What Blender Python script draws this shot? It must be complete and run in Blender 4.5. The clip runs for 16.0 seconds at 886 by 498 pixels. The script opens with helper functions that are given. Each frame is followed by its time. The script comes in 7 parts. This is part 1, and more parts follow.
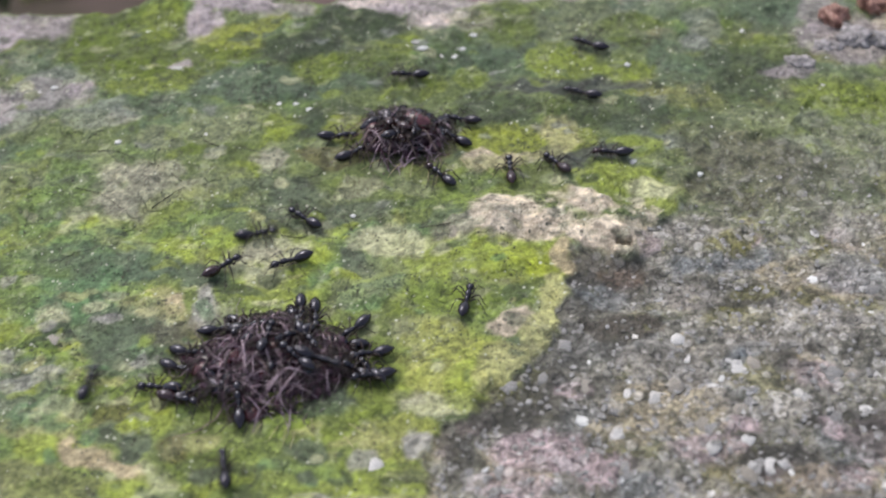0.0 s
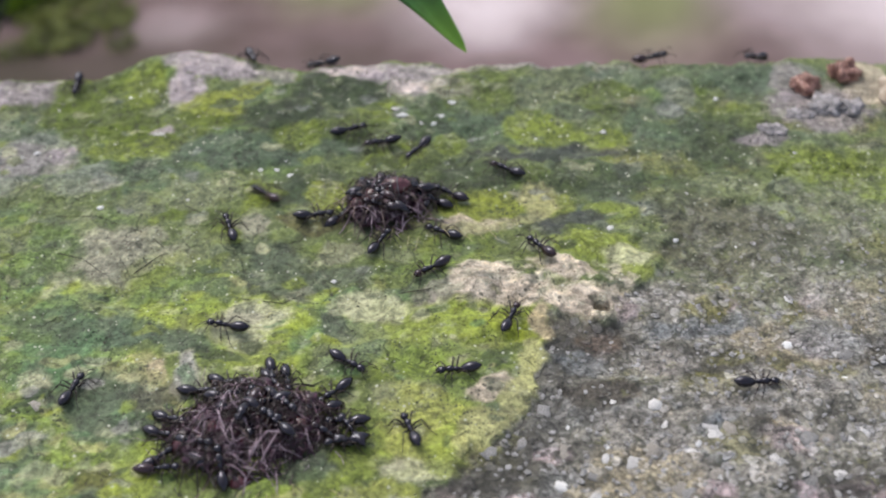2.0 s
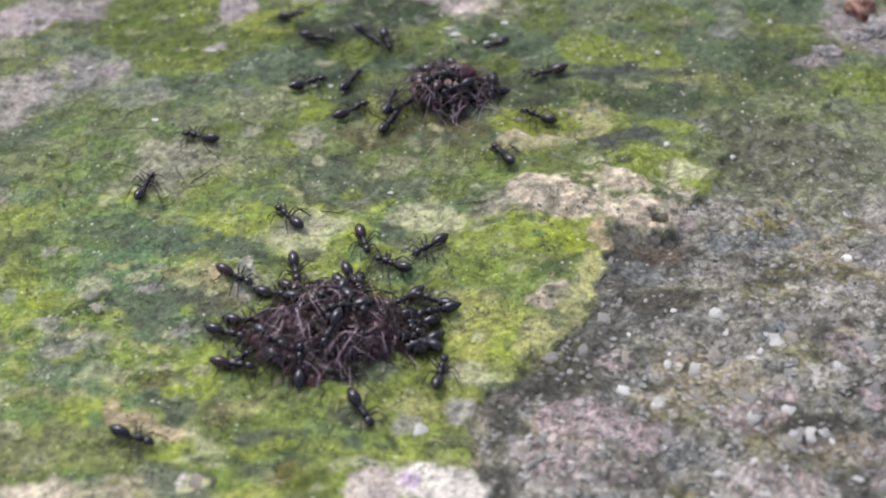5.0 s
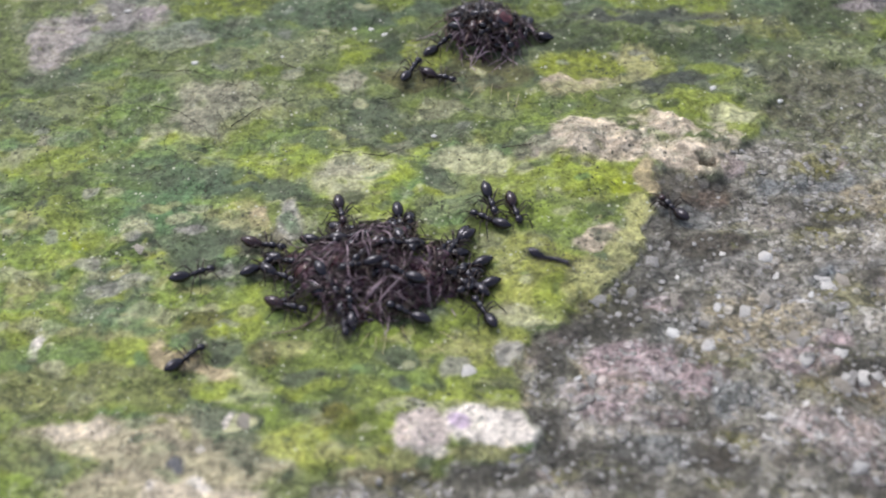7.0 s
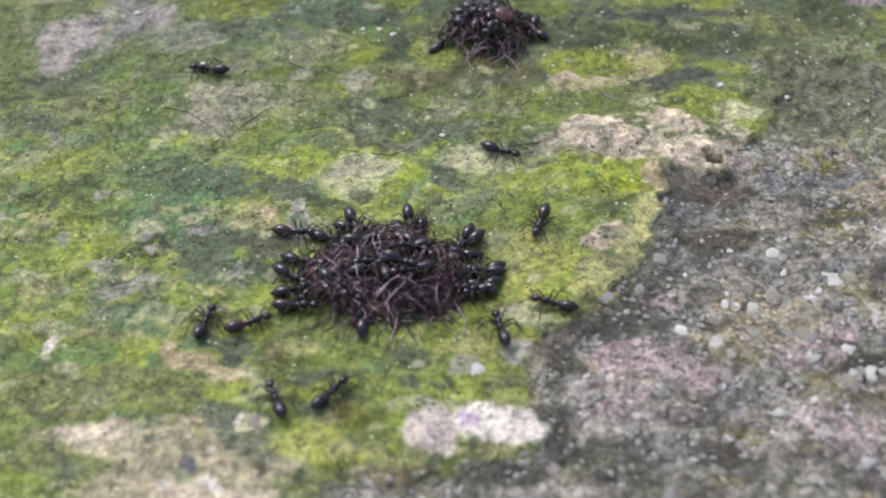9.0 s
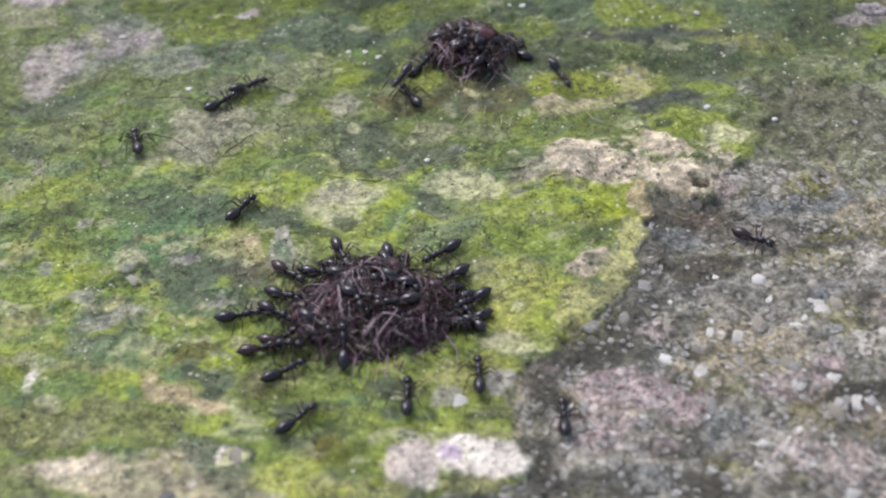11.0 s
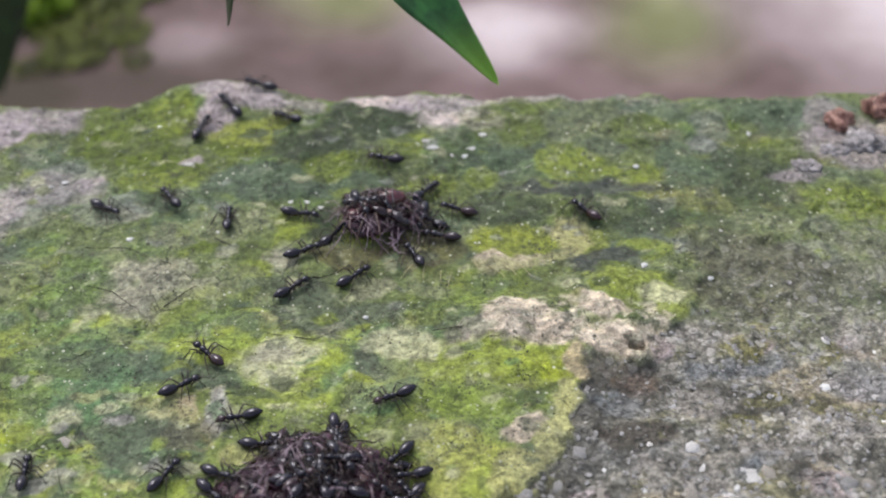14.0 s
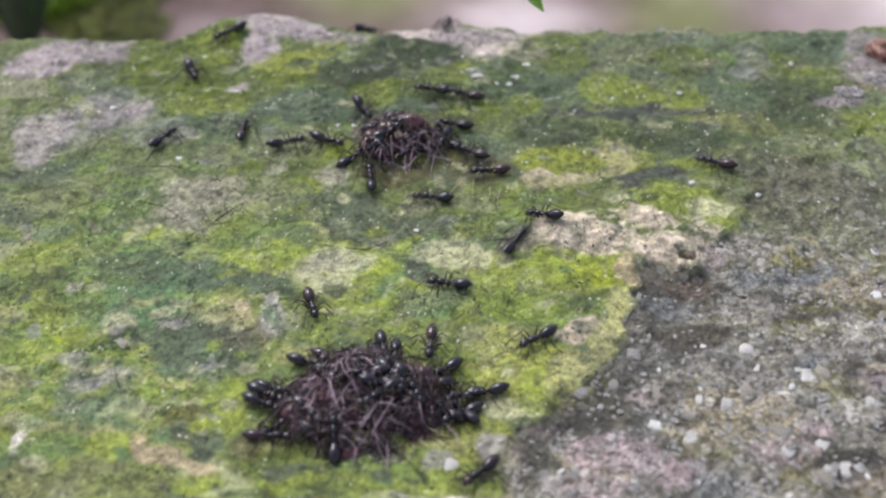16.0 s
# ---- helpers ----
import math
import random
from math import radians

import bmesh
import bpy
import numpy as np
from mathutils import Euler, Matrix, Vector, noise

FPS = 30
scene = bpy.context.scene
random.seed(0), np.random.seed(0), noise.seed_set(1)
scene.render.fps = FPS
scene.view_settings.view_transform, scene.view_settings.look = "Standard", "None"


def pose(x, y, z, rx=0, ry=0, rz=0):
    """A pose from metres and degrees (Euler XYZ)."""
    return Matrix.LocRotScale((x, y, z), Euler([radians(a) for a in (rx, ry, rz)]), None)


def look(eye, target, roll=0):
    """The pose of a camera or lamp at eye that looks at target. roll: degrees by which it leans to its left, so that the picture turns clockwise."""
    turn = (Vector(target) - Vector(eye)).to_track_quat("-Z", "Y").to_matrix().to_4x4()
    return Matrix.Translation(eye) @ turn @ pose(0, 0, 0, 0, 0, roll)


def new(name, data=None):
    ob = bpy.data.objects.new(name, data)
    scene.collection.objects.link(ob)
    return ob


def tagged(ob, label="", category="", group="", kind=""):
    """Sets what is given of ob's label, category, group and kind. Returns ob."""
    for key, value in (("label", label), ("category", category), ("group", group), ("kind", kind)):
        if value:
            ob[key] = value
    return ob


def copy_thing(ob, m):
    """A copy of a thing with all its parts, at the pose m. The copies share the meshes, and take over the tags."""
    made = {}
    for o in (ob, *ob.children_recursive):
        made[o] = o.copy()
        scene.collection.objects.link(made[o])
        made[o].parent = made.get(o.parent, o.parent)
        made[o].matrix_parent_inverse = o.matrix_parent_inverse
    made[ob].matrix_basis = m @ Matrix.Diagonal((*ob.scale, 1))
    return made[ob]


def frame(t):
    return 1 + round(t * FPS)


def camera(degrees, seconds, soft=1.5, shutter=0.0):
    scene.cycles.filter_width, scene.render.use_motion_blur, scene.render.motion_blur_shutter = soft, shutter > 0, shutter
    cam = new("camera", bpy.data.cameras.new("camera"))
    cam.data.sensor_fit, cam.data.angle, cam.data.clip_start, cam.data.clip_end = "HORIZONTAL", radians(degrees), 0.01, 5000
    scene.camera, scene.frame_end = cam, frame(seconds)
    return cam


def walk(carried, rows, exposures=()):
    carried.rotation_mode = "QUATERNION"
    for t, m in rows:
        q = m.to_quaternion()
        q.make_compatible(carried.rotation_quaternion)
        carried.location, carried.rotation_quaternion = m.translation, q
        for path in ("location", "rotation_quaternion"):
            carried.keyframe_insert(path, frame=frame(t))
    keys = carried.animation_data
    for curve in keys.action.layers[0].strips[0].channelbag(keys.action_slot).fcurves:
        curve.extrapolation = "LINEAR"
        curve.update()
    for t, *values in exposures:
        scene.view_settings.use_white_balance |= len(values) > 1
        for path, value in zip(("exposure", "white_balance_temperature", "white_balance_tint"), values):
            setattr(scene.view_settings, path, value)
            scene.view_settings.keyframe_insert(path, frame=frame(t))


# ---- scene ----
# lengths below are in centimetres where a name ends in _cm, else in metres
CM, MM = 0.01, 0.001
cam = camera(35.0, 16.0, soft=2.0, shutter=0.4)
cam.data.dof.use_dof = True
cam.data.dof.focus_distance = 0.2
cam.data.dof.aperture_fstop = 20.0


def shot(x, y, z, yaw, pitch, roll):
    """A camera pose from centimetres, and degrees of turn to the left, of tilt up and of lean."""
    turn = Matrix.Rotation(radians(yaw), 4, "Z") @ Matrix.Rotation(radians(90 + pitch), 4, "X") @ Matrix.Rotation(radians(roll), 4, "Z")
    return Matrix.Translation((x * CM, y * CM, z * CM)) @ turn


walk(cam, [
    (0.0, shot(-2.150, -14.341, 14.030, 1.663, -44.466, -2.080)),
    (0.5, shot(-2.075, -14.256, 14.116, 0.692, -43.253, -1.211)),
    (1.0, shot(-2.138, -14.354, 14.250, 0.415, -42.593, -1.075)),
    (1.5, shot(-2.148, -14.404, 14.299, 0.239, -42.189, -1.019)),
    (2.0, shot(-2.223, -14.426, 14.298, 0.140, -42.190, -1.002)),
    (2.5, shot(-2.205, -14.413, 14.288, 0.221, -42.111, -1.221)),
    (3.0, shot(-2.153, -14.345, 14.386, -0.266, -42.125, -0.747)),
    (3.5, shot(-2.019, -14.414, 14.296, 0.005, -41.782, -1.158)),
    (4.0, shot(-2.378, -14.680, 14.092, -0.036, -41.714, -1.055)),
    (4.5, shot(-2.617, -14.910, 13.884, 0.222, -42.351, -0.996)),
    (5.0, shot(-2.927, -15.030, 13.599, 0.719, -43.202, -0.797)),
    (7.5, shot(-3.361, -15.122, 13.170, 2.083, -44.544, -1.490)),
    (8.0, shot(-3.204, -15.132, 13.118, 2.600, -44.476, -1.776)),
    (8.5, shot(-3.344, -15.148, 13.246, 2.311, -44.744, -1.878)),
    (11.0, shot(-2.983, -14.780, 13.540, 2.710, -44.836, -2.780)),
    (11.5, shot(-2.932, -14.514, 13.818, 2.391, -44.759, -2.477)),
    (12.0, shot(-2.683, -14.246, 13.942, 1.345, -43.742, -1.206)),
    (12.5, shot(-2.659, -14.230, 14.246, 0.517, -42.880, -0.508)),
    (13.0, shot(-2.690, -14.079, 14.449, 0.175, -42.130, -0.356)),
    (13.5, shot(-2.678, -14.050, 14.423, 0.350, -41.717, -0.507)),
    (14.0, shot(-2.643, -14.051, 14.417, 0.383, -41.639, -0.609)),
    (14.5, shot(-2.984, -14.115, 14.202, 0.166, -40.799, -0.373)),
    (15.0, shot(-3.040, -14.512, 13.862, 0.203, -40.484, -0.434)),
    (15.5, shot(-3.128, -14.743, 13.674, 0.465, -40.414, -0.676)),
    (16.0, shot(-3.340, -15.218, 13.268, 0.557, -40.648, -0.631)),
])

# ---- light: an overcast sky ----
world = bpy.data.worlds.new("sky")
scene.world = world
world.use_nodes = True
wn = world.node_tree.nodes
sky = wn.new("ShaderNodeTexSky")
sky.sky_type, sky.sun_disc = "NISHITA", False
sky.sun_elevation, sky.sun_rotation, sky.dust_density, sky.air_density = radians(58), radians(-35), 4.0, 1.0
wash = wn.new("ShaderNodeHueSaturation")
wash.inputs["Saturation"].default_value = 0.62
world.node_tree.links.new(sky.outputs[0], wash.inputs["Color"])
world.node_tree.links.new(wash.outputs[0], wn["Background"].inputs[0])
wn["Background"].inputs[1].default_value = 0.205
sun = new("sun", bpy.data.lights.new("sun", "SUN"))
sun.data.energy, sun.data.angle, sun.data.color = 1.25, radians(24), (1.0, 0.965, 0.93)
sun.matrix_world = look((-0.35 * 1.2, 0.5 * 1.2, 1.1), (0, 0, 0))
scene.view_settings.exposure = -0.09


# ---- materials ----
class Nodes:
    """A short way to write node materials."""

    def __init__(self, name):
        self.mat = bpy.data.materials.new(name)
        self.mat.use_nodes = True
        self.tree = self.mat.node_tree
        self.out = self.tree.nodes["Principled BSDF"]
        self.coord = self.add("ShaderNodeTexCoord").outputs["Object"]

    def add(self, kind, **values):
        node = self.tree.nodes.new(kind)
        for key, value in values.items():
            setattr(node, key, value)
        return node

    def put(self, socket, value):
        if hasattr(value, "links"):
            self.tree.links.new(value, socket)
        else:
            socket.default_value = value

    def noise(self, scale, detail=3.0, rough=0.6, distortion=0.0):
        node = self.add("ShaderNodeTexNoise")
        self.put(node.inputs["Vector"], self.coord)
        for key, value in (("Scale", scale), ("Detail", detail), ("Roughness", rough), ("Distortion", distortion)):
            node.inputs[key].default_value = value
        return node.outputs["Fac"]

    def cells(self, scale, feature="F1"):
        node = self.add("ShaderNodeTexVoronoi", feature=feature)
        self.put(node.inputs["Vector"], self.coord)
        node.inputs["Scale"].default_value = scale
        return node

    def ramp(self, fac, low, high, to_low=0.0, to_high=1.0):
        node = self.add("ShaderNodeMapRange", interpolation_type="SMOOTHSTEP")
        for key, value in (("Value", fac), ("From Min", low), ("From Max", high), ("To Min", to_low), ("To Max", to_high)):
            self.put(node.inputs[key], value)
        return node.outputs[0]

    def math(self, kind, a, b=0.0):
        node = self.add("ShaderNodeMath", operation=kind)
        self.put(node.inputs[0], a)
        self.put(node.inputs[1], b)
        return node.outputs[0]

    def mix(self, fac, a, b, blend="MIX"):
        node = self.add("ShaderNodeMix", data_type="RGBA", blend_type=blend)
        self.put(node.inputs[0], fac)
        self.put(node.inputs[6], a if hasattr(a, "links") else (*a, 1))
        self.put(node.inputs[7], b if hasattr(b, "links") else (*b, 1))
        return node.outputs[2]

    def bump(self, height, distance, strength=1.0):
        node = self.add("ShaderNodeBump")
        node.inputs["Strength"].default_value = strength
        node.inputs["Distance"].default_value = distance
        self.put(node.inputs["Height"], height)
        self.put(self.out.inputs["Normal"], node.outputs[0])

    def done(self, colour, rough, **extra):
        self.put(self.out.inputs["Base Color"], colour if hasattr(colour, "links") else (*colour, 1))
        self.put(self.out.inputs["Roughness"], rough)
        for key, value in extra.items():
            self.put(self.out.inputs[key.replace("_", " ")], value)
        return self.mat


def ledge_material():
    """Growth and stone: the pigment comes with the mesh; grain, cracks, specks and relief are laid over it."""
    n = Nodes("mossy stone")
    one = n.add("ShaderNodeVertexColor", layer_name="pigment")
    two = n.add("ShaderNodeVertexColor", layer_name="surface")
    b = n.add("ShaderNodeSeparateColor")
    n.put(b.inputs[0], two.outputs[0])
    bare, film, crust = b.outputs[0], b.outputs[1], b.outputs[2]
    pigment = one.outputs[0]
    mid = n.noise(260, 5, 0.62, 0.15)
    clot = n.noise(620, 4, 0.62)
    fine = n.noise(1450, 4, 0.68)
    grit = n.noise(3600, 2, 0.6)
    grown = n.math("SUBTRACT", 1.0, bare)

    def scaled(colour, level):
        grey = n.add("ShaderNodeCombineColor")
        for k in range(3):
            n.put(grey.inputs[k], level)
        return n.mix(1.0, colour, grey.outputs[0], "MULTIPLY")

    # moss and film: soft clots, yellower on their tops and greyer between
    tone = n.math("ADD", n.math("MULTIPLY", fine, 0.40), n.math("ADD", n.math("MULTIPLY", clot, 0.34), n.math("MULTIPLY", mid, 0.26)))
    level = n.ramp(tone, 0.34, 0.66)
    moss = scaled(pigment, n.ramp(tone, 0.35, 0.65, 0.42, 1.62))
    moss = n.mix(n.ramp(mid, 0.56, 0.68, 0.0, 0.16), moss, n.mix(1.0, moss, (1.22, 1.06, 0.62), "MULTIPLY"))
    smooth = n.math("SUBTRACT", 1.0, n.math("MULTIPLY", crust, 0.78))
    veil = n.math("MULTIPLY", n.ramp(n.noise(175, 6, 0.72, 0.3), 0.53, 0.62, 0.0, 0.5), smooth)
    moss = n.mix(veil, moss, scaled(n.mix(0.55, pigment, (0.085, 0.105, 0.075)), n.ramp(tone, 0.34, 0.66, 0.45, 1.3)))
    bleached = n.ramp(n.noise(205, 6, 0.74, 0.2), 0.55, 0.66, 0.0, 0.6)
    moss = n.mix(bleached, moss, scaled(n.mix(0.6, pigment, (0.50, 0.52, 0.36)), n.ramp(tone, 0.34, 0.66, 0.55, 1.4)))
    for scale, low, high in ((400, 0.55, 0.68), (880, 0.56, 0.70)):
        moss = n.mix(n.math("MULTIPLY", n.ramp(n.noise(scale, 5, 0.72, 0.2), low, high, 0.0, 0.55), smooth), moss, scaled(n.mix(0.4, pigment, (0.06, 0.075, 0.05)), n.ramp(fine, 0.36, 0.64, 0.22, 0.7)))
    granule = n.cells(820)
    top = n.math("MULTIPLY", n.ramp(granule.outputs["Distance"], 0.50, 0.10), n.ramp(n.noise(300, 4, 0.7), 0.44, 0.58))
    moss = scaled(moss, n.ramp(top, 0.0, 1.0, 0.90, 1.22))
    # cracks between the crusts; their shade is put into the colour too
    shake = n.add("ShaderNodeTexNoise")
    n.put(shake.inputs["Vector"], n.coord)
    shake.inputs["Scale"].default_value, shake.inputs["Detail"].default_value = 330, 4
    bend = n.add("ShaderNodeVectorMath", operation="SCALE")
    n.put(bend.inputs[0], shake.outputs["Color"])
    bend.inputs["Scale"].default_value = 0.007
    shifted = n.add("ShaderNodeVectorMath", operation="ADD")
    n.put(shifted.inputs[0], n.coord)
    n.put(shifted.inputs[1], bend.outputs[0])
    crack = n.cells(165, "DISTANCE_TO_EDGE")
    n.put(crack.inputs["Vector"], shifted.outputs[0])
    line = n.math("MULTIPLY", n.ramp(crack.outputs["Distance"], 0.05, 0.008), n.ramp(n.noise(120, 4, 0.6), 0.46, 0.55))
    moss = n.mix(n.math("MULTIPLY", n.math("MULTIPLY", line, n.ramp(fine, 0.34, 0.54)), n.math("MULTIPLY", smooth, 0.66)), moss, (0.028, 0.032, 0.022))
    # black specks in flocks, and single bleached ones
    for scale, share, flock in ((1050, 0.70, 0.52), (1900, 0.60, 0.50)):
        dots = n.cells(scale)
        pick = n.add("ShaderNodeSeparateColor")
        n.put(pick.inputs[0], dots.outputs["Color"])
        here = n.math("MULTIPLY", n.ramp(dots.outputs["Distance"], 0.42, 0.22), n.ramp(pick.outputs[0], share, share + 0.06))
        moss = n.mix(n.math("MULTIPLY", here, n.ramp(n.noise(150, 4, 0.6, 0.4), flock, flock + 0.08, 0.06, 0.78)), moss, (0.030, 0.034, 0.026))
        moss = n.mix(n.math("MULTIPLY", n.ramp(dots.outputs["Distance"], 0.34, 0.16), n.ramp(pick.outputs[2], 0.94, 0.97, 0.0, 0.8)), moss, (0.58, 0.59, 0.47))
    # bare concrete: tinted paste, packed with rounded grains that wear a thin dark film
    paste = scaled(pigment, n.ramp(tone, 0.37, 0.64, 0.16, 1.42))
    packed = 0.0
    for scale, share, lift in ((330, 0.66, 0.85), (540, 0.50, 0.85), (1000, 0.45, 0.8)):
        grain = n.cells(scale)
        n.put(grain.inputs["Vector"], shifted.outputs[0] if scale < 400 else n.coord)
        pick = n.add("ShaderNodeSeparateColor")
        n.put(pick.inputs[0], grain.outputs["Color"])
        here = n.math("MULTIPLY", n.ramp(grain.outputs["Distance"], 0.46, 0.36), n.ramp(pick.outputs[0], share, share + 0.08))
        stone = n.mix(pick.outputs[1], (0.13, 0.125, 0.12), (0.80, 0.77, 0.755))
        stone = n.mix(0.5, stone, pigment)
        rim = n.math("MULTIPLY", n.ramp(grain.outputs["Distance"], 0.54, 0.46), n.ramp(grain.outputs["Distance"], 0.34, 0.44))
        paste = n.mix(n.math("MULTIPLY", n.math("MULTIPLY", rim, n.ramp(pick.outputs[0], share, share + 0.08)), 0.24), paste, (0.045, 0.042, 0.036))
        paste = n.mix(n.math("MULTIPLY", n.math("MULTIPLY", here, lift), n.math("SUBTRACT", 1.0, n.math("MULTIPLY", film, 0.88))), paste, scaled(stone, n.ramp(fine, 0.35, 0.65, 0.72, 1.22)))
        packed = n.math("MAXIMUM", packed, here)
    paste = n.mix(n.math("MULTIPLY", n.ramp(n.noise(240, 5, 0.7), 0.57, 0.66), n.ramp(fine, 0.42, 0.58, 0.0, 0.55)), paste, (0.27, 0.27, 0.085))
    for scale, most in ((480, 0.72), (190, 0.5)):
        paste = n.mix(n.ramp(n.noise(scale, 6, 0.74), 0.51, 0.64, 0.0, most), paste, (0.055, 0.054, 0.042))
    colour = n.mix(bare, moss, paste)
    colour = n.mix(n.ramp(grit, 0.60, 0.72, 0.0, 0.40), colour, (0.035, 0.04, 0.028))
    relief = n.math("ADD", n.math("MULTIPLY", level, 0.5), n.math("MULTIPLY", grit, 0.3))
    relief = n.math("SUBTRACT", relief, n.math("MULTIPLY", n.math("MULTIPLY", line, grown), 0.4))
    relief = n.math("ADD", relief, n.math("MULTIPLY", n.math("MULTIPLY", top, grown), 0.4))
    n.bump(n.math("ADD", relief, n.math("MULTIPLY", n.math("MULTIPLY", packed, bare), 0.5)), 0.0005, 0.9)
    return n.done(colour, n.ramp(mid, 0.3, 0.7, 0.66, 0.94))


def plain(name, dark, light, scale, rough, bump=0.0, spread=(0.38, 0.62), dirt=0.0, **extra):
    """A material of two tones in a grain of that scale, varied from piece to piece."""
    n = Nodes(name)
    grain = n.noise(scale, 4, 0.6)
    colour = n.mix(n.ramp(grain, *spread), dark, light)
    info = n.add("ShaderNodeObjectInfo")
    colour = n.mix(n.ramp(info.outputs["Random"], 0.0, 1.0, 0.0, 0.35), colour, tuple(0.55 * c for c in dark))
    if dirt:
        colour = n.mix(n.ramp(n.noise(scale * 1.7, 4, 0.7), 0.46, 0.62, 0.0, dirt), colour, (0.10, 0.095, 0.07))
    if bump:
        n.bump(grain, bump, 0.8)
    return n.done(colour, rough, **extra)


LEDGE = ledge_material()


def shell_material():
    """Black chitin, glossy, here and there brown where it thins."""
    n = Nodes("black shell")
    info = n.add("ShaderNodeObjectInfo")
    colour = n.mix(n.ramp(n.noise(2500, 3), 0.4, 0.6), (0.005, 0.004, 0.007), (0.014, 0.009, 0.013))
    colour = n.mix(n.ramp(info.outputs["Random"], 0.86, 0.99, 0.0, 0.6), colour, (0.045, 0.016, 0.010))
    n.bump(n.noise(9000, 2), 0.00001, 0.4)
    return n.done(colour, n.ramp(n.noise(1800, 3), 0.35, 0.65, 0.03, 0.09), IOR=1.6, Specular_Tint=(0.84, 0.86, 1.0, 1))


SHELL = shell_material()
LIMB = plain("dark limb", (0.012, 0.008, 0.008), (0.045, 0.026, 0.022), 2500, 0.3)
EYE = plain("dull eye", (0.02, 0.02, 0.022), (0.03, 0.03, 0.03), 3000, 0.5)
CARCASS = plain("purple-brown carcass", (0.022, 0.008, 0.017), (0.125, 0.055, 0.088), 1100, 0.28, 0.0001)
CHESTNUT = plain("chestnut shell", (0.040, 0.013, 0.018), (0.13, 0.046, 0.056), 800, 0.16, 0.00004)
FLESH = plain("pale pink flesh", (0.38, 0.25, 0.24), (0.60, 0.45, 0.43), 900, 0.35)
BAND = plain("pale grey membrane", (0.10, 0.09, 0.10), (0.25, 0.235, 0.25), 900, 0.3)
STRAW = plain("straw limb", (0.10, 0.066, 0.058), (0.26, 0.19, 0.17), 900, 0.4)
BRISTLE = plain("dusty bristle", (0.13, 0.085, 0.115), (0.44, 0.335, 0.39), 500, 0.3)
HAIR = plain("straw hair", (0.30, 0.26, 0.12), (0.52, 0.46, 0.26), 700, 0.5)
WING = plain("dull wing", (0.08, 0.052, 0.065), (0.20, 0.15, 0.17), 700, 0.3)
STONE = plain("pale grain", (0.52, 0.51, 0.50), (0.80, 0.78, 0.77), 900, 0.7, 0.0001, (0.3, 0.6), dirt=0.35)
STONE_GREY = plain("grey grain", (0.22, 0.215, 0.215), (0.46, 0.45, 0.45), 900, 0.75, 0.0001, dirt=0.6)
STONE_BEIGE = plain("beige grain", (0.30, 0.27, 0.235), (0.54, 0.50, 0.45), 900, 0.8, 0.0001, dirt=0.6)
CHALK = plain("white crumb", (0.70, 0.70, 0.69), (0.85, 0.85, 0.85), 1200, 0.5, 0.00008)
TWIG = plain("dark stem", (0.02, 0.018, 0.012), (0.06, 0.05, 0.035), 1500, 0.8)
HUSK = plain("red-brown husk", (0.15, 0.062, 0.048), (0.44, 0.25, 0.20), 700, 0.45, 0.0002)
SCALE_PALE = plain("pale husk", (0.38, 0.30, 0.22), (0.62, 0.52, 0.42), 500, 0.6, 0.0002)
FLUFF = plain("grey fluff", (0.20, 0.19, 0.19), (0.42, 0.39, 0.40), 900, 0.9, 0.0003)


def leaf_material(name, dark, light, tip=None):
    n = Nodes(name)
    vein = n.add("ShaderNodeTexWave", wave_type="BANDS", bands_direction="DIAGONAL")
    n.put(vein.inputs["Vector"], n.coord)
    for key, value in (("Scale", 260.0), ("Distortion", 2.0), ("Detail", 2.0)):
        vein.inputs[key].default_value = value
    colour = n.mix(n.ramp(n.noise(260, 4), 0.35, 0.65), dark, light)
    colour = n.mix(n.math("MULTIPLY", vein.outputs["Fac"], 0.15), colour, light)
    if tip:
        where = n.add("ShaderNodeSeparateXYZ")
        n.put(where.inputs[0], n.coord)
        colour = n.mix(n.ramp(where.outputs[2], 0.013, 0.0), colour, tip)
    n.bump(n.noise(900, 3), 0.0001, 0.5)
    return n.done(colour, 0.38, Subsurface_Weight=0.0)


LEAF = leaf_material("green leaf", (0.014, 0.075, 0.014), (0.04, 0.17, 0.03), (0.20, 0.40, 0.03))
LEAF_DARK = leaf_material("dark leaf", (0.01, 0.035, 0.012), (0.025, 0.075, 0.02))
LEAF_FRESH = leaf_material("fresh leaf", (0.17, 0.30, 0.02), (0.36, 0.52, 0.04))


def ground_material():
    n = Nodes("old paving")
    layer = n.add("ShaderNodeVertexColor", layer_name="stain")
    split = n.add("ShaderNodeSeparateColor")
    n.put(split.inputs[0], layer.outputs[0])
    cloud = n.noise(30, 3, 0.5)
    colour = n.mix(n.ramp(cloud, 0.3, 0.7), (0.112, 0.073, 0.069), (0.198, 0.133, 0.138))
    colour = n.mix(split.outputs[2], colour, (0.050, 0.037, 0.025))
    colour = n.mix(split.outputs[1], colour, n.mix(n.ramp(cloud, 0.3, 0.7), (0.19, 0.21, 0.085), (0.29, 0.31, 0.15)))
    colour = n.mix(split.outputs[0], colour, n.mix(n.ramp(cloud, 0.3, 0.7), (0.48, 0.40, 0.41), (0.62, 0.54, 0.56)))
    colour = n.mix(n.ramp(n.noise(400, 3, 0.6), 0.5, 0.7, 0.0, 0.2), colour, (0.12, 0.095, 0.08))
    n.bump(n.noise(300, 4), 0.001, 0.6)
    return n.done(colour, 0.9)


GROUND = ground_material()


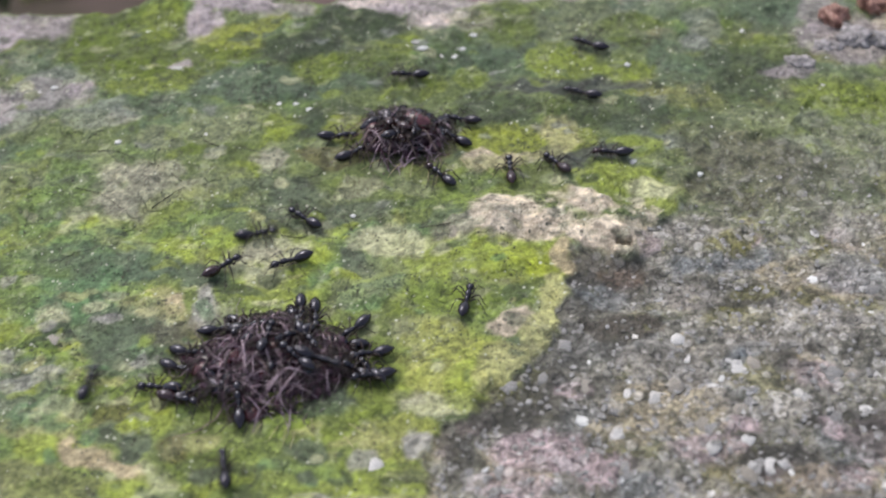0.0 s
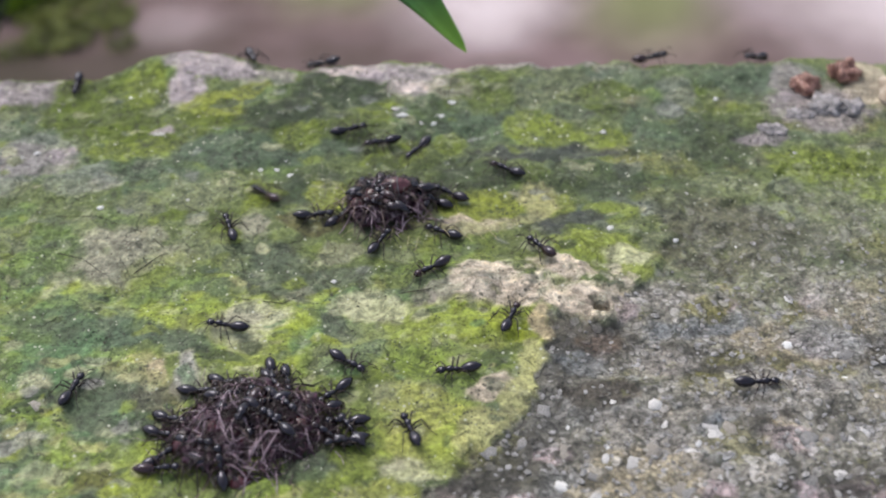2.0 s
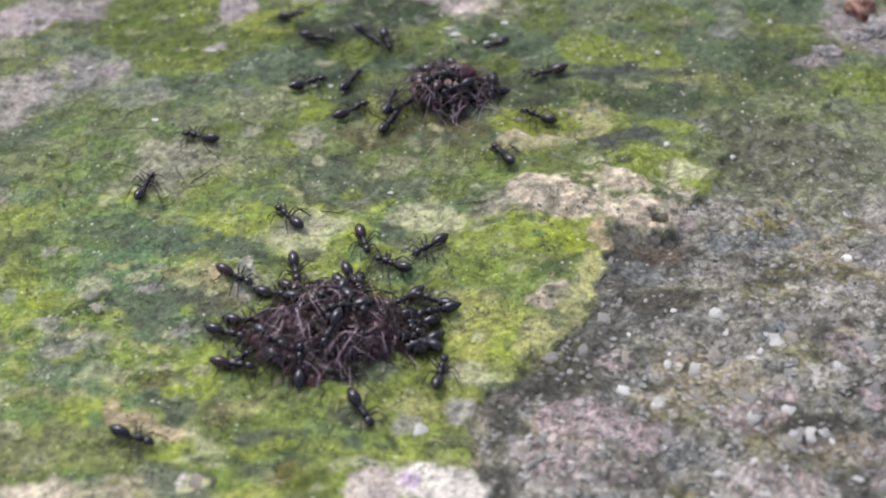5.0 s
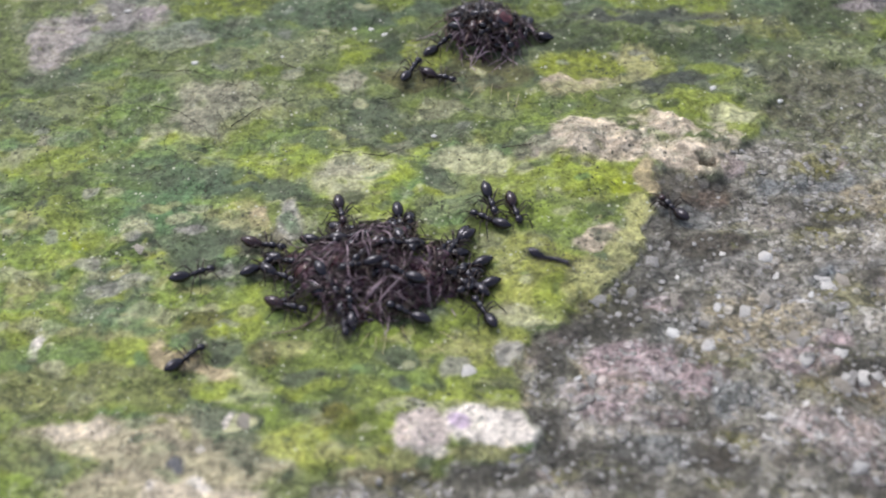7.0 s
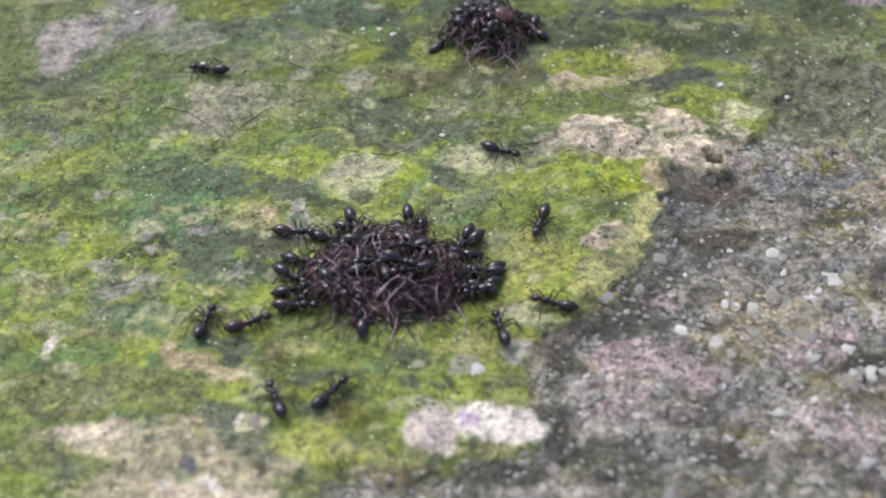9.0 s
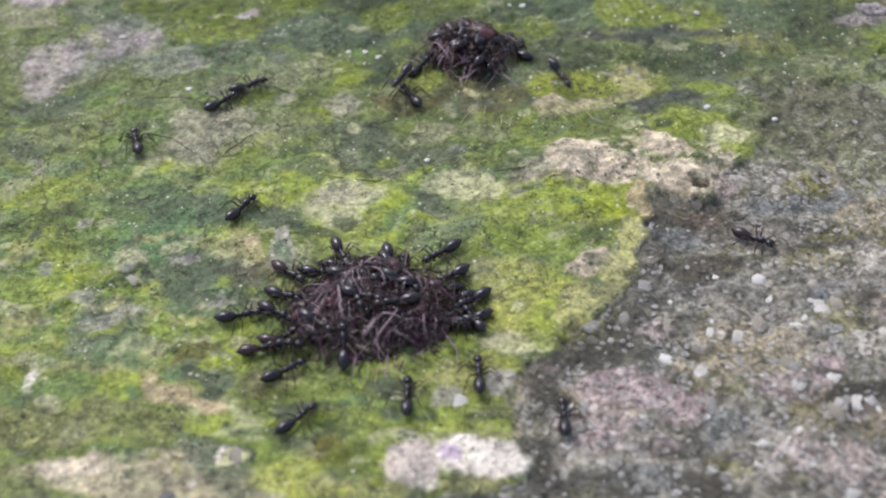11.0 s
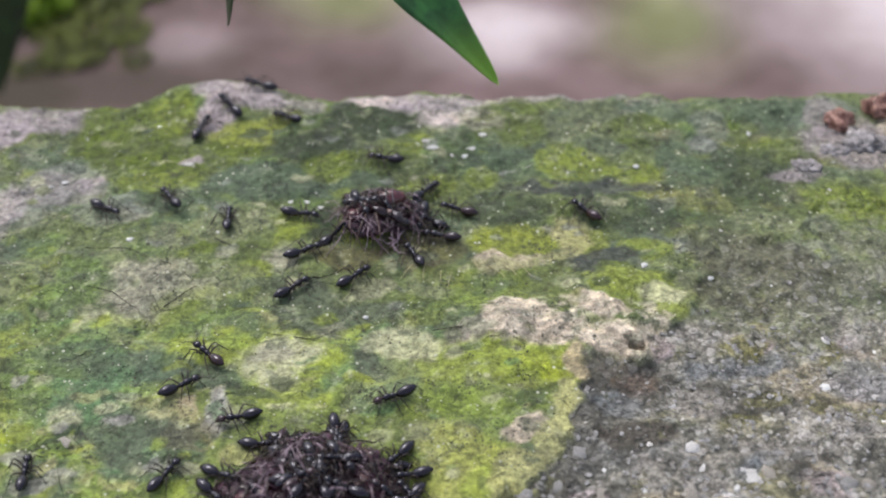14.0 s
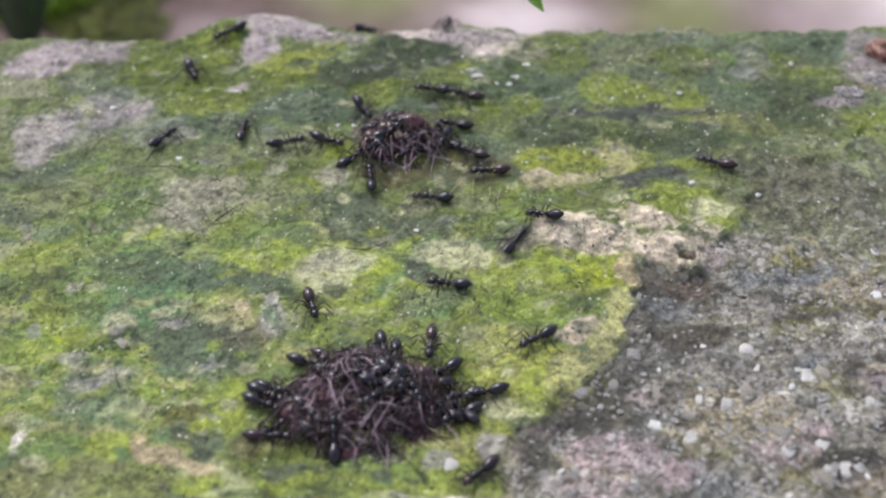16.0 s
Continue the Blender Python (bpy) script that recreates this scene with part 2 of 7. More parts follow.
# ---- mesh helpers ----
def part(name, bm, material, parent=None, label="", at=None, smooth=True):
    """Links a bmesh as one mesh object under its thing."""
    mesh = bpy.data.meshes.new(name)
    bm.to_mesh(mesh)
    bm.free()
    for face in mesh.polygons:
        face.use_smooth = smooth
    mesh.materials.append(material)
    return place(name, mesh, parent, label, at)


def place(name, mesh, parent=None, label="", at=None):
    ob = new(name, mesh)
    if at is not None:
        ob.matrix_basis = at
    if parent is not None:
        ob.parent = parent
    if label:
        ob["label"] = label
    return ob


def thing(name, at, label, category, group="", kind=""):
    ob = new(name)
    ob.empty_display_size = 0.002
    ob.matrix_basis = at
    return tagged(ob, label, category, group, kind)


def tube(bm, points, radii, sides=6):
    """A tapered round limb along points, closed at both ends."""
    points = [Vector(p) for p in points]
    rings = []
    for i, p in enumerate(points):
        ahead = (points[min(i + 1, len(points) - 1)] - points[max(i - 1, 0)]).normalized()
        side = ahead.cross((0, 0, 1) if abs(ahead.z) < 0.9 else (1, 0, 0)).normalized()
        up = side.cross(ahead)
        rings.append([bm.verts.new(p + float(radii[i]) * (math.cos(a) * side + math.sin(a) * up)) for a in (2 * math.pi * k / sides for k in range(sides))])
    for low, high in zip(rings, rings[1:]):
        for k in range(sides):
            bm.faces.new((low[k], low[(k + 1) % sides], high[(k + 1) % sides], high[k]))
    bm.faces.new(rings[0][::-1])
    bm.faces.new(rings[-1])
    return bm


def egg(bm, centre, radii, rings=10, sides=12, shape=None, tilt=0.0):
    """An egg along x; shape(u) scales its girth for u from -1 (back) to 1 (front)."""
    turn = Matrix.Rotation(radians(tilt), 3, "Y")
    rows = []
    for i in range(rings + 1):
        u = -math.cos(math.pi * i / rings)
        girth = math.sqrt(max(0.0, 1 - u * u)) * (shape(u) if shape else 1.0)
        if i in (0, rings):
            rows.append([bm.verts.new(Vector(centre) + turn @ Vector((u * radii[0], 0, 0)))])
        else:
            rows.append([bm.verts.new(Vector(centre) + turn @ Vector((u * radii[0], girth * radii[1] * math.cos(a), girth * radii[2] * math.sin(a))))
                         for a in (2 * math.pi * k / sides for k in range(sides))])
    for low, high in zip(rows, rows[1:]):
        for k in range(sides):
            quad = [low[k % len(low)], low[(k + 1) % len(low)], high[(k + 1) % len(high)], high[k % len(high)]]
            bm.faces.new(list(dict.fromkeys(quad))[::-1])
    return bm


def lump(radius, flat, seed, rough=0.25, level=2):
    """An uneven stone or crumb, as a mesh."""
    bm = bmesh.new()
    bmesh.ops.create_icosphere(bm, subdivisions=level, radius=1.0)
    for v in bm.verts:
        r = 1 + rough * noise.noise(v.co * 1.3 + Vector((seed * 7.3, seed * 3.1, 0)))
        r += 0.4 * rough * noise.noise(v.co * 3.1 + Vector((0, seed * 5.7, 9)))
        v.co = Vector((v.co.x * r, v.co.y * r, v.co.z * r * flat)) * radius
    return bm


# ---- the ledge: height and growth ----
def lattice(ix, iy, seed):
    h = (ix.astype(np.int64) * 374761393 + iy.astype(np.int64) * 668265263 + seed * 1442695041) & 0xFFFFFFFF
    h = ((h ^ (h >> 13)) * 1274126177) & 0xFFFFFFFF
    return ((h ^ (h >> 16)) & 0xFFFF) / 65535.0


def swell(x, y, size, seed):
    """Smooth noise from -1 to 1 with bumps of that size, over arrays."""
    x, y = np.asarray(x, float) / size + 500.0, np.asarray(y, float) / size + 500.0
    ix, iy = np.floor(x), np.floor(y)
    u, v = x - ix, y - iy
    u, v = u * u * (3 - 2 * u), v * v * (3 - 2 * v)
    a, b = lattice(ix, iy, seed), lattice(ix + 1, iy, seed)
    c, d = lattice(ix, iy + 1, seed), lattice(ix + 1, iy + 1, seed)
    return 2 * ((a + (b - a) * u) * (1 - v) + (c + (d - c) * u) * v) - 1


def rim_cm(x):
    """Where the ledge's far edge runs."""
    x = np.asarray(x, float)
    bulge = 0.58 * np.exp(-((x + 6.7) / 1.4) ** 2) + 0.05 / (1 + np.exp((x + 9.3) / 0.4)) + 0.27 / (1 + np.exp(-(x + 4.6) / 0.5))
    return 6.1 + bulge + 0.08 * swell(x, 0 * x, 0.9, 5) + 0.06 * swell(x, 0 * x, 0.35, 6) + 0.03 * swell(x, 0 * x, 0.12, 7)


BARE_EDGE = [(0.5, 0.55), (0.14, -0.10), (-0.52, -0.34), (-0.92, -0.74), (-0.79, -1.03), (-1.04, -1.69), (-1.37, -2.12), (-1.77, -2.42),
             (-2.06, -3.07), (-2.46, -3.31), (-2.62, -3.87), (-2.77, -4.14), (-2.65, -4.83), (-3.06, -5.08), (-3.72, -5.24),
             (-5.02, -5.56), (-5.8, -6.3), (-7, -14), (20, -14), (20, 4.2), (6, 3.6), (3.0, 3.0), (1.6, 2.0), (0.9, 1.0)]


def bare_distance(x, y):
    """How far inside the bare concrete a place lies, in centimetres; below nought outside."""
    x, y = np.asarray(x, float), np.asarray(y, float)
    near, inside = np.full(x.shape, 1e9), np.zeros(x.shape, bool)
    for (ax, ay), (bx, by) in zip(BARE_EDGE, BARE_EDGE[1:] + BARE_EDGE[:1]):
        dx, dy = bx - ax, by - ay
        s = np.clip(((x - ax) * dx + (y - ay) * dy) / (dx * dx + dy * dy), 0, 1)
        near = np.minimum(near, np.hypot(x - ax - s * dx, y - ay - s * dy))
        crosses = (ay > y) != (by > y)
        inside ^= crosses & (x < (bx - ax) * (y - ay) / (by - ay if by != ay else 1e-9) + ax)
    return np.where(inside, near, -near)


def warped(x, y):
    wx = x + 0.25 * swell(x, y, 0.7, 21) + 0.13 * swell(x, y, 0.25, 22) + 0.06 * swell(x, y, 0.11, 25)
    wy = y + 0.22 * swell(x, y, 0.7, 23) + 0.12 * swell(x, y, 0.25, 24) + 0.06 * swell(x, y, 0.11, 26)
    return wx, wy


def dab(x, y, cx, cy, rx, ry, turn=0.0):
    """How far inside an ellipse a place lies: 1 in the middle, 0 on its rim, less outside."""
    c, s = math.cos(radians(turn)), math.sin(radians(turn))
    u, v = ((x - cx) * c + (y - cy) * s) / rx, (-(x - cx) * s + (y - cy) * c) / ry
    return 1.0 - np.sqrt(u * u + v * v)


def patches(x, y, rows):
    level = np.zeros(np.shape(x))
    for row in rows:
        level = np.maximum(level, row[5] * np.clip(0.5 + dab(x, y, *row[:5]), 0, 1))
    return level


# centre x, y, half-widths, turn, strength: cm and degrees
ROCKS = [(-1.7, 0.6, 0.62, 0.42, 0, 1), (-0.4, 0.35, 0.72, 0.36, -10, 1), (-0.55, 0.85, 0.36, 0.22, 0, 1)]
CRUSTS = [(-3.45, -4.72, 0.85, 0.34, 3, 1), (-6.3, 6.2, 1.05, 0.4, 0, 0.7), (-5.2, 0.0, 0.9, 0.6, 0, 0.8), (-1.5, -0.2, 1.2, 0.5, 0, 0.8), (-1.6, -1.3, 0.35, 0.7, -30, 0.9), (0.1, 1.4, 0.8, 0.3, 0, 0.8)]
DARK_FILM = [(0.25, -0.3, 0.5, 0.2, 0, 1), (-0.6, -5.7, 2.4, 0.6, 0, 0.9), (1.2, -4.6, 0.8, 0.5, 0, 0.7), (0.15, -0.6, 1.0, 0.5, 10, 1), (-0.35, -1.4, 0.8, 0.7, 30, 0.95), (-0.9, -2.3, 0.5, 0.5, 40, 0.9), (0.8, 0.7, 0.8, 0.6, 0, 0.8), (2.3, 1.9, 1.2, 0.6, 0, 0.8), (-1.4, -3.0, 0.4, 0.5, 40, 0.8),
             (1.5, -2.0, 1.0, 0.5, 0, 0.5), (0.2, -2.1, 0.5, 0.4, 0, 0.6), (-2.2, -4.7, 0.5, 0.5, 0, 0.7), (-1.0, -5.4, 1.6, 0.4, 0, 0.6), (3.2, 0.6, 0.8, 0.5, 0, 0.6)]

# the colours of moss, algae, lichen, lime bloom and stone, plus one shade brown
PIGMENT = {
    "lime": "8b9846", "bright": "8f9a36", "gold": "92a145", "gold_olive": "868f3c", "moss": "798739", "olive": "5b6a2a", "grass": "6c824a", "grass_lime": "7d9142",
    "jade": "628059", "teal": "566651", "deep": "404c36", "slate": "454948", "slate_green": "5c6652", "sage": "808765", "pale": "b7b793", "sallow": "a5a272",
    "sallow_lime": "a2a854", "pale_lime": "b4b37b", "beige": "c9b9a6", "beige_pale": "b5a587", "tan": "b3a991", "tan_light": "d6c9b6", "tan_grey": "a3a08b",
    "grey": "8b8e88", "grey_pale": "a29e9a", "grey_green": "7d836e", "lilac": "afa3a7", "lilac_grey": "978d90", "chalk": "e7dfd7", "pinkish": "cabdb9", "violet": "baa6c1",
    "umber": "5c4932", "umber_green": "615d36", "shade_umber": "77642a", "brown": "7e705e", "dun": "6b6a56", "grass_dun": "7e8759", "olive_dun": "7d8055", "sage_brown": "6b6753",
    "char": "474540", "char_brown": "4a443d", "blue_grey": "5a5e6c", "lichen": "817e4b", "pink": "c0abaf", "sand": "b2a68b", "steel": "83888c", "steel_light": "989a9a", "stone": "aca69e",
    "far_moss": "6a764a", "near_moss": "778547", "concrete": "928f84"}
CRUSTED = {"chalk", "lilac", "beige", "beige_pale", "tan", "tan_light", "pinkish", "pale", "grey_pale", "lime", "bright", "gold"}
FILMED = {"char", "char_brown", "slate", "umber", "deep", "steel"}
STONY = {"char", "char_brown", "pink", "sand", "steel", "steel_light", "stone"}
GROWTH = []


def pigment(kind):
    code = PIGMENT[kind]
    return np.array([(int(code[k:k + 2], 16) / 255) ** 2.2 for k in (0, 2, 4)])


def grow(kind, x, y, rx, ry, turn, strength):
    """One patch of that growth, laid over those before it."""
    GROWTH.append((kind, x, y, rx, ry, turn, strength))


def scatter(count, kinds, west, east, south, north, low, high, strength, seed):
    """Many small patches of those kinds, strewn over a stretch of the ledge."""
    rng = random.Random(seed)
    for _ in range(count):
        size = low * (high / low) ** rng.random()
        grow(rng.choice(kinds), rng.uniform(west, east), rng.uniform(south, north), size * rng.uniform(1.0, 2.2), size, rng.gauss(0, 14), strength * rng.uniform(0.5, 1.0))


scatter(260, ("teal", "sage", "moss", "olive", "deep", "tan_grey", "slate_green", "sage", "grass"), -10.6, 2.0, 0.4, 6.2, 0.10, 0.40, 0.9, 1)
scatter(200, ("teal", "grass_lime", "gold", "lime", "sallow", "jade", "deep", "pale", "grass"), -10.6, -1.2, -6.0, 0.8, 0.10, 0.38, 0.7, 2)
scatter(150, ("dun", "char", "teal", "deep", "moss", "grey", "lichen"), 0.4, 5.8, 0.4, 5.8, 0.10, 0.40, 0.6, 3)
scatter(260, ("char", "stone", "pink", "char_brown", "lichen", "sand", "steel", "char"), -3.2, 5.8, -6.2, 0.6, 0.10, 0.42, 0.75, 4)
grow("teal", -5.34, 3.78, 1.58, 0.48, 0, 0.9)
grow("deep", -5.14, 4.74, 0.96, 0.41, 0, 0.85)
grow("teal", -9.12, 4.51, 0.86, 0.47, 0, 0.8)
grow("teal", -7.22, 3.32, 1.10, 0.26, 0, 0.7)
grow("teal", -6.83, 3.09, 1.00, 0.29, 0, 0.6)
grow("deep", -4.28, 3.02, 0.54, 0.31, 0, 0.7)
grow("deep", -4.02, 5.47, 0.93, 0.53, 0, 0.95)
grow("teal", -2.46, 4.61, 0.57, 0.63, 0, 0.6)
grow("teal", 1.41, 4.33, 0.66, 0.93, 0, 0.75)
grow("deep", 2.29, 3.92, 0.65, 0.83, 0, 0.8)
grow("deep", 0.24, 2.95, 0.99, 0.43, 0, 0.7)
grow("teal", 1.88, 5.70, 2.55, 0.37, 0, 0.6)
grow("teal", 3.12, 5.49, 0.78, 0.67, 0, 0.6)
grow("teal", -1.71, 4.27, 0.66, 0.53, 0, 0.7)
grow("slate", -0.62, 3.59, 1.20, 0.22, 0, 0.85)
grow("lilac_grey", -9.54, 5.60, 1.04, 0.37, -5, 0.9)
grow("lilac_grey", -10.44, 5.27, 0.59, 0.49, 0, 0.9)
grow("lilac", -6.26, 6.17, 0.95, 0.38, 0, 0.9)
grow("lilac", -6.68, 5.56, 0.37, 0.57, 0, 0.95)
grow("lilac", -5.33, 5.85, 0.50, 0.27, 0, 0.5)
grow("lilac", -3.05, 6.00, 1.19, 0.24, 0, 0.8)
grow("lilac", -2.61, 5.51, 0.44, 0.30, 0, 0.6)
grow("lilac", -1.36, 6.18, 0.80, 0.17, 0, 0.6)
grow("lilac", -0.21, 6.15, 0.60, 0.14, 0, 0.5)
grow("olive", -8.09, 5.19, 0.98, 1.02, 0, 0.9)
grow("olive", -8.47, 5.70, 0.55, 0.76, 0, 0.8)
grow("moss", -7.43, 5.67, 0.34, 0.64, 0, 0.7)
grow("moss", -7.40, 3.89, 0.62, 0.33, 0, 0.8)
grow("olive", -7.78, 4.46, 0.67, 0.47, 0, 0.8)
grow("gold_olive", -6.22, 5.00, 0.58, 0.45, 0, 0.9)
grow("gold_olive", -5.69, 5.48, 0.44, 0.20, 24, 0.9)
grow("olive", -6.56, 4.58, 0.86, 0.38, 0, 0.85)
grow("moss", -4.62, 4.13, 0.45, 0.40, 0, 0.85)
grow("olive", -3.97, 4.35, 0.57, 0.40, 0, 0.6)
grow("grey", -8.87, 3.99, 0.58, 0.40, 0, 0.5)
grow("grey", -9.25, 3.38, 0.46, 0.73, 0, 0.5)
grow("sage", -8.91, 1.79, 0.53, 0.34, 0, 0.55)
grow("lilac", -8.52, 3.87, 0.26, 0.21, 0, 0.8)
grow("lilac", -7.01, 4.42, 0.25, 0.11, 0, 0.8)
grow("sage", -6.15, 2.79, 0.60, 0.34, 0, 0.75)
grow("sage", -7.02, 2.54, 0.41, 0.33, 0, 0.75)
grow("sage", -5.54, 2.98, 0.45, 0.23, 0, 0.4)
grow("moss", -5.15, 2.66, 0.38, 0.42, 0, 0.9)
grow("gold_olive", -3.99, 2.59, 0.32, 0.33, 0, 0.8)
grow("umber", -3.13, 2.15, 0.66, 0.46, 0, 0.45)
grow("umber", -4.22, 1.98, 0.53, 0.24, 0, 0.5)
grow("olive", -1.48, 5.47, 0.43, 0.67, 0, 0.7)
grow("sage", -0.10, 5.60, 0.49, 0.44, 0, 0.5)
grow("olive", 0.51, 5.32, 0.58, 0.33, 0, 0.8)
grow("olive", 2.19, 5.16, 0.48, 0.29, 0, 0.6)
grow("grey", 1.82, 5.28, 0.29, 0.43, 0, 0.4)
grow("grey", 1.56, 4.80, 0.29, 0.22, 0, 0.6)
grow("moss", -0.54, 4.16, 0.62, 0.43, 0, 0.95)
grow("moss", 0.34, 4.04, 0.56, 0.26, 0, 0.9)
grow("moss", -0.95, 4.41, 0.28, 0.39, 0, 0.8)
grow("moss", -2.09, 3.98, 0.28, 0.27, 0, 0.7)
grow("lilac_grey", 4.15, 4.80, 0.90, 0.58, 0, 0.8)
grow("lilac_grey", 3.04, 3.97, 0.51, 0.17, -10, 0.8)
grow("beige", 5.16, 5.42, 0.48, 0.60, 0, 0.7)
grow("lilac_grey", 3.80, 5.47, 0.23, 0.67, 0, 0.6)
grow("moss", 3.82, 3.21, 0.72, 0.43, 0, 0.8)
grow("moss", 4.64, 3.04, 0.45, 0.63, 0, 0.7)
grow("lime", 2.97, 2.07, 0.12, 0.13, 0, 0.9)
grow("sage", 2.20, 2.75, 0.62, 0.34, 0, 0.5)
grow("moss", 0.34, 2.15, 0.39, 0.24, 0, 0.9)
grow("moss", 0.71, 1.84, 0.35, 0.16, 0, 0.6)
grow("dun", 1.82, 2.01, 0.96, 0.53, 0, 0.7)
grow("dun", 2.25, 1.47, 1.11, 0.59, 0, 0.7)
grow("deep", 3.41, 1.25, 0.59, 0.40, 0, 0.75)
grow("deep", 4.12, 1.04, 0.50, 0.32, 0, 0.7)
grow("deep", 1.27, 2.50, 0.62, 0.47, 0, 0.5)
grow("char", 1.20, 1.31, 0.51, 0.38, 0, 0.7)
grow("char", 1.66, 0.92, 0.50, 0.25, 0, 0.5)
grow("gold_olive", -1.67, 2.29, 0.71, 0.41, 0, 0.85)
grow("gold_olive", -0.53, 2.25, 0.30, 0.41, 0, 0.7)
grow("beige", -1.86, 1.85, 0.40, 0.20, 0, 0.9)
grow("beige", -1.34, 1.93, 0.23, 0.13, 0, 0.6)
grow("sallow", -0.78, 2.40, 0.32, 0.44, 0, 0.8)
grow("sallow", -0.97, 1.96, 0.30, 0.16, 0, 0.7)
grow("slate", -0.88, 1.47, 0.50, 0.44, 0, 0.85)
grow("slate", -0.29, 1.90, 0.56, 0.17, 14, 0.85)
grow("slate", -1.24, 1.19, 0.34, 0.18, 0, 0.6)
grow("grey", -0.89, 1.37, 0.22, 0.13, 0, 0.6)
grow("lime", 0.09, 1.34, 0.65, 0.28, 0, 0.95)
grow("lime", 0.55, 0.80, 0.28, 0.17, 0, 0.9)
grow("pale", 0.52, 1.14, 0.37, 0.20, 0, 0.8)
grow("sallow", -0.71, 0.89, 0.29, 0.20, 0, 0.8)
grow("moss", -0.11, 0.97, 0.34, 0.20, 0, 0.6)
grow("moss", -1.61, 1.39, 1.11, 0.56, 0, 0.5)
grow("grass_lime", -2.30, 0.90, 0.59, 0.30, 0, 0.7)
grow("moss", -2.73, 1.55, 0.52, 0.28, 0, 0.5)
grow("grass", -2.04, 1.40, 0.34, 0.26, 0, 0.5)
grow("tan_grey", -7.23, 1.35, 0.67, 0.51, -7, 0.85)
grow("tan_grey", -6.85, 1.73, 0.35, 0.29, 0, 0.6)
grow("tan_grey", -7.19, 0.85, 0.42, 0.22, 0, 0.6)
grow("sage", -5.91, 1.44, 0.43, 0.38, 0, 0.5)
grow("olive", -3.85, 1.45, 0.52, 0.28, 0, 0.4)
grow("grass", -8.24, 1.51, 0.49, 0.52, 0, 0.7)
grow("grass", -8.61, 0.83, 0.39, 0.54, 0, 0.7)
grow("grass", -7.68, 0.33, 0.50, 0.26, 0, 0.6)
grow("grass", -6.05, 0.52, 0.50, 0.29, 0, 0.6)
grow("moss", -6.45, 1.02, 0.51, 0.30, 0, 0.45)
grow("slate_green", -4.83, 0.88, 0.59, 0.44, 0, 0.8)
grow("slate_green", -3.94, 0.80, 0.50, 0.22, 0, 0.8)
grow("slate_green", -5.55, 0.51, 0.50, 0.19, 0, 0.6)
grow("slate_green", -5.30, 1.36, 0.60, 0.18, 0, 0.5)
grow("moss", -4.49, 0.76, 0.24, 0.15, 0, 0.8)
grow("slate_green", -2.72, 0.67, 0.42, 0.17, 0, 0.6)
grow("moss", -3.06, 0.68, 0.33, 0.15, 0, 0.5)
grow("lilac", -9.99, 3.12, 0.50, 0.80, 0, 0.7)
grow("lilac_grey", -8.93, 3.70, 0.74, 0.39, 0, 0.55)
grow("grey", -8.09, 3.10, 0.54, 0.41, 0, 0.5)
grow("lilac", -10.40, 5.31, 0.58, 0.50, 0, 0.8)
grow("lime", -1.67, -0.24, 0.97, 0.48, 0, 1)
grow("lime", -2.64, -0.21, 0.57, 0.46, 0, 0.9)
grow("bright", -1.12, -0.53, 0.32, 0.29, 0, 1)
grow("gold", -1.99, -0.01, 0.65, 0.18, 0, 0.9)
grow("bright", -1.35, -0.30, 0.64, 0.16, 0, 0.6)
grow("gold", -5.07, -0.21, 0.78, 0.68, 0, 0.95)
grow("pale", -5.08, -0.11, 0.54, 0.48, 0, 0.9)
grow("tan_grey", -5.21, 0.05, 0.36, 0.23, 0, 0.8)
grow("pale", -4.95, -0.66, 0.32, 0.22, 0, 0.6)
grow("gold", -6.43, -0.06, 0.36, 0.39, 0, 0.95)
grow("gold", -5.83, 0.04, 0.33, 0.35, 0, 0.5)
# dark of a dent, put into the pigment instead of the relief
grow("slate_green", -3.89, -0.29, 0.23, 0.36, 0, 0.95)
grow("sage", -3.90, -0.90, 0.32, 0.24, 0, 0.5)
grow("sage", -3.44, -0.59, 0.40, 0.44, 0, 0.5)
grow("lime", -4.76, -0.93, 0.39, 0.28, 0, 0.85)
grow("pale", -3.29, 0.12, 0.44, 0.35, 0, 0.8)
grow("pale", -2.64, 0.02, 0.16, 0.16, 0, 0.7)
grow("pale", -3.71, 0.16, 0.33, 0.23, 0, 0.5)
grow("teal", -7.39, -0.37, 1.13, 0.29, 2, 0.85)
grow("teal", -6.16, -0.54, 0.80, 0.24, -7, 0.85)
grow("deep", -5.49, -0.81, 0.56, 0.11, -7, 0.8)
grow("jade", -7.44, -0.97, 0.51, 0.52, 0, 0.75)
grow("grass", -8.39, -0.57, 0.45, 0.67, 0, 0.7)
grow("teal", -8.19, -0.01, 0.49, 0.21, 0, 0.5)
grow("sage", -7.14, 0.08, 0.41, 0.19, 0, 0.5)
grow("sallow", -6.67, -1.07, 0.39, 0.32, 0, 0.85)
grow("beige_pale", -6.34, -1.21, 0.17, 0.32, 0, 0.85)
grow("grey_pale", -5.84, -1.19, 0.22, 0.36, 0, 0.85)
grow("pale", -7.83, -1.18, 0.25, 0.16, 0, 0.85)
grow("deep", -7.76, -1.52, 0.28, 0.23, 0, 0.6)
grow("pale", -7.28, -1.40, 0.09, 0.19, 0, 0.7)
grow("teal", -6.73, -1.92, 0.76, 0.52, 0, 0.8)
grow("jade", -7.43, -1.45, 0.85, 0.62, 0, 0.4)
grow("deep", -6.41, -1.52, 0.54, 0.17, 0, 0.7)
grow("grass_lime", -7.76, -2.09, 0.53, 0.43, 0, 0.8)
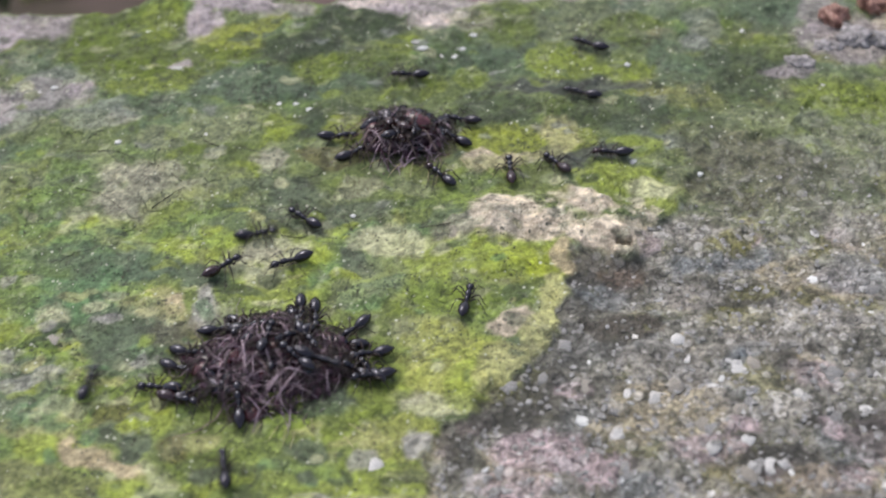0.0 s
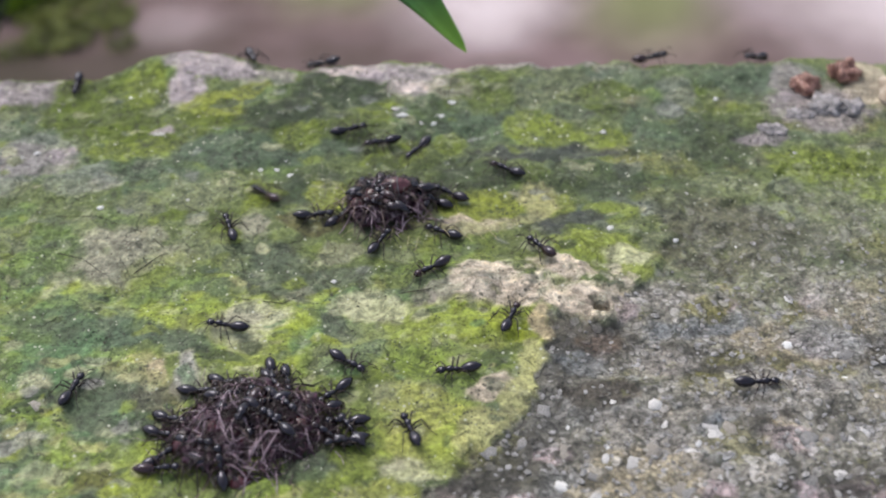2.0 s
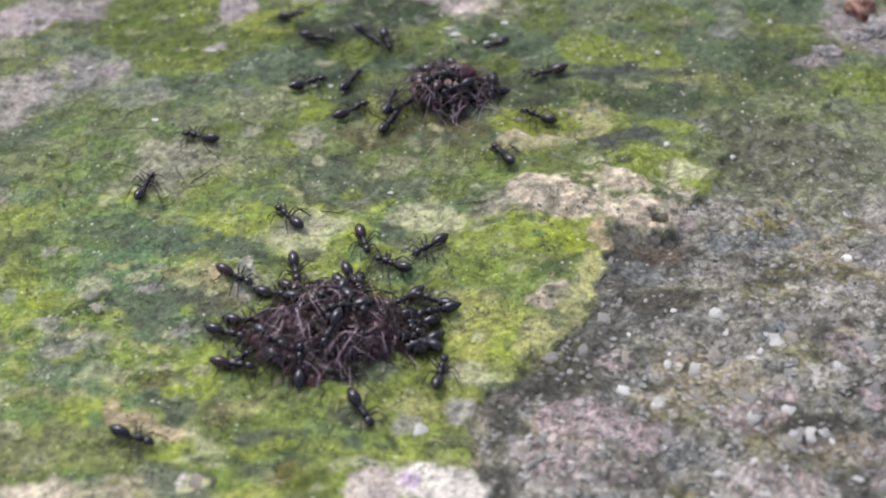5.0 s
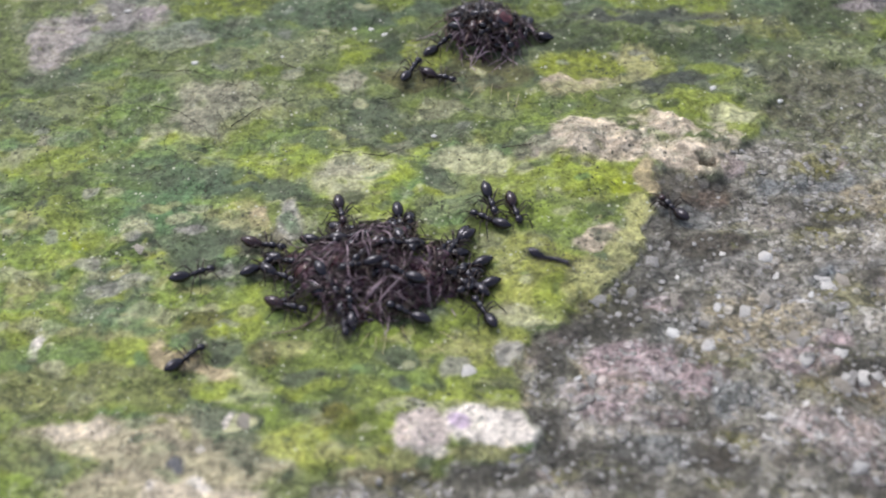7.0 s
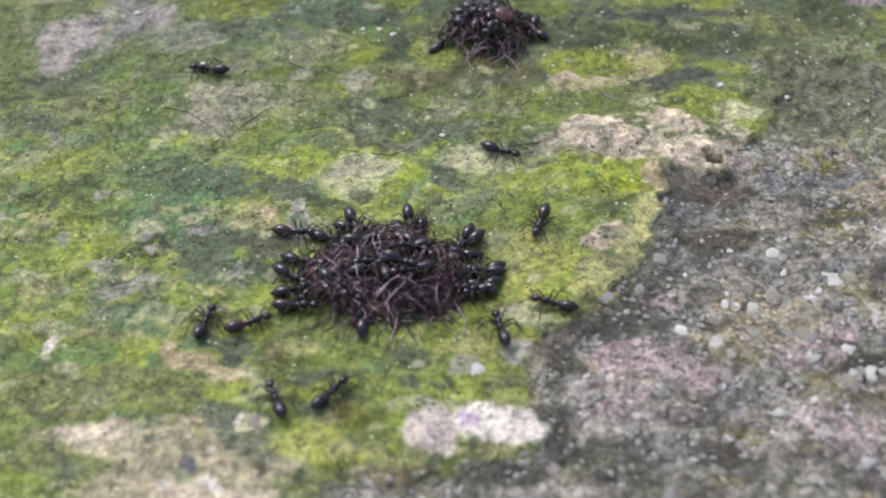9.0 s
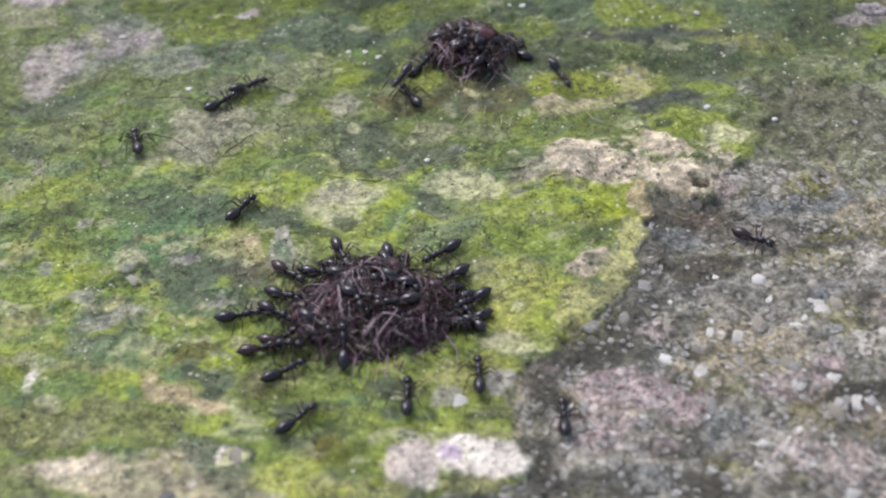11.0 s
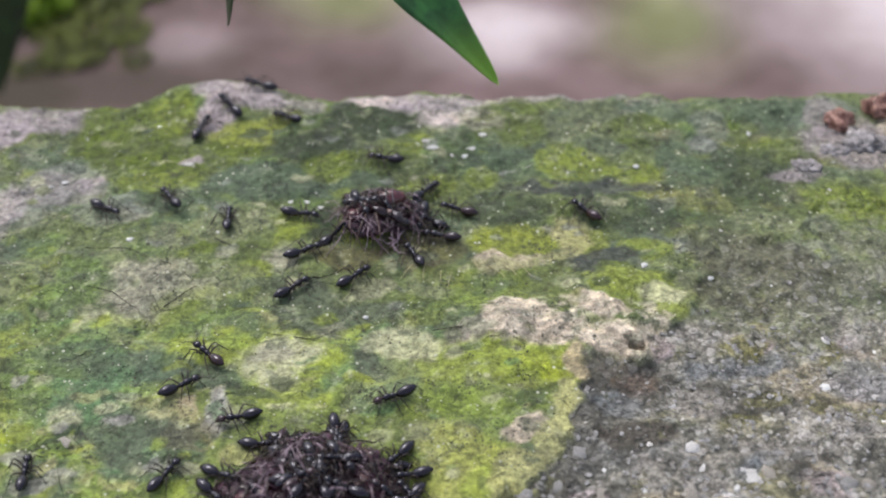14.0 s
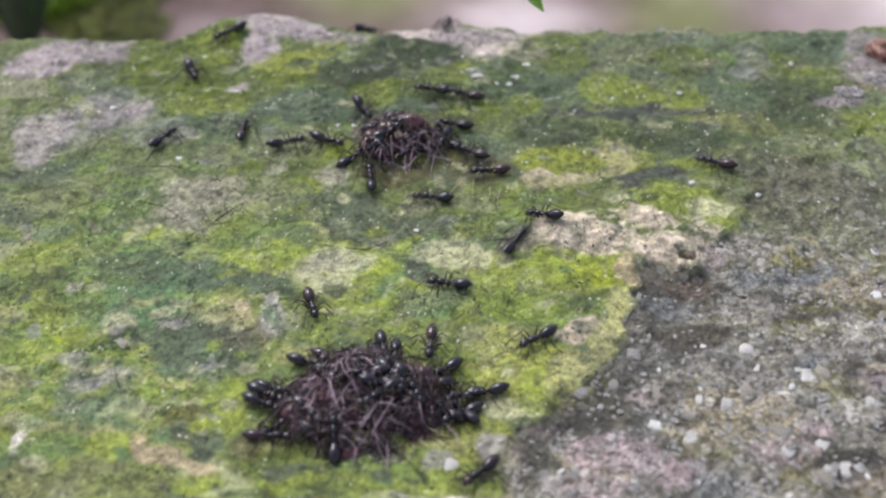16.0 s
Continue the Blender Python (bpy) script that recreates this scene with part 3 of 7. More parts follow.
grow("grass_lime", -7.34, -2.68, 0.67, 0.38, 0, 0.85)
grow("pale", -6.78, -2.07, 0.12, 0.18, 0, 0.6)
grow("grass_lime", -2.24, -1.05, 0.78, 0.43, 0, 0.8)
grow("olive", -3.03, -1.14, 0.47, 0.32, 0, 0.5)
grow("sallow_lime", -2.48, -2.27, 0.75, 0.74, 0, 0.8)
grow("pale", -2.63, -2.84, 0.48, 0.20, 0, 0.75)
grow("tan_grey", -3.00, -2.73, 0.29, 0.19, 0, 0.6)
grow("gold", -2.19, -2.56, 0.30, 0.44, 0, 0.7)
grow("moss", -3.37, -2.54, 0.37, 0.48, 0, 0.7)
grow("grass_lime", -1.94, -1.58, 0.38, 0.31, 0, 0.6)
grow("beige", -1.63, -1.49, 0.34, 0.19, 29, 0.9)
grow("deep", -1.61, -0.96, 0.22, 0.19, 0, 0.8)
grow("pale_lime", -1.07, -1.13, 0.25, 0.51, -12, 0.9)
grow("pale_lime", -1.25, -1.60, 0.26, 0.31, 0, 0.8)
grow("sallow", -1.50, -2.00, 0.38, 0.24, 0, 0.7)
grow("pale_lime", -1.81, -2.28, 0.30, 0.29, 0, 0.8)
grow("beige", -1.73, 0.55, 0.48, 0.39, 0, 0.95)
grow("beige", -1.16, 0.25, 0.53, 0.28, 0, 0.95)
grow("sand", -1.49, 0.10, 0.41, 0.16, 0, 0.7)
grow("beige", -0.46, 0.81, 0.39, 0.25, 0, 0.95)
grow("beige", -0.19, 0.07, 0.54, 0.28, 0, 0.95)
grow("sand", -0.61, 0.43, 0.50, 0.14, 0, 0.7)
grow("beige_pale", -0.83, -0.32, 0.21, 0.32, 0, 0.9)
grow("tan_grey", 0.16, -0.11, 0.28, 0.14, 0, 0.7)
grow("tan_light", -1.76, 0.91, 0.20, 0.12, 0, 0.8)
grow("tan_light", -0.45, 0.92, 0.20, 0.11, 0, 0.9)
grow("tan_light", -0.55, 0.08, 0.20, 0.12, 0, 0.9)
grow("tan_light", -1.73, 0.29, 0.25, 0.12, 0, 0.8)
grow("umber", -0.10, 0.12, 0.08, 0.09, 0, 0.8)
grow("grass_lime", -9.32, -1.78, 0.77, 0.43, 0, 0.85)
grow("grass_lime", -8.57, -2.41, 0.52, 0.31, 0, 0.7)
grow("lime", -8.82, -1.94, 0.38, 0.19, 0, 0.7)
grow("lime", -9.16, -3.07, 0.44, 0.26, 0, 0.9)
grow("grass", -9.12, -2.62, 0.52, 0.26, 0, 0.6)
grow("lime", -8.62, -1.45, 0.39, 0.22, 0, 0.7)
grow("teal", -8.02, -2.57, 0.49, 0.57, 0, 0.75)
grow("jade", -7.64, -3.02, 0.58, 0.26, 0, 0.7)
grow("slate_green", -8.14, -2.31, 0.27, 0.23, 0, 0.6)
grow("grey", -8.99, -1.51, 0.12, 0.18, 0, 0.7)
grow("deep", -7.85, -1.62, 0.35, 0.22, 0, 0.75)
grow("pale", -7.86, -1.25, 0.23, 0.16, 0, 0.85)
grow("sallow", -7.56, -1.78, 0.15, 0.15, 0, 0.5)
grow("jade", -7.34, -0.71, 0.60, 0.35, 0, 0.7)
grow("slate_green", -6.96, -1.67, 0.58, 0.50, 0, 0.75)
grow("sage_brown", -6.21, -1.56, 0.38, 0.29, 0, 0.7)
grow("lime", -6.86, -0.71, 0.48, 0.19, 0, 0.4)
grow("chalk", -8.80, -3.46, 0.08, 0.23, 7, 1)
grow("deep", -8.64, -3.78, 0.11, 0.09, 0, 0.5)
grow("lime", -7.62, -3.52, 0.47, 0.17, 0, 0.95)
grow("grass", -8.33, -3.55, 0.43, 0.23, 0, 0.8)
grow("grass", -9.04, -3.60, 0.29, 0.24, 0, 0.7)
grow("beige_pale", -6.97, -3.59, 0.38, 0.19, -24, 0.9)
grow("beige_pale", -6.44, -3.88, 0.28, 0.13, -36, 0.9)
grow("umber_green", -6.84, -3.01, 0.29, 0.20, 0, 0.7)
# a second dent, its dark likewise only in the pigment
grow("slate_green", -6.38, -3.48, 0.21, 0.25, 0, 0.95)
grow("slate_green", -6.66, -3.30, 0.22, 0.13, -36, 0.7)
grow("lime", -6.19, -3.01, 0.29, 0.31, 0, 0.95)
grow("lime", -6.40, -4.16, 0.32, 0.16, 0, 0.95)
grow("lime", -5.43, -4.13, 0.36, 0.13, 0, 0.95)
grow("olive", -5.68, -3.77, 0.42, 0.24, 0, 0.6)
grow("umber", -5.91, -3.54, 0.21, 0.19, 0, 0.5)
grow("grass", -5.83, -4.31, 0.21, 0.16, 0, 0.5)
grow("deep", -6.80, -4.25, 0.25, 0.08, -10, 0.8)
grow("slate_green", -5.38, -3.95, 0.24, 0.13, 0, 0.8)
grow("char", -8.05, -4.24, 0.07, 0.07, 0, 0.8)
grow("slate_green", -6.65, -4.36, 0.27, 0.11, 0, 0.6)
grow("grey_green", -6.47, -4.62, 0.41, 0.19, 0, 0.7)
grow("olive_dun", -8.18, -3.92, 1.19, 0.18, 0, 0.75)
grow("olive_dun", -8.46, -4.28, 0.97, 0.25, 0, 0.75)
grow("olive_dun", -7.08, -4.23, 0.41, 0.27, 0, 0.5)
grow("tan", -7.65, -4.88, 1.15, 0.30, 0, 0.9)
grow("tan", -6.71, -5.29, 1.25, 0.37, 0, 0.85)
grow("tan", -7.10, -5.69, 1.23, 0.28, 0, 0.85)
grow("tan_light", -8.01, -4.76, 0.41, 0.14, 0, 0.8)
grow("grass_dun", -8.59, -5.18, 0.47, 0.41, 0, 0.8)
grow("grass_lime", -8.65, -5.74, 0.39, 0.31, 0, 0.9)
grow("grass_dun", -8.14, -5.42, 0.33, 0.32, 0, 0.5)
grow("tan_light", -6.32, -5.73, 0.78, 0.16, 0, 0.7)
grow("deep", -7.63, -5.34, 0.13, 0.11, 0, 0.6)
grow("grey_green", -6.33, -4.71, 0.41, 0.22, 0, 0.7)
grow("grey_green", -5.81, -5.08, 0.46, 0.25, 0, 0.7)
grow("blue_grey", -6.74, -5.29, 0.11, 0.11, 0, 0.85)
grow("slate_green", -6.02, -4.68, 0.19, 0.16, 0, 0.9)
grow("pale", -6.05, -4.67, 0.15, 0.12, 0, 0.95)
grow("chalk", -6.15, -4.62, 0.05, 0.08, 0, 0.9)
grow("chalk", -6.52, -5.03, 0.06, 0.05, 0, 0.9)
grow("chalk", -6.48, -5.53, 0.12, 0.07, 0, 0.9)
grow("chalk", -6.95, -5.64, 0.07, 0.06, 0, 0.7)
# an ant's brownish shadow, put into the pigment
grow("shade_umber", -4.98, -4.61, 0.30, 0.19, 0, 0.4)
grow("sallow_lime", -5.22, -5.03, 0.60, 0.33, 0, 0.75)
grow("grass_dun", -5.29, -5.64, 0.52, 0.31, 0, 0.8)
grow("olive", -4.64, -4.70, 0.40, 0.20, 0, 0.6)
grow("pale", -4.60, -5.40, 0.14, 0.11, 0, 0.9)
grow("sallow", -4.82, -5.07, 0.26, 0.16, 0, 0.6)
grow("grass_lime", -4.59, -3.20, 0.43, 0.29, 0, 0.8)
grow("moss", -3.94, -3.29, 0.57, 0.29, 0, 0.7)
grow("lime", -3.23, -4.17, 0.59, 0.13, 0, 0.95)
grow("lime", -3.92, -4.21, 0.34, 0.14, 0, 0.9)
grow("sallow_lime", -3.02, -3.39, 0.49, 0.38, 0, 0.7)
grow("sallow", -3.52, -3.48, 0.35, 0.17, 0, 0.5)
grow("slate_green", -4.18, -3.60, 0.25, 0.20, 0, 0.9)
grow("slate_green", -4.25, -4.08, 0.14, 0.13, 0, 0.9)
grow("char", -3.09, -3.57, 0.05, 0.07, 0, 0.9)
grow("char", -3.20, -3.69, 0.06, 0.05, 0, 0.9)
grow("char", -3.37, -3.69, 0.04, 0.05, 0, 0.8)
grow("deep", -3.65, -3.99, 0.18, 0.05, -48, 0.8)
grow("deep", -2.96, -4.05, 0.34, 0.06, 6, 0.6)
grow("grey_pale", -2.78, -3.52, 0.20, 0.19, 0, 0.9)
grow("grey_pale", -3.46, -3.83, 0.18, 0.14, 0, 0.7)
grow("pinkish", -3.83, -4.78, 0.37, 0.29, 0, 0.95)
grow("chalk", -3.10, -4.69, 0.48, 0.27, 0, 1)
grow("violet", -3.43, -4.69, 0.13, 0.12, 0, 0.85)
grow("pale", -4.32, -4.44, 0.16, 0.12, 0, 0.6)
grow("grey_pale", -4.08, -4.43, 0.20, 0.12, 0, 0.8)
grow("chalk", -3.69, -5.07, 0.20, 0.08, 0, 0.7)
grow("sallow", -3.17, -5.06, 0.39, 0.10, 0, 0.7)
grow("sallow", -4.28, -5.15, 0.33, 0.16, 0, 0.5)
grow("brown", -4.01, -5.43, 0.78, 0.16, 0, 0.8)
grow("brown", -4.58, -5.71, 0.39, 0.16, 0, 0.6)
grow("char", -3.04, -5.35, 0.58, 0.16, 0, 0.85)
grow("char", -2.40, -4.85, 0.08, 0.35, 0, 0.9)
grow("grey", -2.53, -4.77, 0.16, 0.24, 0, 0.7)
grow("brown", -3.36, -5.70, 0.77, 0.19, 0, 0.6)
grow("char_brown", -0.24, -0.56, 0.64, 0.38, 0, 0.65)
grow("char_brown", -0.06, -1.58, 0.51, 0.31, 0, 0.85)
grow("char", -0.59, -0.99, 0.39, 0.43, -24, 0.7)
grow("char", -1.04, -1.91, 0.30, 0.50, -36, 0.7)
grow("char", -1.76, -2.86, 0.36, 0.56, -36, 0.7)
grow("slate", 0.43, -0.29, 0.56, 0.29, 0, 0.7)
grow("slate", 0.58, 0.34, 0.49, 0.24, 0, 0.7)
grow("umber", -0.08, -0.56, 0.32, 0.16, 0, 0.5)
grow("steel", 1.47, -0.29, 0.80, 0.20, 5, 0.75)
grow("lichen", 1.53, 0.08, 0.46, 0.21, 0, 0.8)
grow("lichen", 2.82, -0.18, 0.16, 0.34, 0, 0.8)
grow("lichen", 1.45, -1.48, 0.43, 0.23, 0, 0.8)
grow("lichen", 2.53, -1.06, 0.28, 0.28, 0, 0.6)
grow("lichen", 1.74, -0.91, 0.28, 0.17, 0, 0.6)
grow("steel", -0.36, -0.99, 0.39, 0.21, 0, 0.5)
grow("stone", 0.82, -1.02, 0.47, 0.32, 0, 0.5)
grow("steel_light", 3.17, -0.64, 0.55, 0.44, 0, 0.6)
grow("stone", 0.43, -2.24, 0.67, 0.49, 0, 0.5)
grow("stone", 2.03, -1.68, 0.91, 0.41, 0, 0.5)
grow("stone", 3.37, 0.27, 0.49, 0.24, 0, 0.5)
grow("dun", 2.22, 0.30, 0.57, 0.24, 0, 0.5)
grow("pink", -1.35, -3.61, 0.63, 0.31, 0, 0.85)
grow("pink", -1.66, -4.11, 0.48, 0.21, 0, 0.6)
grow("pink", -0.62, -3.88, 0.48, 0.20, 0, 0.65)
grow("sand", 0.26, -2.99, 0.78, 0.43, 0, 0.75)
grow("sand", -0.28, -3.38, 0.35, 0.24, 0, 0.7)
grow("pink", 0.73, -3.56, 0.48, 0.22, 0, 0.6)
grow("pink", 1.02, -4.62, 0.59, 0.30, 0, 0.5)
grow("char", -1.73, -5.13, 0.72, 0.37, 0, 0.7)
grow("char_brown", -0.55, -5.04, 0.39, 0.21, 0, 0.7)
grow("char", -0.95, -4.46, 0.47, 0.21, 0, 0.5)
grow("steel", -0.11, -4.19, 0.41, 0.16, 0, 0.6)
grow("stone", 0.62, -4.28, 0.47, 0.26, 0, 0.4)
grow("char", -1.81, -3.00, 0.36, 0.29, 0, 0.7)
grow("char", -0.41, -2.60, 0.43, 0.20, 0, 0.6)
grow("char", 0.45, -2.09, 0.37, 0.17, 0, 0.5)
grow("char", -2.26, -3.76, 0.21, 0.37, 0, 0.7)
grow("char", -1.25, -5.61, 0.77, 0.20, 0, 0.5)
grow("lichen", 0.79, -3.18, 0.07, 0.08, 0, 0.9)
grow("pinkish", -2.59, 5.53, 0.42, 0.22, 0, 0.9)
grow("pinkish", -3.94, 5.98, 0.55, 0.16, 0, 0.85)
grow("lilac", -3.30, 5.85, 0.40, 0.20, 0, 0.7)
grow("tan_grey", -2.10, 5.45, 0.40, 0.30, 0, 0.6)

scatter(300, ("deep", "slate_green", "sage", "moss", "pale", "grey", "teal"), -10.6, 2.0, 0.5, 6.2, 0.035, 0.11, 0.7, 5)
scatter(340, ("deep", "slate_green", "gold", "pale", "sallow", "teal", "jade", "bright"), -10.6, -1.4, -6.0, 0.8, 0.035, 0.10, 0.7, 6)
scatter(90, ("pale", "lime", "jade", "sallow", "grass_lime", "grey_pale"), -10.2, -5.8, -3.2, -0.6, 0.05, 0.15, 0.7, 8)
scatter(200, ("tan_light", "sand", "tan_light", "tan_grey"), -2.2, 0.5, 0.0, 0.95, 0.03, 0.09, 0.7, 7)


def frayed(x, y, seed):
    """Uneven noise of four sizes, about -1 to 1."""
    return 0.40 * swell(x, y, 0.5, seed) + 0.34 * swell(x, y, 0.22, seed + 1) + 0.28 * swell(x, y, 0.11, seed + 2) + 0.22 * swell(x, y, 0.055, seed + 3)


def laid(x, y, bare):
    """The pigment, and how far each place is filmed over or crusted."""
    wx, wy = ((p + q) / 2 for p, q in zip((x, y), warped(x, y)))
    ease = lambda v: v * v * (3 - 2 * v)
    edges = [frayed(x, y, 60 + 10 * k) for k in range(4)]
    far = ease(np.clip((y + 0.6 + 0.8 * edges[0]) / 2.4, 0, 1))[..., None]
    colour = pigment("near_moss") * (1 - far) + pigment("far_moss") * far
    colour = colour * (1 - bare[..., None]) + pigment("concrete") * bare[..., None]
    film, crust = np.zeros(x.shape), np.zeros(x.shape)
    for k, (kind, cx, cy, rx, ry, turn, strength) in enumerate(GROWTH):
        here = (np.abs(wx - cx) < 1.7 * max(rx, ry)) & (np.abs(wy - cy) < 1.7 * max(rx, ry))
        level = dab(wx[here], wy[here], cx, cy, rx, ry, turn) + 0.30 * edges[k % 4][here]
        mask = strength * ease(np.clip(level / 0.36 + 0.5, 0, 1))
        mask = mask * (0.4 + 0.6 * bare[here] if kind in STONY else 1 - 0.9 * bare[here] if kind not in ("lichen", "umber", "dun") else 1.0)
        colour[here] += (pigment(kind) - colour[here]) * mask[:, None]
        film[here] += ((kind in FILMED) - film[here]) * mask
        crust[here] += ((kind in CRUSTED) - crust[here]) * mask
    return colour, film, crust


def height_cm(x, y):
    """The ledge's surface, without its finest relief."""
    x, y = np.asarray(x, float), np.asarray(y, float)
    wx, wy = warped(x, y)
    bare = np.clip(bare_distance(wx, wy) / 0.12 + 0.5, 0, 1)
    z = 0.05 * swell(x, y, 2.3, 1) + 0.04 * swell(x, y, 0.8, 2) + 0.028 * swell(x, y, 0.33, 3)
    rock = patches(wx, wy, ROCKS)
    z = z + rock * (0.13 + 0.07 * swell(x, y, 0.28, 15) + 0.04 * swell(x, y, 0.13, 16)) + 0.045 * patches(wx, wy, CRUSTS)
    z = z - 0.07 * bare
    z = z - 0.55 * np.exp(-((x - 0.02) / 0.10) ** 4 - ((y + 0.0) / 0.055) ** 4)
    z = z + 0.16 * np.exp(-((x + 6.7) / 1.2) ** 2 - ((y - 6.3) / 0.8) ** 2)
    short = np.clip((y - (rim_cm(x) - 0.5)) / 0.5, 0, 1)
    return z - 0.17 * short ** 2.6 + 0.07 * short * swell(x, y, 0.4, 8)


def build_ledge():
    south, step = -9.0, 0.031
    xs = np.concatenate([np.arange(-13.5, -10.6, 0.1), np.arange(-10.6, 5.8, step), np.arange(5.8, 8.5, 0.1)])
    ts = np.concatenate([np.linspace(0, 0.18, 40, endpoint=False), np.linspace(0.18, 1, 410)])
    top = len(ts)
    gx = np.tile(xs, (top, 1))
    gy = south + (rim_cm(xs)[None, :] - south) * ts[:, None]
    gz = height_cm(gx, gy) + 0.03 * (0.5 - np.abs(swell(gx, gy, 0.42, 17))) + 0.026 * swell(gx, gy, 0.17, 11) + 0.014 * swell(gx, gy, 0.09, 12)
    rough = np.clip(bare_distance(gx, gy) / 0.1, 0, 1)
    gz += rough * (0.022 * np.maximum(0, swell(gx, gy, 0.14, 13)) + 0.012 * swell(gx, gy, 0.09, 14))
    wx, wy = warped(gx, gy)
    bare = np.clip(bare_distance(wx, wy) / 0.10 + 0.5 + 0.9 * frayed(gx, gy, 90), 0, 1) * np.clip(1.0 - 0.3 * (gy + 0.3) + 0.5 * frayed(gx, gy, 94), 0.0, 1.0)
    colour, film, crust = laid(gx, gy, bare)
    # drop of the far face
    drop = [(0.03, -0.12), (0.05, -0.5), (0.06, -1.5), (0.1, -5.0), (0.12, -25.0)]
    for out, down in drop:
        gx = np.vstack([gx, gx[top - 1]])
        gy = np.vstack([gy, gy[top - 1] + out])
        gz = np.vstack([gz, gz[top - 1] + down if down > -20 else np.full(len(xs), -25.0)])
    # and of the near face and the two ends
    margin = ((1, 0), (1, 1))
    gx, gy, gz = np.pad(gx, margin, "edge"), np.pad(gy, margin, "edge"), np.pad(gz, margin, "edge")
    gx[:, 0] -= 0.05
    gx[:, -1] += 0.05
    gy[0] -= 0.05
    gz[0], gz[:, 0], gz[:, -1] = -25.0, -25.0, -25.0
    rows, cols = gx.shape
    verts = np.stack([gx, gy, gz], -1).reshape(-1, 3) * CM
    i = np.arange(rows * cols).reshape(rows, cols)
    faces = np.stack([i[:-1, :-1], i[:-1, 1:], i[1:, 1:], i[1:, :-1]], -1).reshape(-1, 4)
    mesh = bpy.data.meshes.new("ledge")
    mesh.from_pydata(verts.tolist(), [], faces.tolist())
    mesh.polygons.foreach_set("use_smooth", np.ones(len(faces), bool))
    pad = lambda m: np.pad(np.vstack([m] + [m[-1:]] * len(drop)), margin, "edge").ravel()
    ones = np.ones(rows * cols)
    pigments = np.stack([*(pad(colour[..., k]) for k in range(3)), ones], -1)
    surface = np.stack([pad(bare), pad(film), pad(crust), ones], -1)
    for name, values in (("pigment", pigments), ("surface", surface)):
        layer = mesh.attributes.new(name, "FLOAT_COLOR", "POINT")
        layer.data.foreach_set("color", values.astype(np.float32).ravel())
    mesh.materials.append(LEDGE)
    ob = new("stone_ledge", mesh)
    return tagged(ob, "weathered stone ledge with green moss and bare gritty concrete", "ledge", kind="structure")


def ground_at(x, y):
    """Where a foot stands, in centimetres: on top, or down the far face."""
    rim = float(rim_cm(x))
    if y <= rim:
        return x, y, float(height_cm(x, y))
    return x, rim + 0.16, float(height_cm(x, rim)) - (y - rim)


ledge = build_ledge()

# ---- far ground behind the ledge ----
def spot(x, y, cx, cy, rx, ry):
    """A soft-edged stain on the paving."""
    return np.clip(1.35 - np.sqrt(((x - cx) / rx) ** 2 + ((y - cy) / ry) ** 2), 0, 1) ** 1.5


def build_ground():
    xs = np.concatenate([[-4000, -1500, -500, -150], np.linspace(-60, 60, 121), [150, 500, 1500, 4000]])
    ys = np.concatenate([[-4000, -1500, -500, -100, 0], np.linspace(25, 105, 81), [150, 500, 1500, 4000]])
    gx, gy = np.meshgrid(xs, ys)
    wx = gx + 0.8 * swell(gx, gy, 4, 51) + 0.5 * swell(gx, gy, 2, 52)
    wy = gy + 0.8 * swell(gx, gy, 4, 53) + 0.5 * swell(gx, gy, 2, 54)
    pale = np.maximum.reduce([spot(wx, wy, 0.0, 47, 4.6, 3.6), spot(wx, wy, 21, 50, 9, 9), spot(wx, wy, 10, 66, 12, 6), 0.22 * spot(wx, wy, -14, 60, 5, 4), 0.25 * spot(wx, wy, -15.5, 46, 2.5, 2)])
    green = np.maximum.reduce([0.8 * spot(wx, wy, 8.3, 48, 4.2, 5.5), 0.75 * spot(wx, wy, -8, 50, 4.5, 3.5), 0.6 * spot(wx, wy, 1, 57, 7, 3), 0.5 * spot(wx, wy, -6, 60, 6, 4)])
    dark = np.maximum.reduce([0.6 * spot(wx, wy, -19, 55, 7, 4), spot(wx, wy, -23, 42, 7, 4), 0.8 * spot(wx, wy, -24, 50, 7, 5), 0.8 * spot(wx, wy, -18, 42.5, 8, 4), 0.5 * spot(wx, wy, -7, 43, 5, 3), 0.5 * spot(wx, wy, -12, 52, 5, 4)])
    i = np.arange(gx.size).reshape(gx.shape)
    faces = np.stack([i[:-1, :-1], i[:-1, 1:], i[1:, 1:], i[1:, :-1]], -1).reshape(-1, 4)
    mesh = bpy.data.meshes.new("ground")
    mesh.from_pydata((np.stack([gx, gy, 0 * gx - 25], -1).reshape(-1, 3) * CM).tolist(), [], faces.tolist())
    layer = mesh.attributes.new("stain", "FLOAT_COLOR", "POINT")
    layer.data.foreach_set("color", np.stack([pale, green, dark, 1 + 0 * dark], -1).astype(np.float32).ravel())
    mesh.materials.append(GROUND)
    return tagged(new("ground", mesh), "worn pinkish paving with pale and mossy stains, below the ledge", "ground", kind="structure")


ground = build_ground()


# ---- grains in the concrete ----
def shard(seed):
    """An angular grain, about one unit in half-width."""
    rng = random.Random(seed)
    bm = bmesh.new()
    for _ in range(15):
        d = Vector((rng.gauss(0, 1), rng.gauss(0, 1), rng.gauss(0, 1))).normalized() * rng.uniform(0.85, 1.1)
        bm.verts.new((d.x, d.y, d.z * 0.7))
    hull = bmesh.ops.convex_hull(bm, input=bm.verts)
    bmesh.ops.delete(bm, geom=[v for v in hull["geom_interior"] if isinstance(v, bmesh.types.BMVert)], context="VERTS")
    return bm


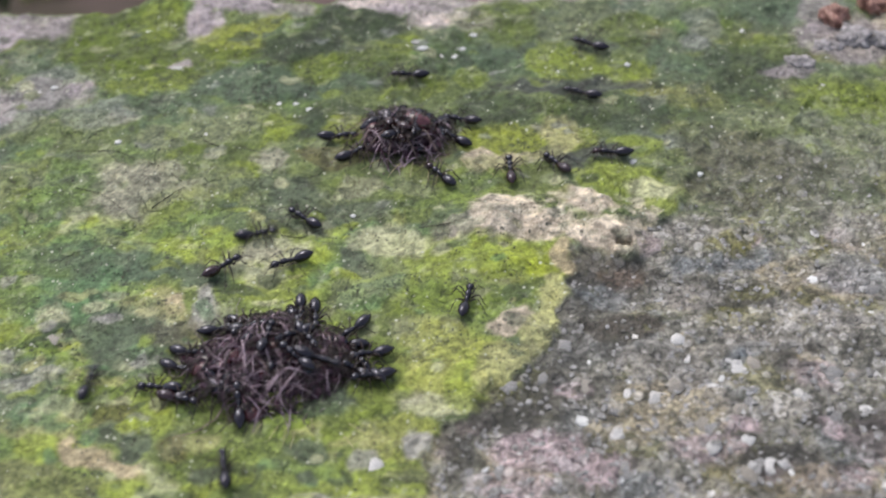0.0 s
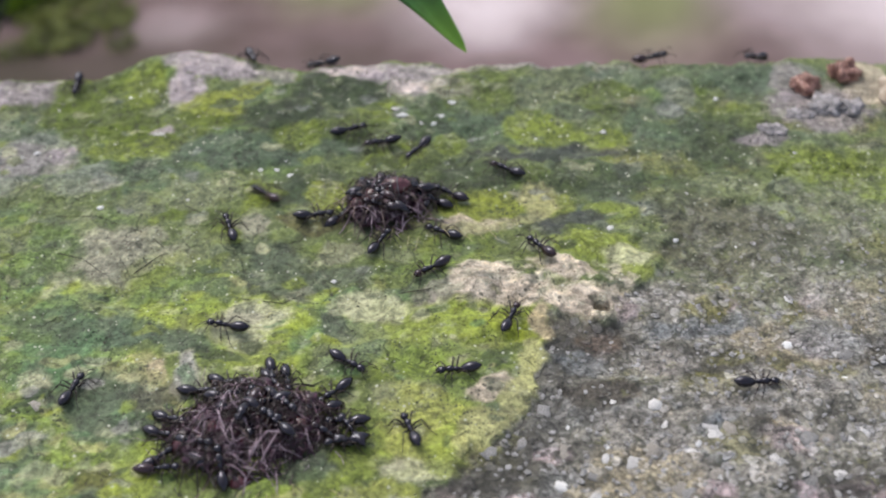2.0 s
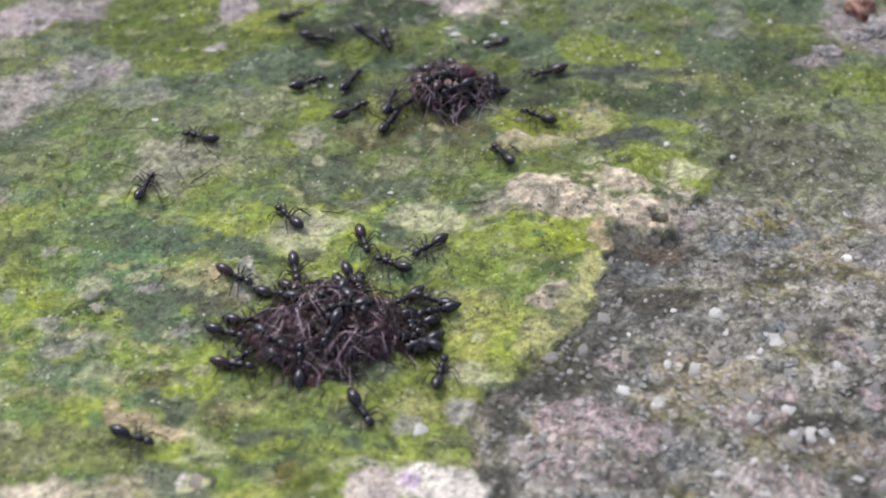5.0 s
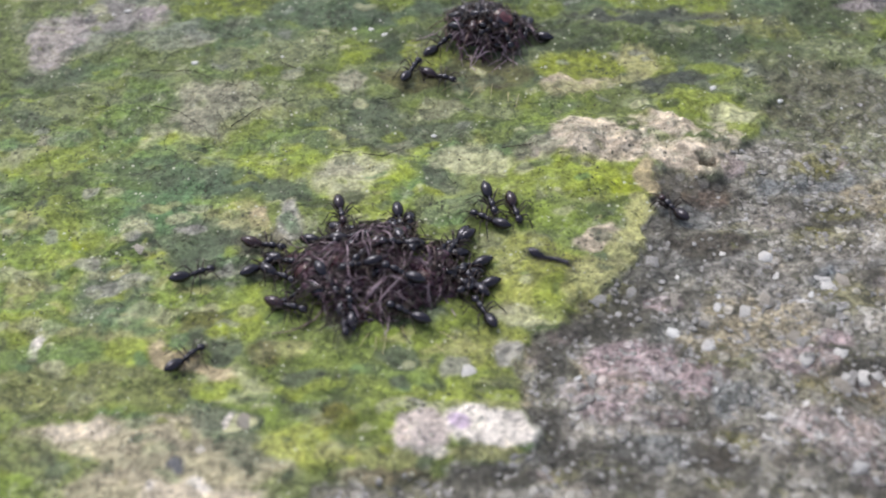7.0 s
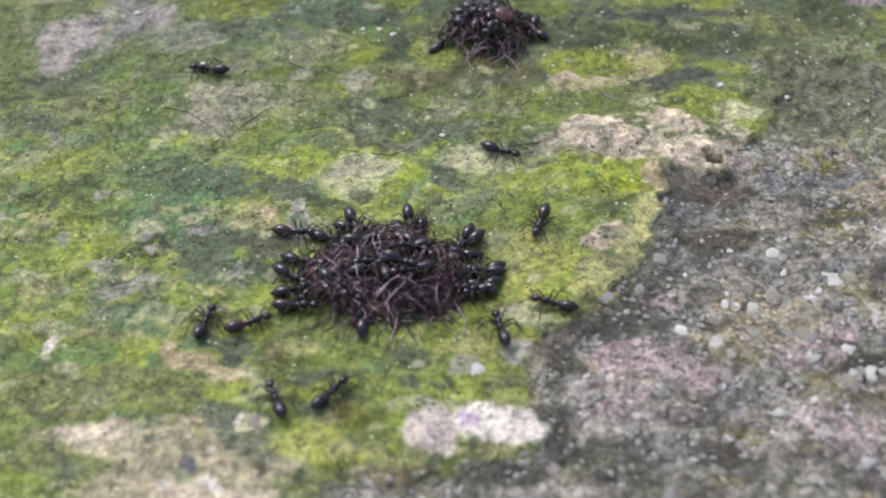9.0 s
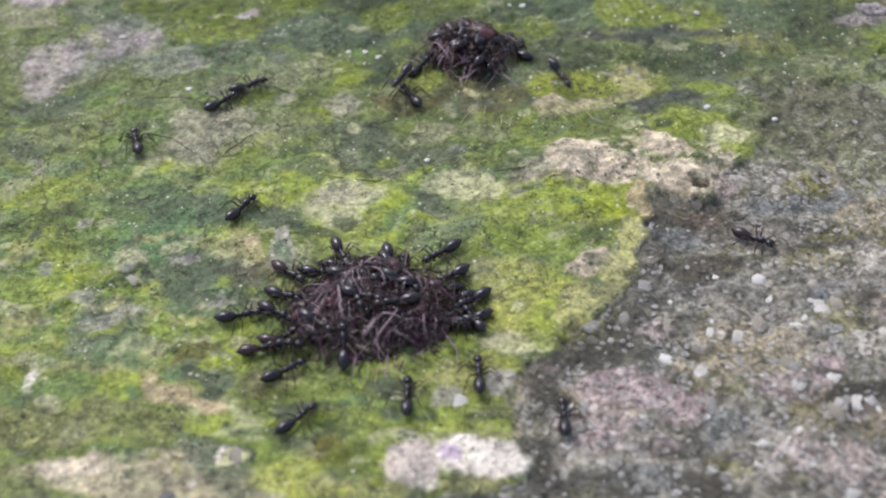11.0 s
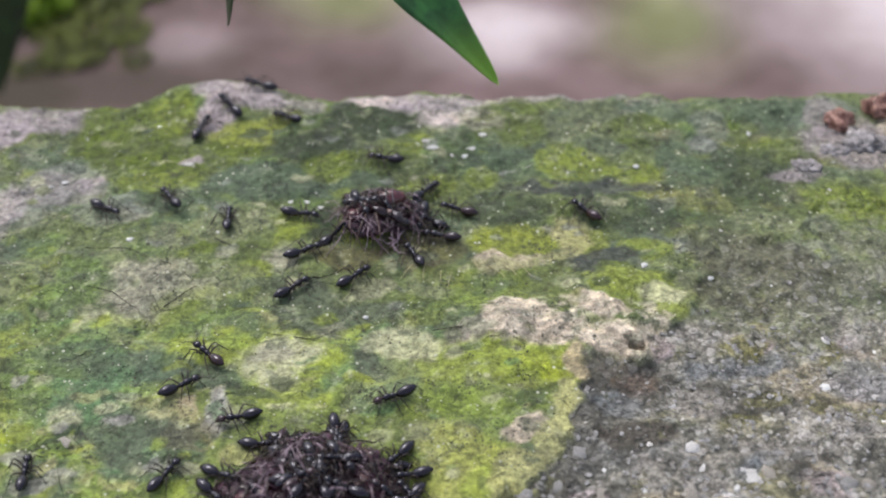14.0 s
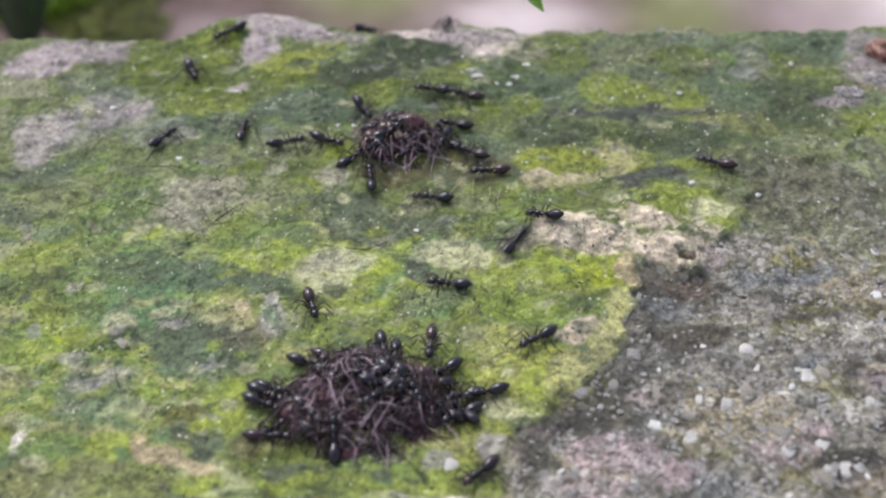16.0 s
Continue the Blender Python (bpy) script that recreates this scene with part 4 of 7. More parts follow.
GRAINS = [shard(k) for k in range(5)]
GRAIN_MESHES = []
for material in (STONE, STONE_GREY, STONE_BEIGE, CHALK):
    for shape in GRAINS:
        mesh = bpy.data.meshes.new("pebble")
        shape.to_mesh(mesh)
        mesh.polygons.foreach_set("use_smooth", np.ones(len(mesh.polygons), bool))
        mesh.materials.append(material)
        GRAIN_MESHES.append(mesh)
for shape in GRAINS:
    shape.free()


def pebble(x, y, size, kind, turn=0.0, long=1.3, sink=0.1, rise=0.55, name="pebble"):
    """One grain set in the ledge; size is its half-width in centimetres."""
    z = float(height_cm(x, y)) - sink * size
    at = Matrix.Translation((x * CM, y * CM, z * CM)) @ Matrix.Rotation(radians(turn), 4, "Z") @ Matrix.Diagonal((size * CM * long, size * CM, size * rise * CM, 1))
    return place(name, GRAIN_MESHES[kind * 5 + random.randrange(5)], ledge, at=at)


# grains that stand out: x, y, half-width, kind, turn, length
for row in [(2.58, -0.73, 0.10, 3, 10, 1.2), (1.05, -1.31, 0.075, 0, 35, 1.9), (3.21, -1.44, 0.085, 3, 0, 1.4), (1.0, -2.62, 0.10, 2, -20, 1.5), (-0.78, -3.16, 0.12, 3, 15, 1.25),
            (1.54, -3.85, 0.15, 0, 30, 1.4), (-2.33, -4.32, 0.08, 3, -10, 1.8), (0.42, -2.55, 0.08, 0, 0, 1.1), (0.18, -2.78, 0.10, 0, 10, 1.5), (0.25, -4.45, 0.11, 0, 0, 1.4),
            (0.75, -4.3, 0.11, 0, 40, 1.3), (1.1, -5.2, 0.12, 0, 0, 1.5)]:
    pebble(*row)
for row in [(0.17, -2.78, 0.105, 0, -15, 1.29), (0.49, -2.59, 0.094, 1, -8, 1.00), (-0.38, -3.38, 0.103, 0, -1, 1.09), (0.34, -4.20, 0.081, 2, 6, 1.00), (0.19, -4.74, 0.119, 0, 13, 1.00), (-1.30, -5.09, 0.085, 1, -10, 1.00), (0.78, -4.79, 0.097, 0, -3, 1.02), (1.19, -3.99, 0.176, 2, 4, 1.00), (0.03, -1.78, 0.098, 0, 11, 1.06), (0.43, -2.09, 0.086, 1, -12, 1.02), (1.30, -2.18, 0.096, 0, -5, 1.21), (-0.73, -4.39, 0.067, 2, 2, 1.00), (-1.60, -3.68, 0.092, 0, 9, 1.06)]:
    pebble(*row)
for row in [(3.35, -0.93, 0.138, 1, -14, 1.02), (0.57, -1.80, 0.123, 0, -7, 1.05), (1.51, -2.24, 0.142, 2, 0, 1.15), (0.39, -1.01, 0.086, 0, 7, 1.00), (1.34, -0.74, 0.079, 1, 14, 1.00), (0.68, -2.15, 0.097, 0, -9, 1.00), (2.77, -2.45, 0.118, 2, -2, 1.00), (2.16, -1.43, 0.085, 0, 5, 1.00), (3.47, -0.38, 0.104, 1, 12, 1.00), (2.06, -2.81, 0.102, 0, -11, 1.00), (0.44, -2.60, 0.151, 2, -4, 1.07), (0.16, -2.80, 0.129, 0, 3, 1.13), (1.77, -1.93, 0.089, 1, 10, 1.02), (3.82, -0.94, 0.102, 0, -13, 1.00)]:
    pebble(*row)
for row in [(0.31, 1.75, 0.055, 3, 60, 1.3), (1.27, 1.53, 0.06, 3, 20, 1.4), (-5.64, 4.19, 0.05, 3, 0, 1.1), (-3.89, 0.69, 0.045, 3, 0, 1.2), (2.44, 5.12, 0.065, 3, 0, 1.1), (0.43, 4.19, 0.065, 3, 0, 1.0),
            (-7.63, 2.38, 0.055, 3, 40, 1.3), (-8.95, 3.9, 0.05, 3, 0, 1.4)]:
    pebble(*row, sink=0.0)
for row in [(-2.92, 4.77, 0.068, 3, 0, 1.6), (-2.27, 4.74, 0.055, 3, 0, 1.3), (-2.39, 4.54, 0.05, 3, 30, 1.2), (-2.08, 5.13, 0.06, 3, 0, 1.5), (-2.0, 4.73, 0.045, 3, 0, 1.3), (-3.16, 5.37, 0.06, 3, 0, 1.4),
            (-3.01, 5.2, 0.06, 0, 0, 1.6), (-5.62, 4.0, 0.055, 3, 0, 1.1), (-5.21, 3.35, 0.05, 3, 0, 1.1), (-4.94, 3.33, 0.05, 3, 0, 1.2), (-4.71, 3.18, 0.05, 3, 20, 1.3), (-4.41, 5.11, 0.055, 0, 0, 1.3)]:
    pebble(*row, sink=0.0, rise=0.35)
for row in [(-8.7, 3.8, 0.045, 3, 50, 1.2), (-8.55, 3.98, 0.04, 3, 0, 1.2), (-9.15, 3.75, 0.035, 0, 0, 1.2), (-3.2, 4.85, 0.055, 3, 0, 1.3), (-7.0, 4.35, 0.06, 0, 0, 2.2), (0.15, 3.3, 0.06, 0, 0, 1.5), (-2.6, 4.55, 0.05, 0, 0, 1.3), (-2.35, 4.75, 0.05, 0, 0, 1.2), (-3.05, 4.95, 0.06, 0, 0, 1.6)]:
    pebble(*row, sink=0.0)
for row in [(-7.82, -1.66, 0.13, 2, 0, 1.25), (-3.46, -3.84, 0.17, 0, 0, 1.15), (-6.03, -4.66, 0.17, 2, 0, 1.15), (-2.36, -4.32, 0.13, 3, -10, 1.6)]:
    pebble(*row, sink=0.15)
random.seed(4)
made = 0
while made < 235:
    x, y = random.uniform(-5.0, 4.2), random.uniform(-6.2, 0.3)
    if bare_distance(x, y) < 0.12 or random.random() > (0.35 if y > -1.6 else 1.0):
        continue
    if random.random() < float(patches(x, y, DARK_FILM)) * 0.8:
        continue
    kind = random.choices((0, 1, 2, 3), (4, 5, 3, 0.5))[0]
    size = random.choice((0.045, 0.055, 0.065, 0.08, 0.10, 0.12)) * random.uniform(0.75, 1.2)
    pebble(x, y, size, kind, random.uniform(0, 180), random.uniform(1.0, 1.7), random.uniform(0.02, 0.2), 0.4)
    made += 1
made = 0
while made < 26:
    x, y = random.uniform(-9, 4.2), random.uniform(1.2, 5.6)
    pebble(x, y, random.uniform(0.02, 0.04), random.choice((0, 3)), random.uniform(0, 180), 1.2, 0.1)
    made += 1


def sand(name, count, low, high, material, where, label):
    """The smaller grains, joined."""
    base = bmesh.new()
    bmesh.ops.create_icosphere(base, subdivisions=1, radius=1.0)
    shape = np.array([v.co[:] for v in base.verts])
    tri = np.array([[v.index for v in f.verts] for f in base.faces])
    base.free()
    verts, faces = [], []
    rng = np.random.default_rng(9)
    while len(verts) < count:
        x, y = rng.uniform(-10.5, 5.5), rng.uniform(-6.2, 5.6)
        if not where(x, y, rng):
            continue
        size = rng.uniform(low, high)
        spin = rng.uniform(0, 6.3)
        own = shape * (1 + rng.uniform(-0.3, 0.3, (len(shape), 1))) * (size * rng.uniform(1, 1.6), size, size * 0.4)
        c, s = math.cos(spin), math.sin(spin)
        own = own @ np.array([[c, s, 0], [-s, c, 0], [0, 0, 1]]) + (x, y, float(height_cm(x, y)) + 0.002)
        faces.append(tri + len(verts) * len(shape))
        verts.append(own)
    mesh = bpy.data.meshes.new(name)
    mesh.from_pydata((np.concatenate(verts) * CM).tolist(), [], np.concatenate(faces).tolist())
    mesh.materials.append(material)
    ob = place(name, mesh, ledge)
    return tagged(ob, label, kind="stuff")


sand("grit", 2200, 0.02, 0.048, STONE_GREY, lambda x, y, r: bare_distance(x, y) > 0.05 and y < r.uniform(-2.5, 2.5) and r.random() > 0.8 * float(patches(x, y, DARK_FILM)), "small grey grit")
sand("pale_grit", 1300, 0.016, 0.042, STONE, lambda x, y, r: bare_distance(x, y) > 0.05 and y < r.uniform(-2.5, 2.5) and r.random() > 0.8 * float(patches(x, y, DARK_FILM)), "small pale grit")
# added dark specks stand in for small dark pits in the moss
sand("dark_crumb", 420, 0.008, 0.02, TWIG, lambda x, y, r: bare_distance(x, y) < 0.1, "tiny dark specks on the moss")
sand("crumb", 110, 0.007, 0.016, CHALK, lambda x, y, r: bare_distance(x, y) < 0, "tiny white crumbs")


# ---- husks at the far side of the ledge ----
def husk(x, y, size, turn):
    ob = thing("seed_husk", pose(x * CM, y * CM, float(height_cm(x, y)) * CM, 0, 0, turn), "split red-brown seed husk lying on the ledge", "husk", "husks on the ledge")
    for k in range(4):
        bm = lump(size * CM, 0.8, k + 3, 0.5, 3)
        for v in bm.verts:
            if v.co.y > 0.1 * size * CM:
                v.co.y = 0.1 * size * CM + (v.co.y - 0.1 * size * CM) * 0.25
        part("valve", bm, HUSK, ob, at=pose(0.25 * size * CM * math.cos(k * 1.7), 0.4 * size * CM * math.sin(k * 1.7), 0.62 * size * CM, 20 * k, 15, 95 * k))
    return ob


husk(4.0, 5.3, 0.2, 0)
husk(4.75, 5.6, 0.21, 70)
chaff = thing("pale_chaff", pose(5.35 * CM, 4.9 * CM, float(height_cm(5.35, 4.9)) * CM), "pale papery chaff on the ledge", "chaff")
for k, (dx, dy, turn) in enumerate(((0, 0, 10), (0.28, -0.25, 60), (0.1, 0.3, -30))):
    part("flake", lump(0.22 * CM, 0.25, 20 + k, 0.6, 2), SCALE_PALE, chaff, at=pose(dx * CM, dy * CM, 0.08 * CM, 14, 8, turn))
for x, y, size in ((3.25, 4.15, 0.2), (4.4, 4.75, 0.36), (3.8, 4.55, 0.2)):
    clump = thing("fluff_clump", pose(x * CM, y * CM, float(height_cm(x, y)) * CM), "grey fluffy debris on the ledge", "debris", "fluff on the ledge")
    for k in range(5):
        part("tuft", lump(size * 0.5 * CM, 0.3, 30 + k, 1.3, 3), FLUFF, clump, at=pose(random.uniform(-1, 1) * size * 0.7 * CM, random.uniform(-1, 1) * size * 0.3 * CM, 0.03 * CM, 0, 0, 70 * k))


# ---- thin stems lying on the moss ----
def stem(points, radius=0.009):
    bm = bmesh.new()
    tube(bm, [(x * CM, y * CM, (float(height_cm(x, y)) + 0.02) * CM) for x, y in points], [radius * CM * f for f in np.linspace(1, 0.5, len(points))], 5)
    ob = part("twig", bm, TWIG)
    return tagged(ob, "thin dark dry twig lying on the moss", "twig", "twigs on the moss")


for points in [((-7.1, 1.9), (-6.8, 1.75), (-6.5, 1.45)), ((-7.3, 2.0), (-7.6, 2.15), (-8.3, 2.2)), ((-6.9, 0.95), (-6.6, 1.25), (-6.45, 1.35)), ((-2.9, 0.35), (-2.6, 0.42), (-2.45, 0.4)),
               ((-6.3, 2.4), (-6.0, 2.2), (-5.75, 2.25)), ((-5.3, 0.35), (-4.6, 0.2), (-4.3, 0.45)),
               ((-8.1, 1.4), (-7.7, 1.25), (-7.3, 0.9))]:
    stem(points)


# ---- leaves ----
def leaf(name, base, tip, width, bend, label, material=LEAF, lean=0.0, sway=0.0):
    """A pointed blade with a folded midrib, from base to tip, in centimetres."""
    base, tip = Vector(base), Vector(tip)
    ahead = (base - tip)
    length = ahead.length
    turn = ahead.to_track_quat("X", "Z").to_matrix().to_4x4()
    bm = bmesh.new()
    rows, across = 22, 8
    layers = []
    for side in (1, -1):
        grid = []
        for i in range(rows + 1):
            u = i / rows
            half = width * (math.sin(math.pi * min(1, u * 0.62)) ** 1.2) + 0.055 * math.sqrt(min(1, 16 * u)) * (1 - 0.5 * u)
            half *= 1 + 0.05 * math.sin(13 * u + 1)
            arch = bend * (4 * u * (1 - u))
            grid.append([bm.verts.new(Vector((u * length, half * w + sway * math.sin(2.6 * u), arch + 0.32 * half * abs(w) + side * 0.008 - 0.02 * math.sin(9 * u + 3 * w) * half)) * CM)
                         for w in (2 * k / across - 1 for k in range(across + 1))])
        layers.append(grid)
    for grid, flip in zip(layers, (False, True)):
        for i in range(rows):
            for k in range(across):
                quad = [grid[i][k], grid[i + 1][k], grid[i + 1][k + 1], grid[i][k + 1]]
                bm.faces.new(quad if flip else quad[::-1])
    rim = [*[(i, 0) for i in range(rows + 1)], *[(rows, k) for k in range(1, across + 1)], *[(i, across) for i in range(rows - 1, -1, -1)], *[(0, k) for k in range(across - 1, 0, -1)]]
    for a, b in zip(rim, rim[1:] + rim[:1]):
        bm.faces.new((layers[0][a[0]][a[1]], layers[0][b[0]][b[1]], layers[1][b[0]][b[1]], layers[1][a[0]][a[1]]))
    bmesh.ops.recalc_face_normals(bm, faces=bm.faces)
    bm.transform(turn @ Matrix.Rotation(radians(lean), 4, "X"))
    return bm, Matrix.Translation(tip * CM)


def hanging_leaf(base, tip, width, bend, label, material=LEAF, lean=0.0, sway=0.2):
    ob = thing("hanging_leaf", Matrix.Translation(Vector(tip) * CM), label, "leaf", "leaves over the ledge")
    bm, _ = leaf("blade", base, tip, width, bend, label, material, lean, sway)
    part("blade", bm, material, ob)
    bm = bmesh.new()
    a, b = Vector(base) - Vector(tip), Vector(tip) * 0
    steps = [a.lerp(b, u) * CM for u in (-0.5, -0.35, -0.2, -0.1, -0.04, 0.02)]
    tube(bm, steps, [0.06 * CM, 0.05 * CM, 0.035 * CM, 0.025 * CM, 0.015 * CM, 0.006 * CM], 6)
    part("stalk", bm, LEAF_DARK, ob)
    return ob


hanging_leaf((-4.3, 6.1, 3.9), (-1.82, 5.0, 1.07), 0.52, 0.12, "pointed dark green leaf hanging over the ledge", LEAF, -25, 0.08)
hanging_leaf((-6.34, 6.4, 4.3), (-6.26, 5.6, 1.86), 0.9, 0.05, "narrow dark green leaf tip hanging behind the ledge", LEAF_DARK, 90)
hanging_leaf((-18.6, 29.0, -6.0), (-19.0, 28.0, -15.4), 3.0, 0.2, "broad dark green leaf hanging beside the ledge", LEAF_DARK, 90)
# ---- things on the far ground ----

def weed(x, y, z, size, count, material, seed, label, high=0.3):
    """A low plant of many small pointed leaves on thin stalks."""
    rng = random.Random(seed)
    ob = thing("weed", pose(x * CM, y * CM, z * CM), label, "plant", "weeds on the far ground")
    leaves, stalks = bmesh.new(), bmesh.new()
    for _ in range(count):
        a, lift, reach = rng.uniform(0, 6.3), rng.uniform(0.05, high), size * math.sqrt(rng.uniform(0.02, 1.0))
        tip = Vector((reach * math.cos(a), reach * math.sin(a), size * lift))
        tube(stalks, [(0, 0, 0), tip * 0.5 * CM + Vector((0, 0, 0.02 * size * CM)), tip * CM], [0.06 * CM, 0.05 * CM, 0.03 * CM], 4)
        bm = lump(size * 0.1 * CM, 0.12, rng.random() * 9, 0.3, 1)
        bm.transform(Matrix.Translation(tip * CM) @ Euler((rng.uniform(-0.7, 0.7), rng.uniform(-0.7, 0.7), a)).to_matrix().to_4x4() @ Matrix.Diagonal((1.9, 1, 1, 1)))
        mesh = bpy.data.meshes.new("leaf")
        bm.to_mesh(mesh)
        bm.free()
        leaves.from_mesh(mesh)
        bpy.data.meshes.remove(mesh)
    tagged(part("stalk", stalks, TWIG, ob), "thin dark stalks", kind="stuff")
    tagged(part("foliage", leaves, material, ob), label, kind="stuff")
    return ob


OLIVE_LEAF = leaf_material("olive leaf", (0.072, 0.092, 0.010), (0.15, 0.175, 0.018))
for x, y, size, count, seed in ((-21.4, 45.2, 1.7, 150, 1), (-19.4, 46.9, 1.5, 110, 4), (-22.6, 47.6, 1.7, 140, 5), (-20.4, 49.6, 1.8, 150, 6),
                                (-18.6, 51.5, 1.5, 90, 8), (-23.4, 44.0, 1.0, 60, 9), (-18.2, 44.6, 0.9, 40, 10), (-21.8, 52, 1.5, 90, 11)):
    weed(x, y, -25, size, count, OLIVE_LEAF, seed, "low olive-green weed on dark soil", 0.22)
weed(-25.2, 50.5, -25, 3.2, 500, LEAF_FRESH, 2, "bright yellow-green weed on dark soil", 0.5)


# ---- ants ----
def ant_proto(name, label, spread=1.0, droop=0.0):
    """A black worker ant, 6.4 mm long, facing +x, its feet at z = 0."""
    s = 1.08 * MM
    ob = thing(name, pose(0, 0, -0.05), label, "ant")
    bm = bmesh.new()
    egg(bm, (0, 0, 0), (1.45 * s, 0.77 * s, 0.72 * s), 14, 16, lambda u: (1 - 0.5 * max(0, -u) ** 2.5) * (1 + 0.014 * math.sin(11 * u)), 8)
    part("gaster", bm, SHELL, ob, at=pose(-1.95 * s, 0, (1.05 - droop) * s))
    bm = bmesh.new()
    egg(bm, (0, 0, 0), (0.24 * s, 0.2 * s, 0.34 * s), 6, 8)
    part("petiole", bm, SHELL, ob, at=pose(-0.5 * s, 0, 0.95 * s))
    bm = bmesh.new()
    egg(bm, (0.75 * s, 0, 0.12 * s), (0.66 * s, 0.46 * s, 0.46 * s), 8, 10)
    egg(bm, (-0.02 * s, 0, -0.02 * s), (0.54 * s, 0.36 * s, 0.38 * s), 8, 10, None, -8)
    part("thorax", bm, SHELL, ob, at=pose(0, 0, 1.02 * s))
    head = bmesh.new()
    egg(head, (0, 0, 0), (0.66 * s, 0.56 * s, 0.46 * s), 9, 12, lambda u: 1 - 0.18 * max(0, u), 14)
    head = part("head", head, SHELL, ob, at=pose(1.98 * s, 0, 1.1 * s))
    for side in (1, -1):
        bm = bmesh.new()
        egg(bm, (0, 0, 0), (0.15 * s, 0.06 * s, 0.12 * s), 5, 8)
        part("eye", bm, EYE, head, at=pose(0.1 * s, side * 0.5 * s, 0.12 * s))
        bm = bmesh.new()
        tube(bm, [(0, 0, 0), (0.24 * s, 0.03 * side * s, -0.04 * s), (0.4 * s, -0.12 * side * s, -0.08 * s)], [0.09 * s, 0.07 * s, 0.02 * s], 5)
        part("mandible", bm, LIMB, head, at=pose(0.52 * s, side * 0.2 * s, -0.2 * s))
        bm = bmesh.new()
        tube(bm, [(0, 0, 0), (0.35 * s, 0.42 * side * s, 0.3 * s), (0.6 * s, 0.8 * side * s, 0.38 * s), (0.95 * s, 0.95 * side * s, 0.12 * s), (1.5 * s, 1.02 * side * s, -0.4 * s)],
             [0.05 * s, 0.05 * s, 0.06 * s, 0.06 * s, 0.05 * s], 5)
        part("antenna", bm, LIMB, head, at=pose(0.36 * s, side * 0.2 * s, 0.18 * s))
        for hip, knee, ankle, toe in (((1.0, 0.3, 0.85), (0.75, 0.95, 0.75), (1.35, 1.65, -0.55), (1.75, 1.95, -0.83)),
                                      ((0.45, 0.3, 0.82), (0.05, 1.3, 0.85), (-0.05, 2.15, -0.5), (-0.15, 2.55, -0.8)),
                                      ((-0.05, 0.28, 0.82), (-0.85, 1.15, 0.9), (-1.8, 2.0, -0.5), (-2.3, 2.3, -0.8))):
            bm = bmesh.new()
            out = lambda p: (p[0] * s, p[1] * side * s * spread, p[2] * s)
            mid = tuple(0.5 * k for k in knee)
            tube(bm, [(0, 0, 0), out((0.12 * knee[0], 0.2, -0.08)), out((mid[0], mid[1], mid[2] + 0.08)), out(knee), out(tuple(0.5 * (a + b) for a, b in zip(knee, ankle))), out(ankle), out(toe)],
                 [0.12 * s, 0.13 * s, 0.12 * s, 0.075 * s, 0.075 * s, 0.05 * s, 0.035 * s], 6)
            part("leg", bm, LIMB, ob, at=pose(hip[0] * s, side * hip[1] * s, hip[2] * s))
    return ob


WALKER = "glossy black ant walking over the mossy ledge"
HEAP_ANT = "glossy black ant tugging at the carcass in the heap"
first = ant_proto("ant", WALKER)
tagged(first, group="ants on the ledge")
walkers = [first] + [copy_thing(first, pose(0, 0, -0.05)) for _ in range(38)]
crouched = ant_proto("ant", HEAP_ANT, 0.85, 0.1)
tagged(crouched, group="ants on the heaps")


# ---- the two carcasses under the ants ----
LOBES = ((-0.36, -0.10, 0.68, 0.9), (0.40, 0.06, 0.62, 0.85), (-0.02, 0.26, 0.60, 1.0), (0.05, -0.24, 0.50, 0.7))


def dome(x, y, radius, flat):
    """The height of a heap's lumpy top over its middle, in centimetres."""
    return max(flat * high * math.sqrt(max(0.0, 1 - ((x / radius - cx) ** 2 + (y / radius - cy) ** 2) / (size * size))) for cx, cy, size, high in LOBES)


def threads(count, radius, flat, length, seed, thick=0.009, lift=0.1):
    """Bent legs and bristles, tangled over a heap and hanging over its edge."""
    rng = random.Random(seed)
    bm = bmesh.new()
    for _ in range(count):
        a, r = rng.uniform(0, 2 * math.pi), radius * math.sqrt(rng.random())
        x, y, way, turn = r * math.cos(a), 0.8 * r * math.sin(a), rng.uniform(0, 2 * math.pi), rng.gauss(0, 0.38)
        long, arch, knee, steps = length * rng.uniform(0.5, 1.25), lift * rng.uniform(0.1, 1.0), rng.choice((2, 3)), []
        for k in range(7):
            steps.append(Vector((x, y, max(0.02, dome(x, y, radius * 1.08, flat) + arch * math.sin(math.pi * k / 6) + rng.uniform(-0.012, 0.012)))))
            x, y = x + long / 6 * math.cos(way), y + long / 6 * math.sin(way)
            way += turn * (2.4 if k == knee else 0.15) + rng.gauss(0, 0.07)
        w = thick * rng.uniform(0.7, 1.4)
        tube(bm, [q * CM for q in steps], [w * CM * f for f in (1.2, 1.1, 1, 0.9, 0.8, 0.65, 0.4)], 5)
    return bm


def tangles(heap, rows):
    for count, radius, top, length, seed, thick, material, label in rows:
        tagged(part("tangle", threads(count, radius, top, length, seed, thick), material, heap), label, kind="stuff")


def limbs(heap, count, radius, top, length, seed):
    """Larger bent legs that lie over the heap, one by one."""
    for k in range(count):
        bm = threads(1, radius, top, length, seed * 100 + k, 0.0095, 0.22)
        part("limb", bm, STRAW if k % 8 == 0 else BRISTLE, heap, "pale straw-coloured limb" if k % 8 == 0 else "")


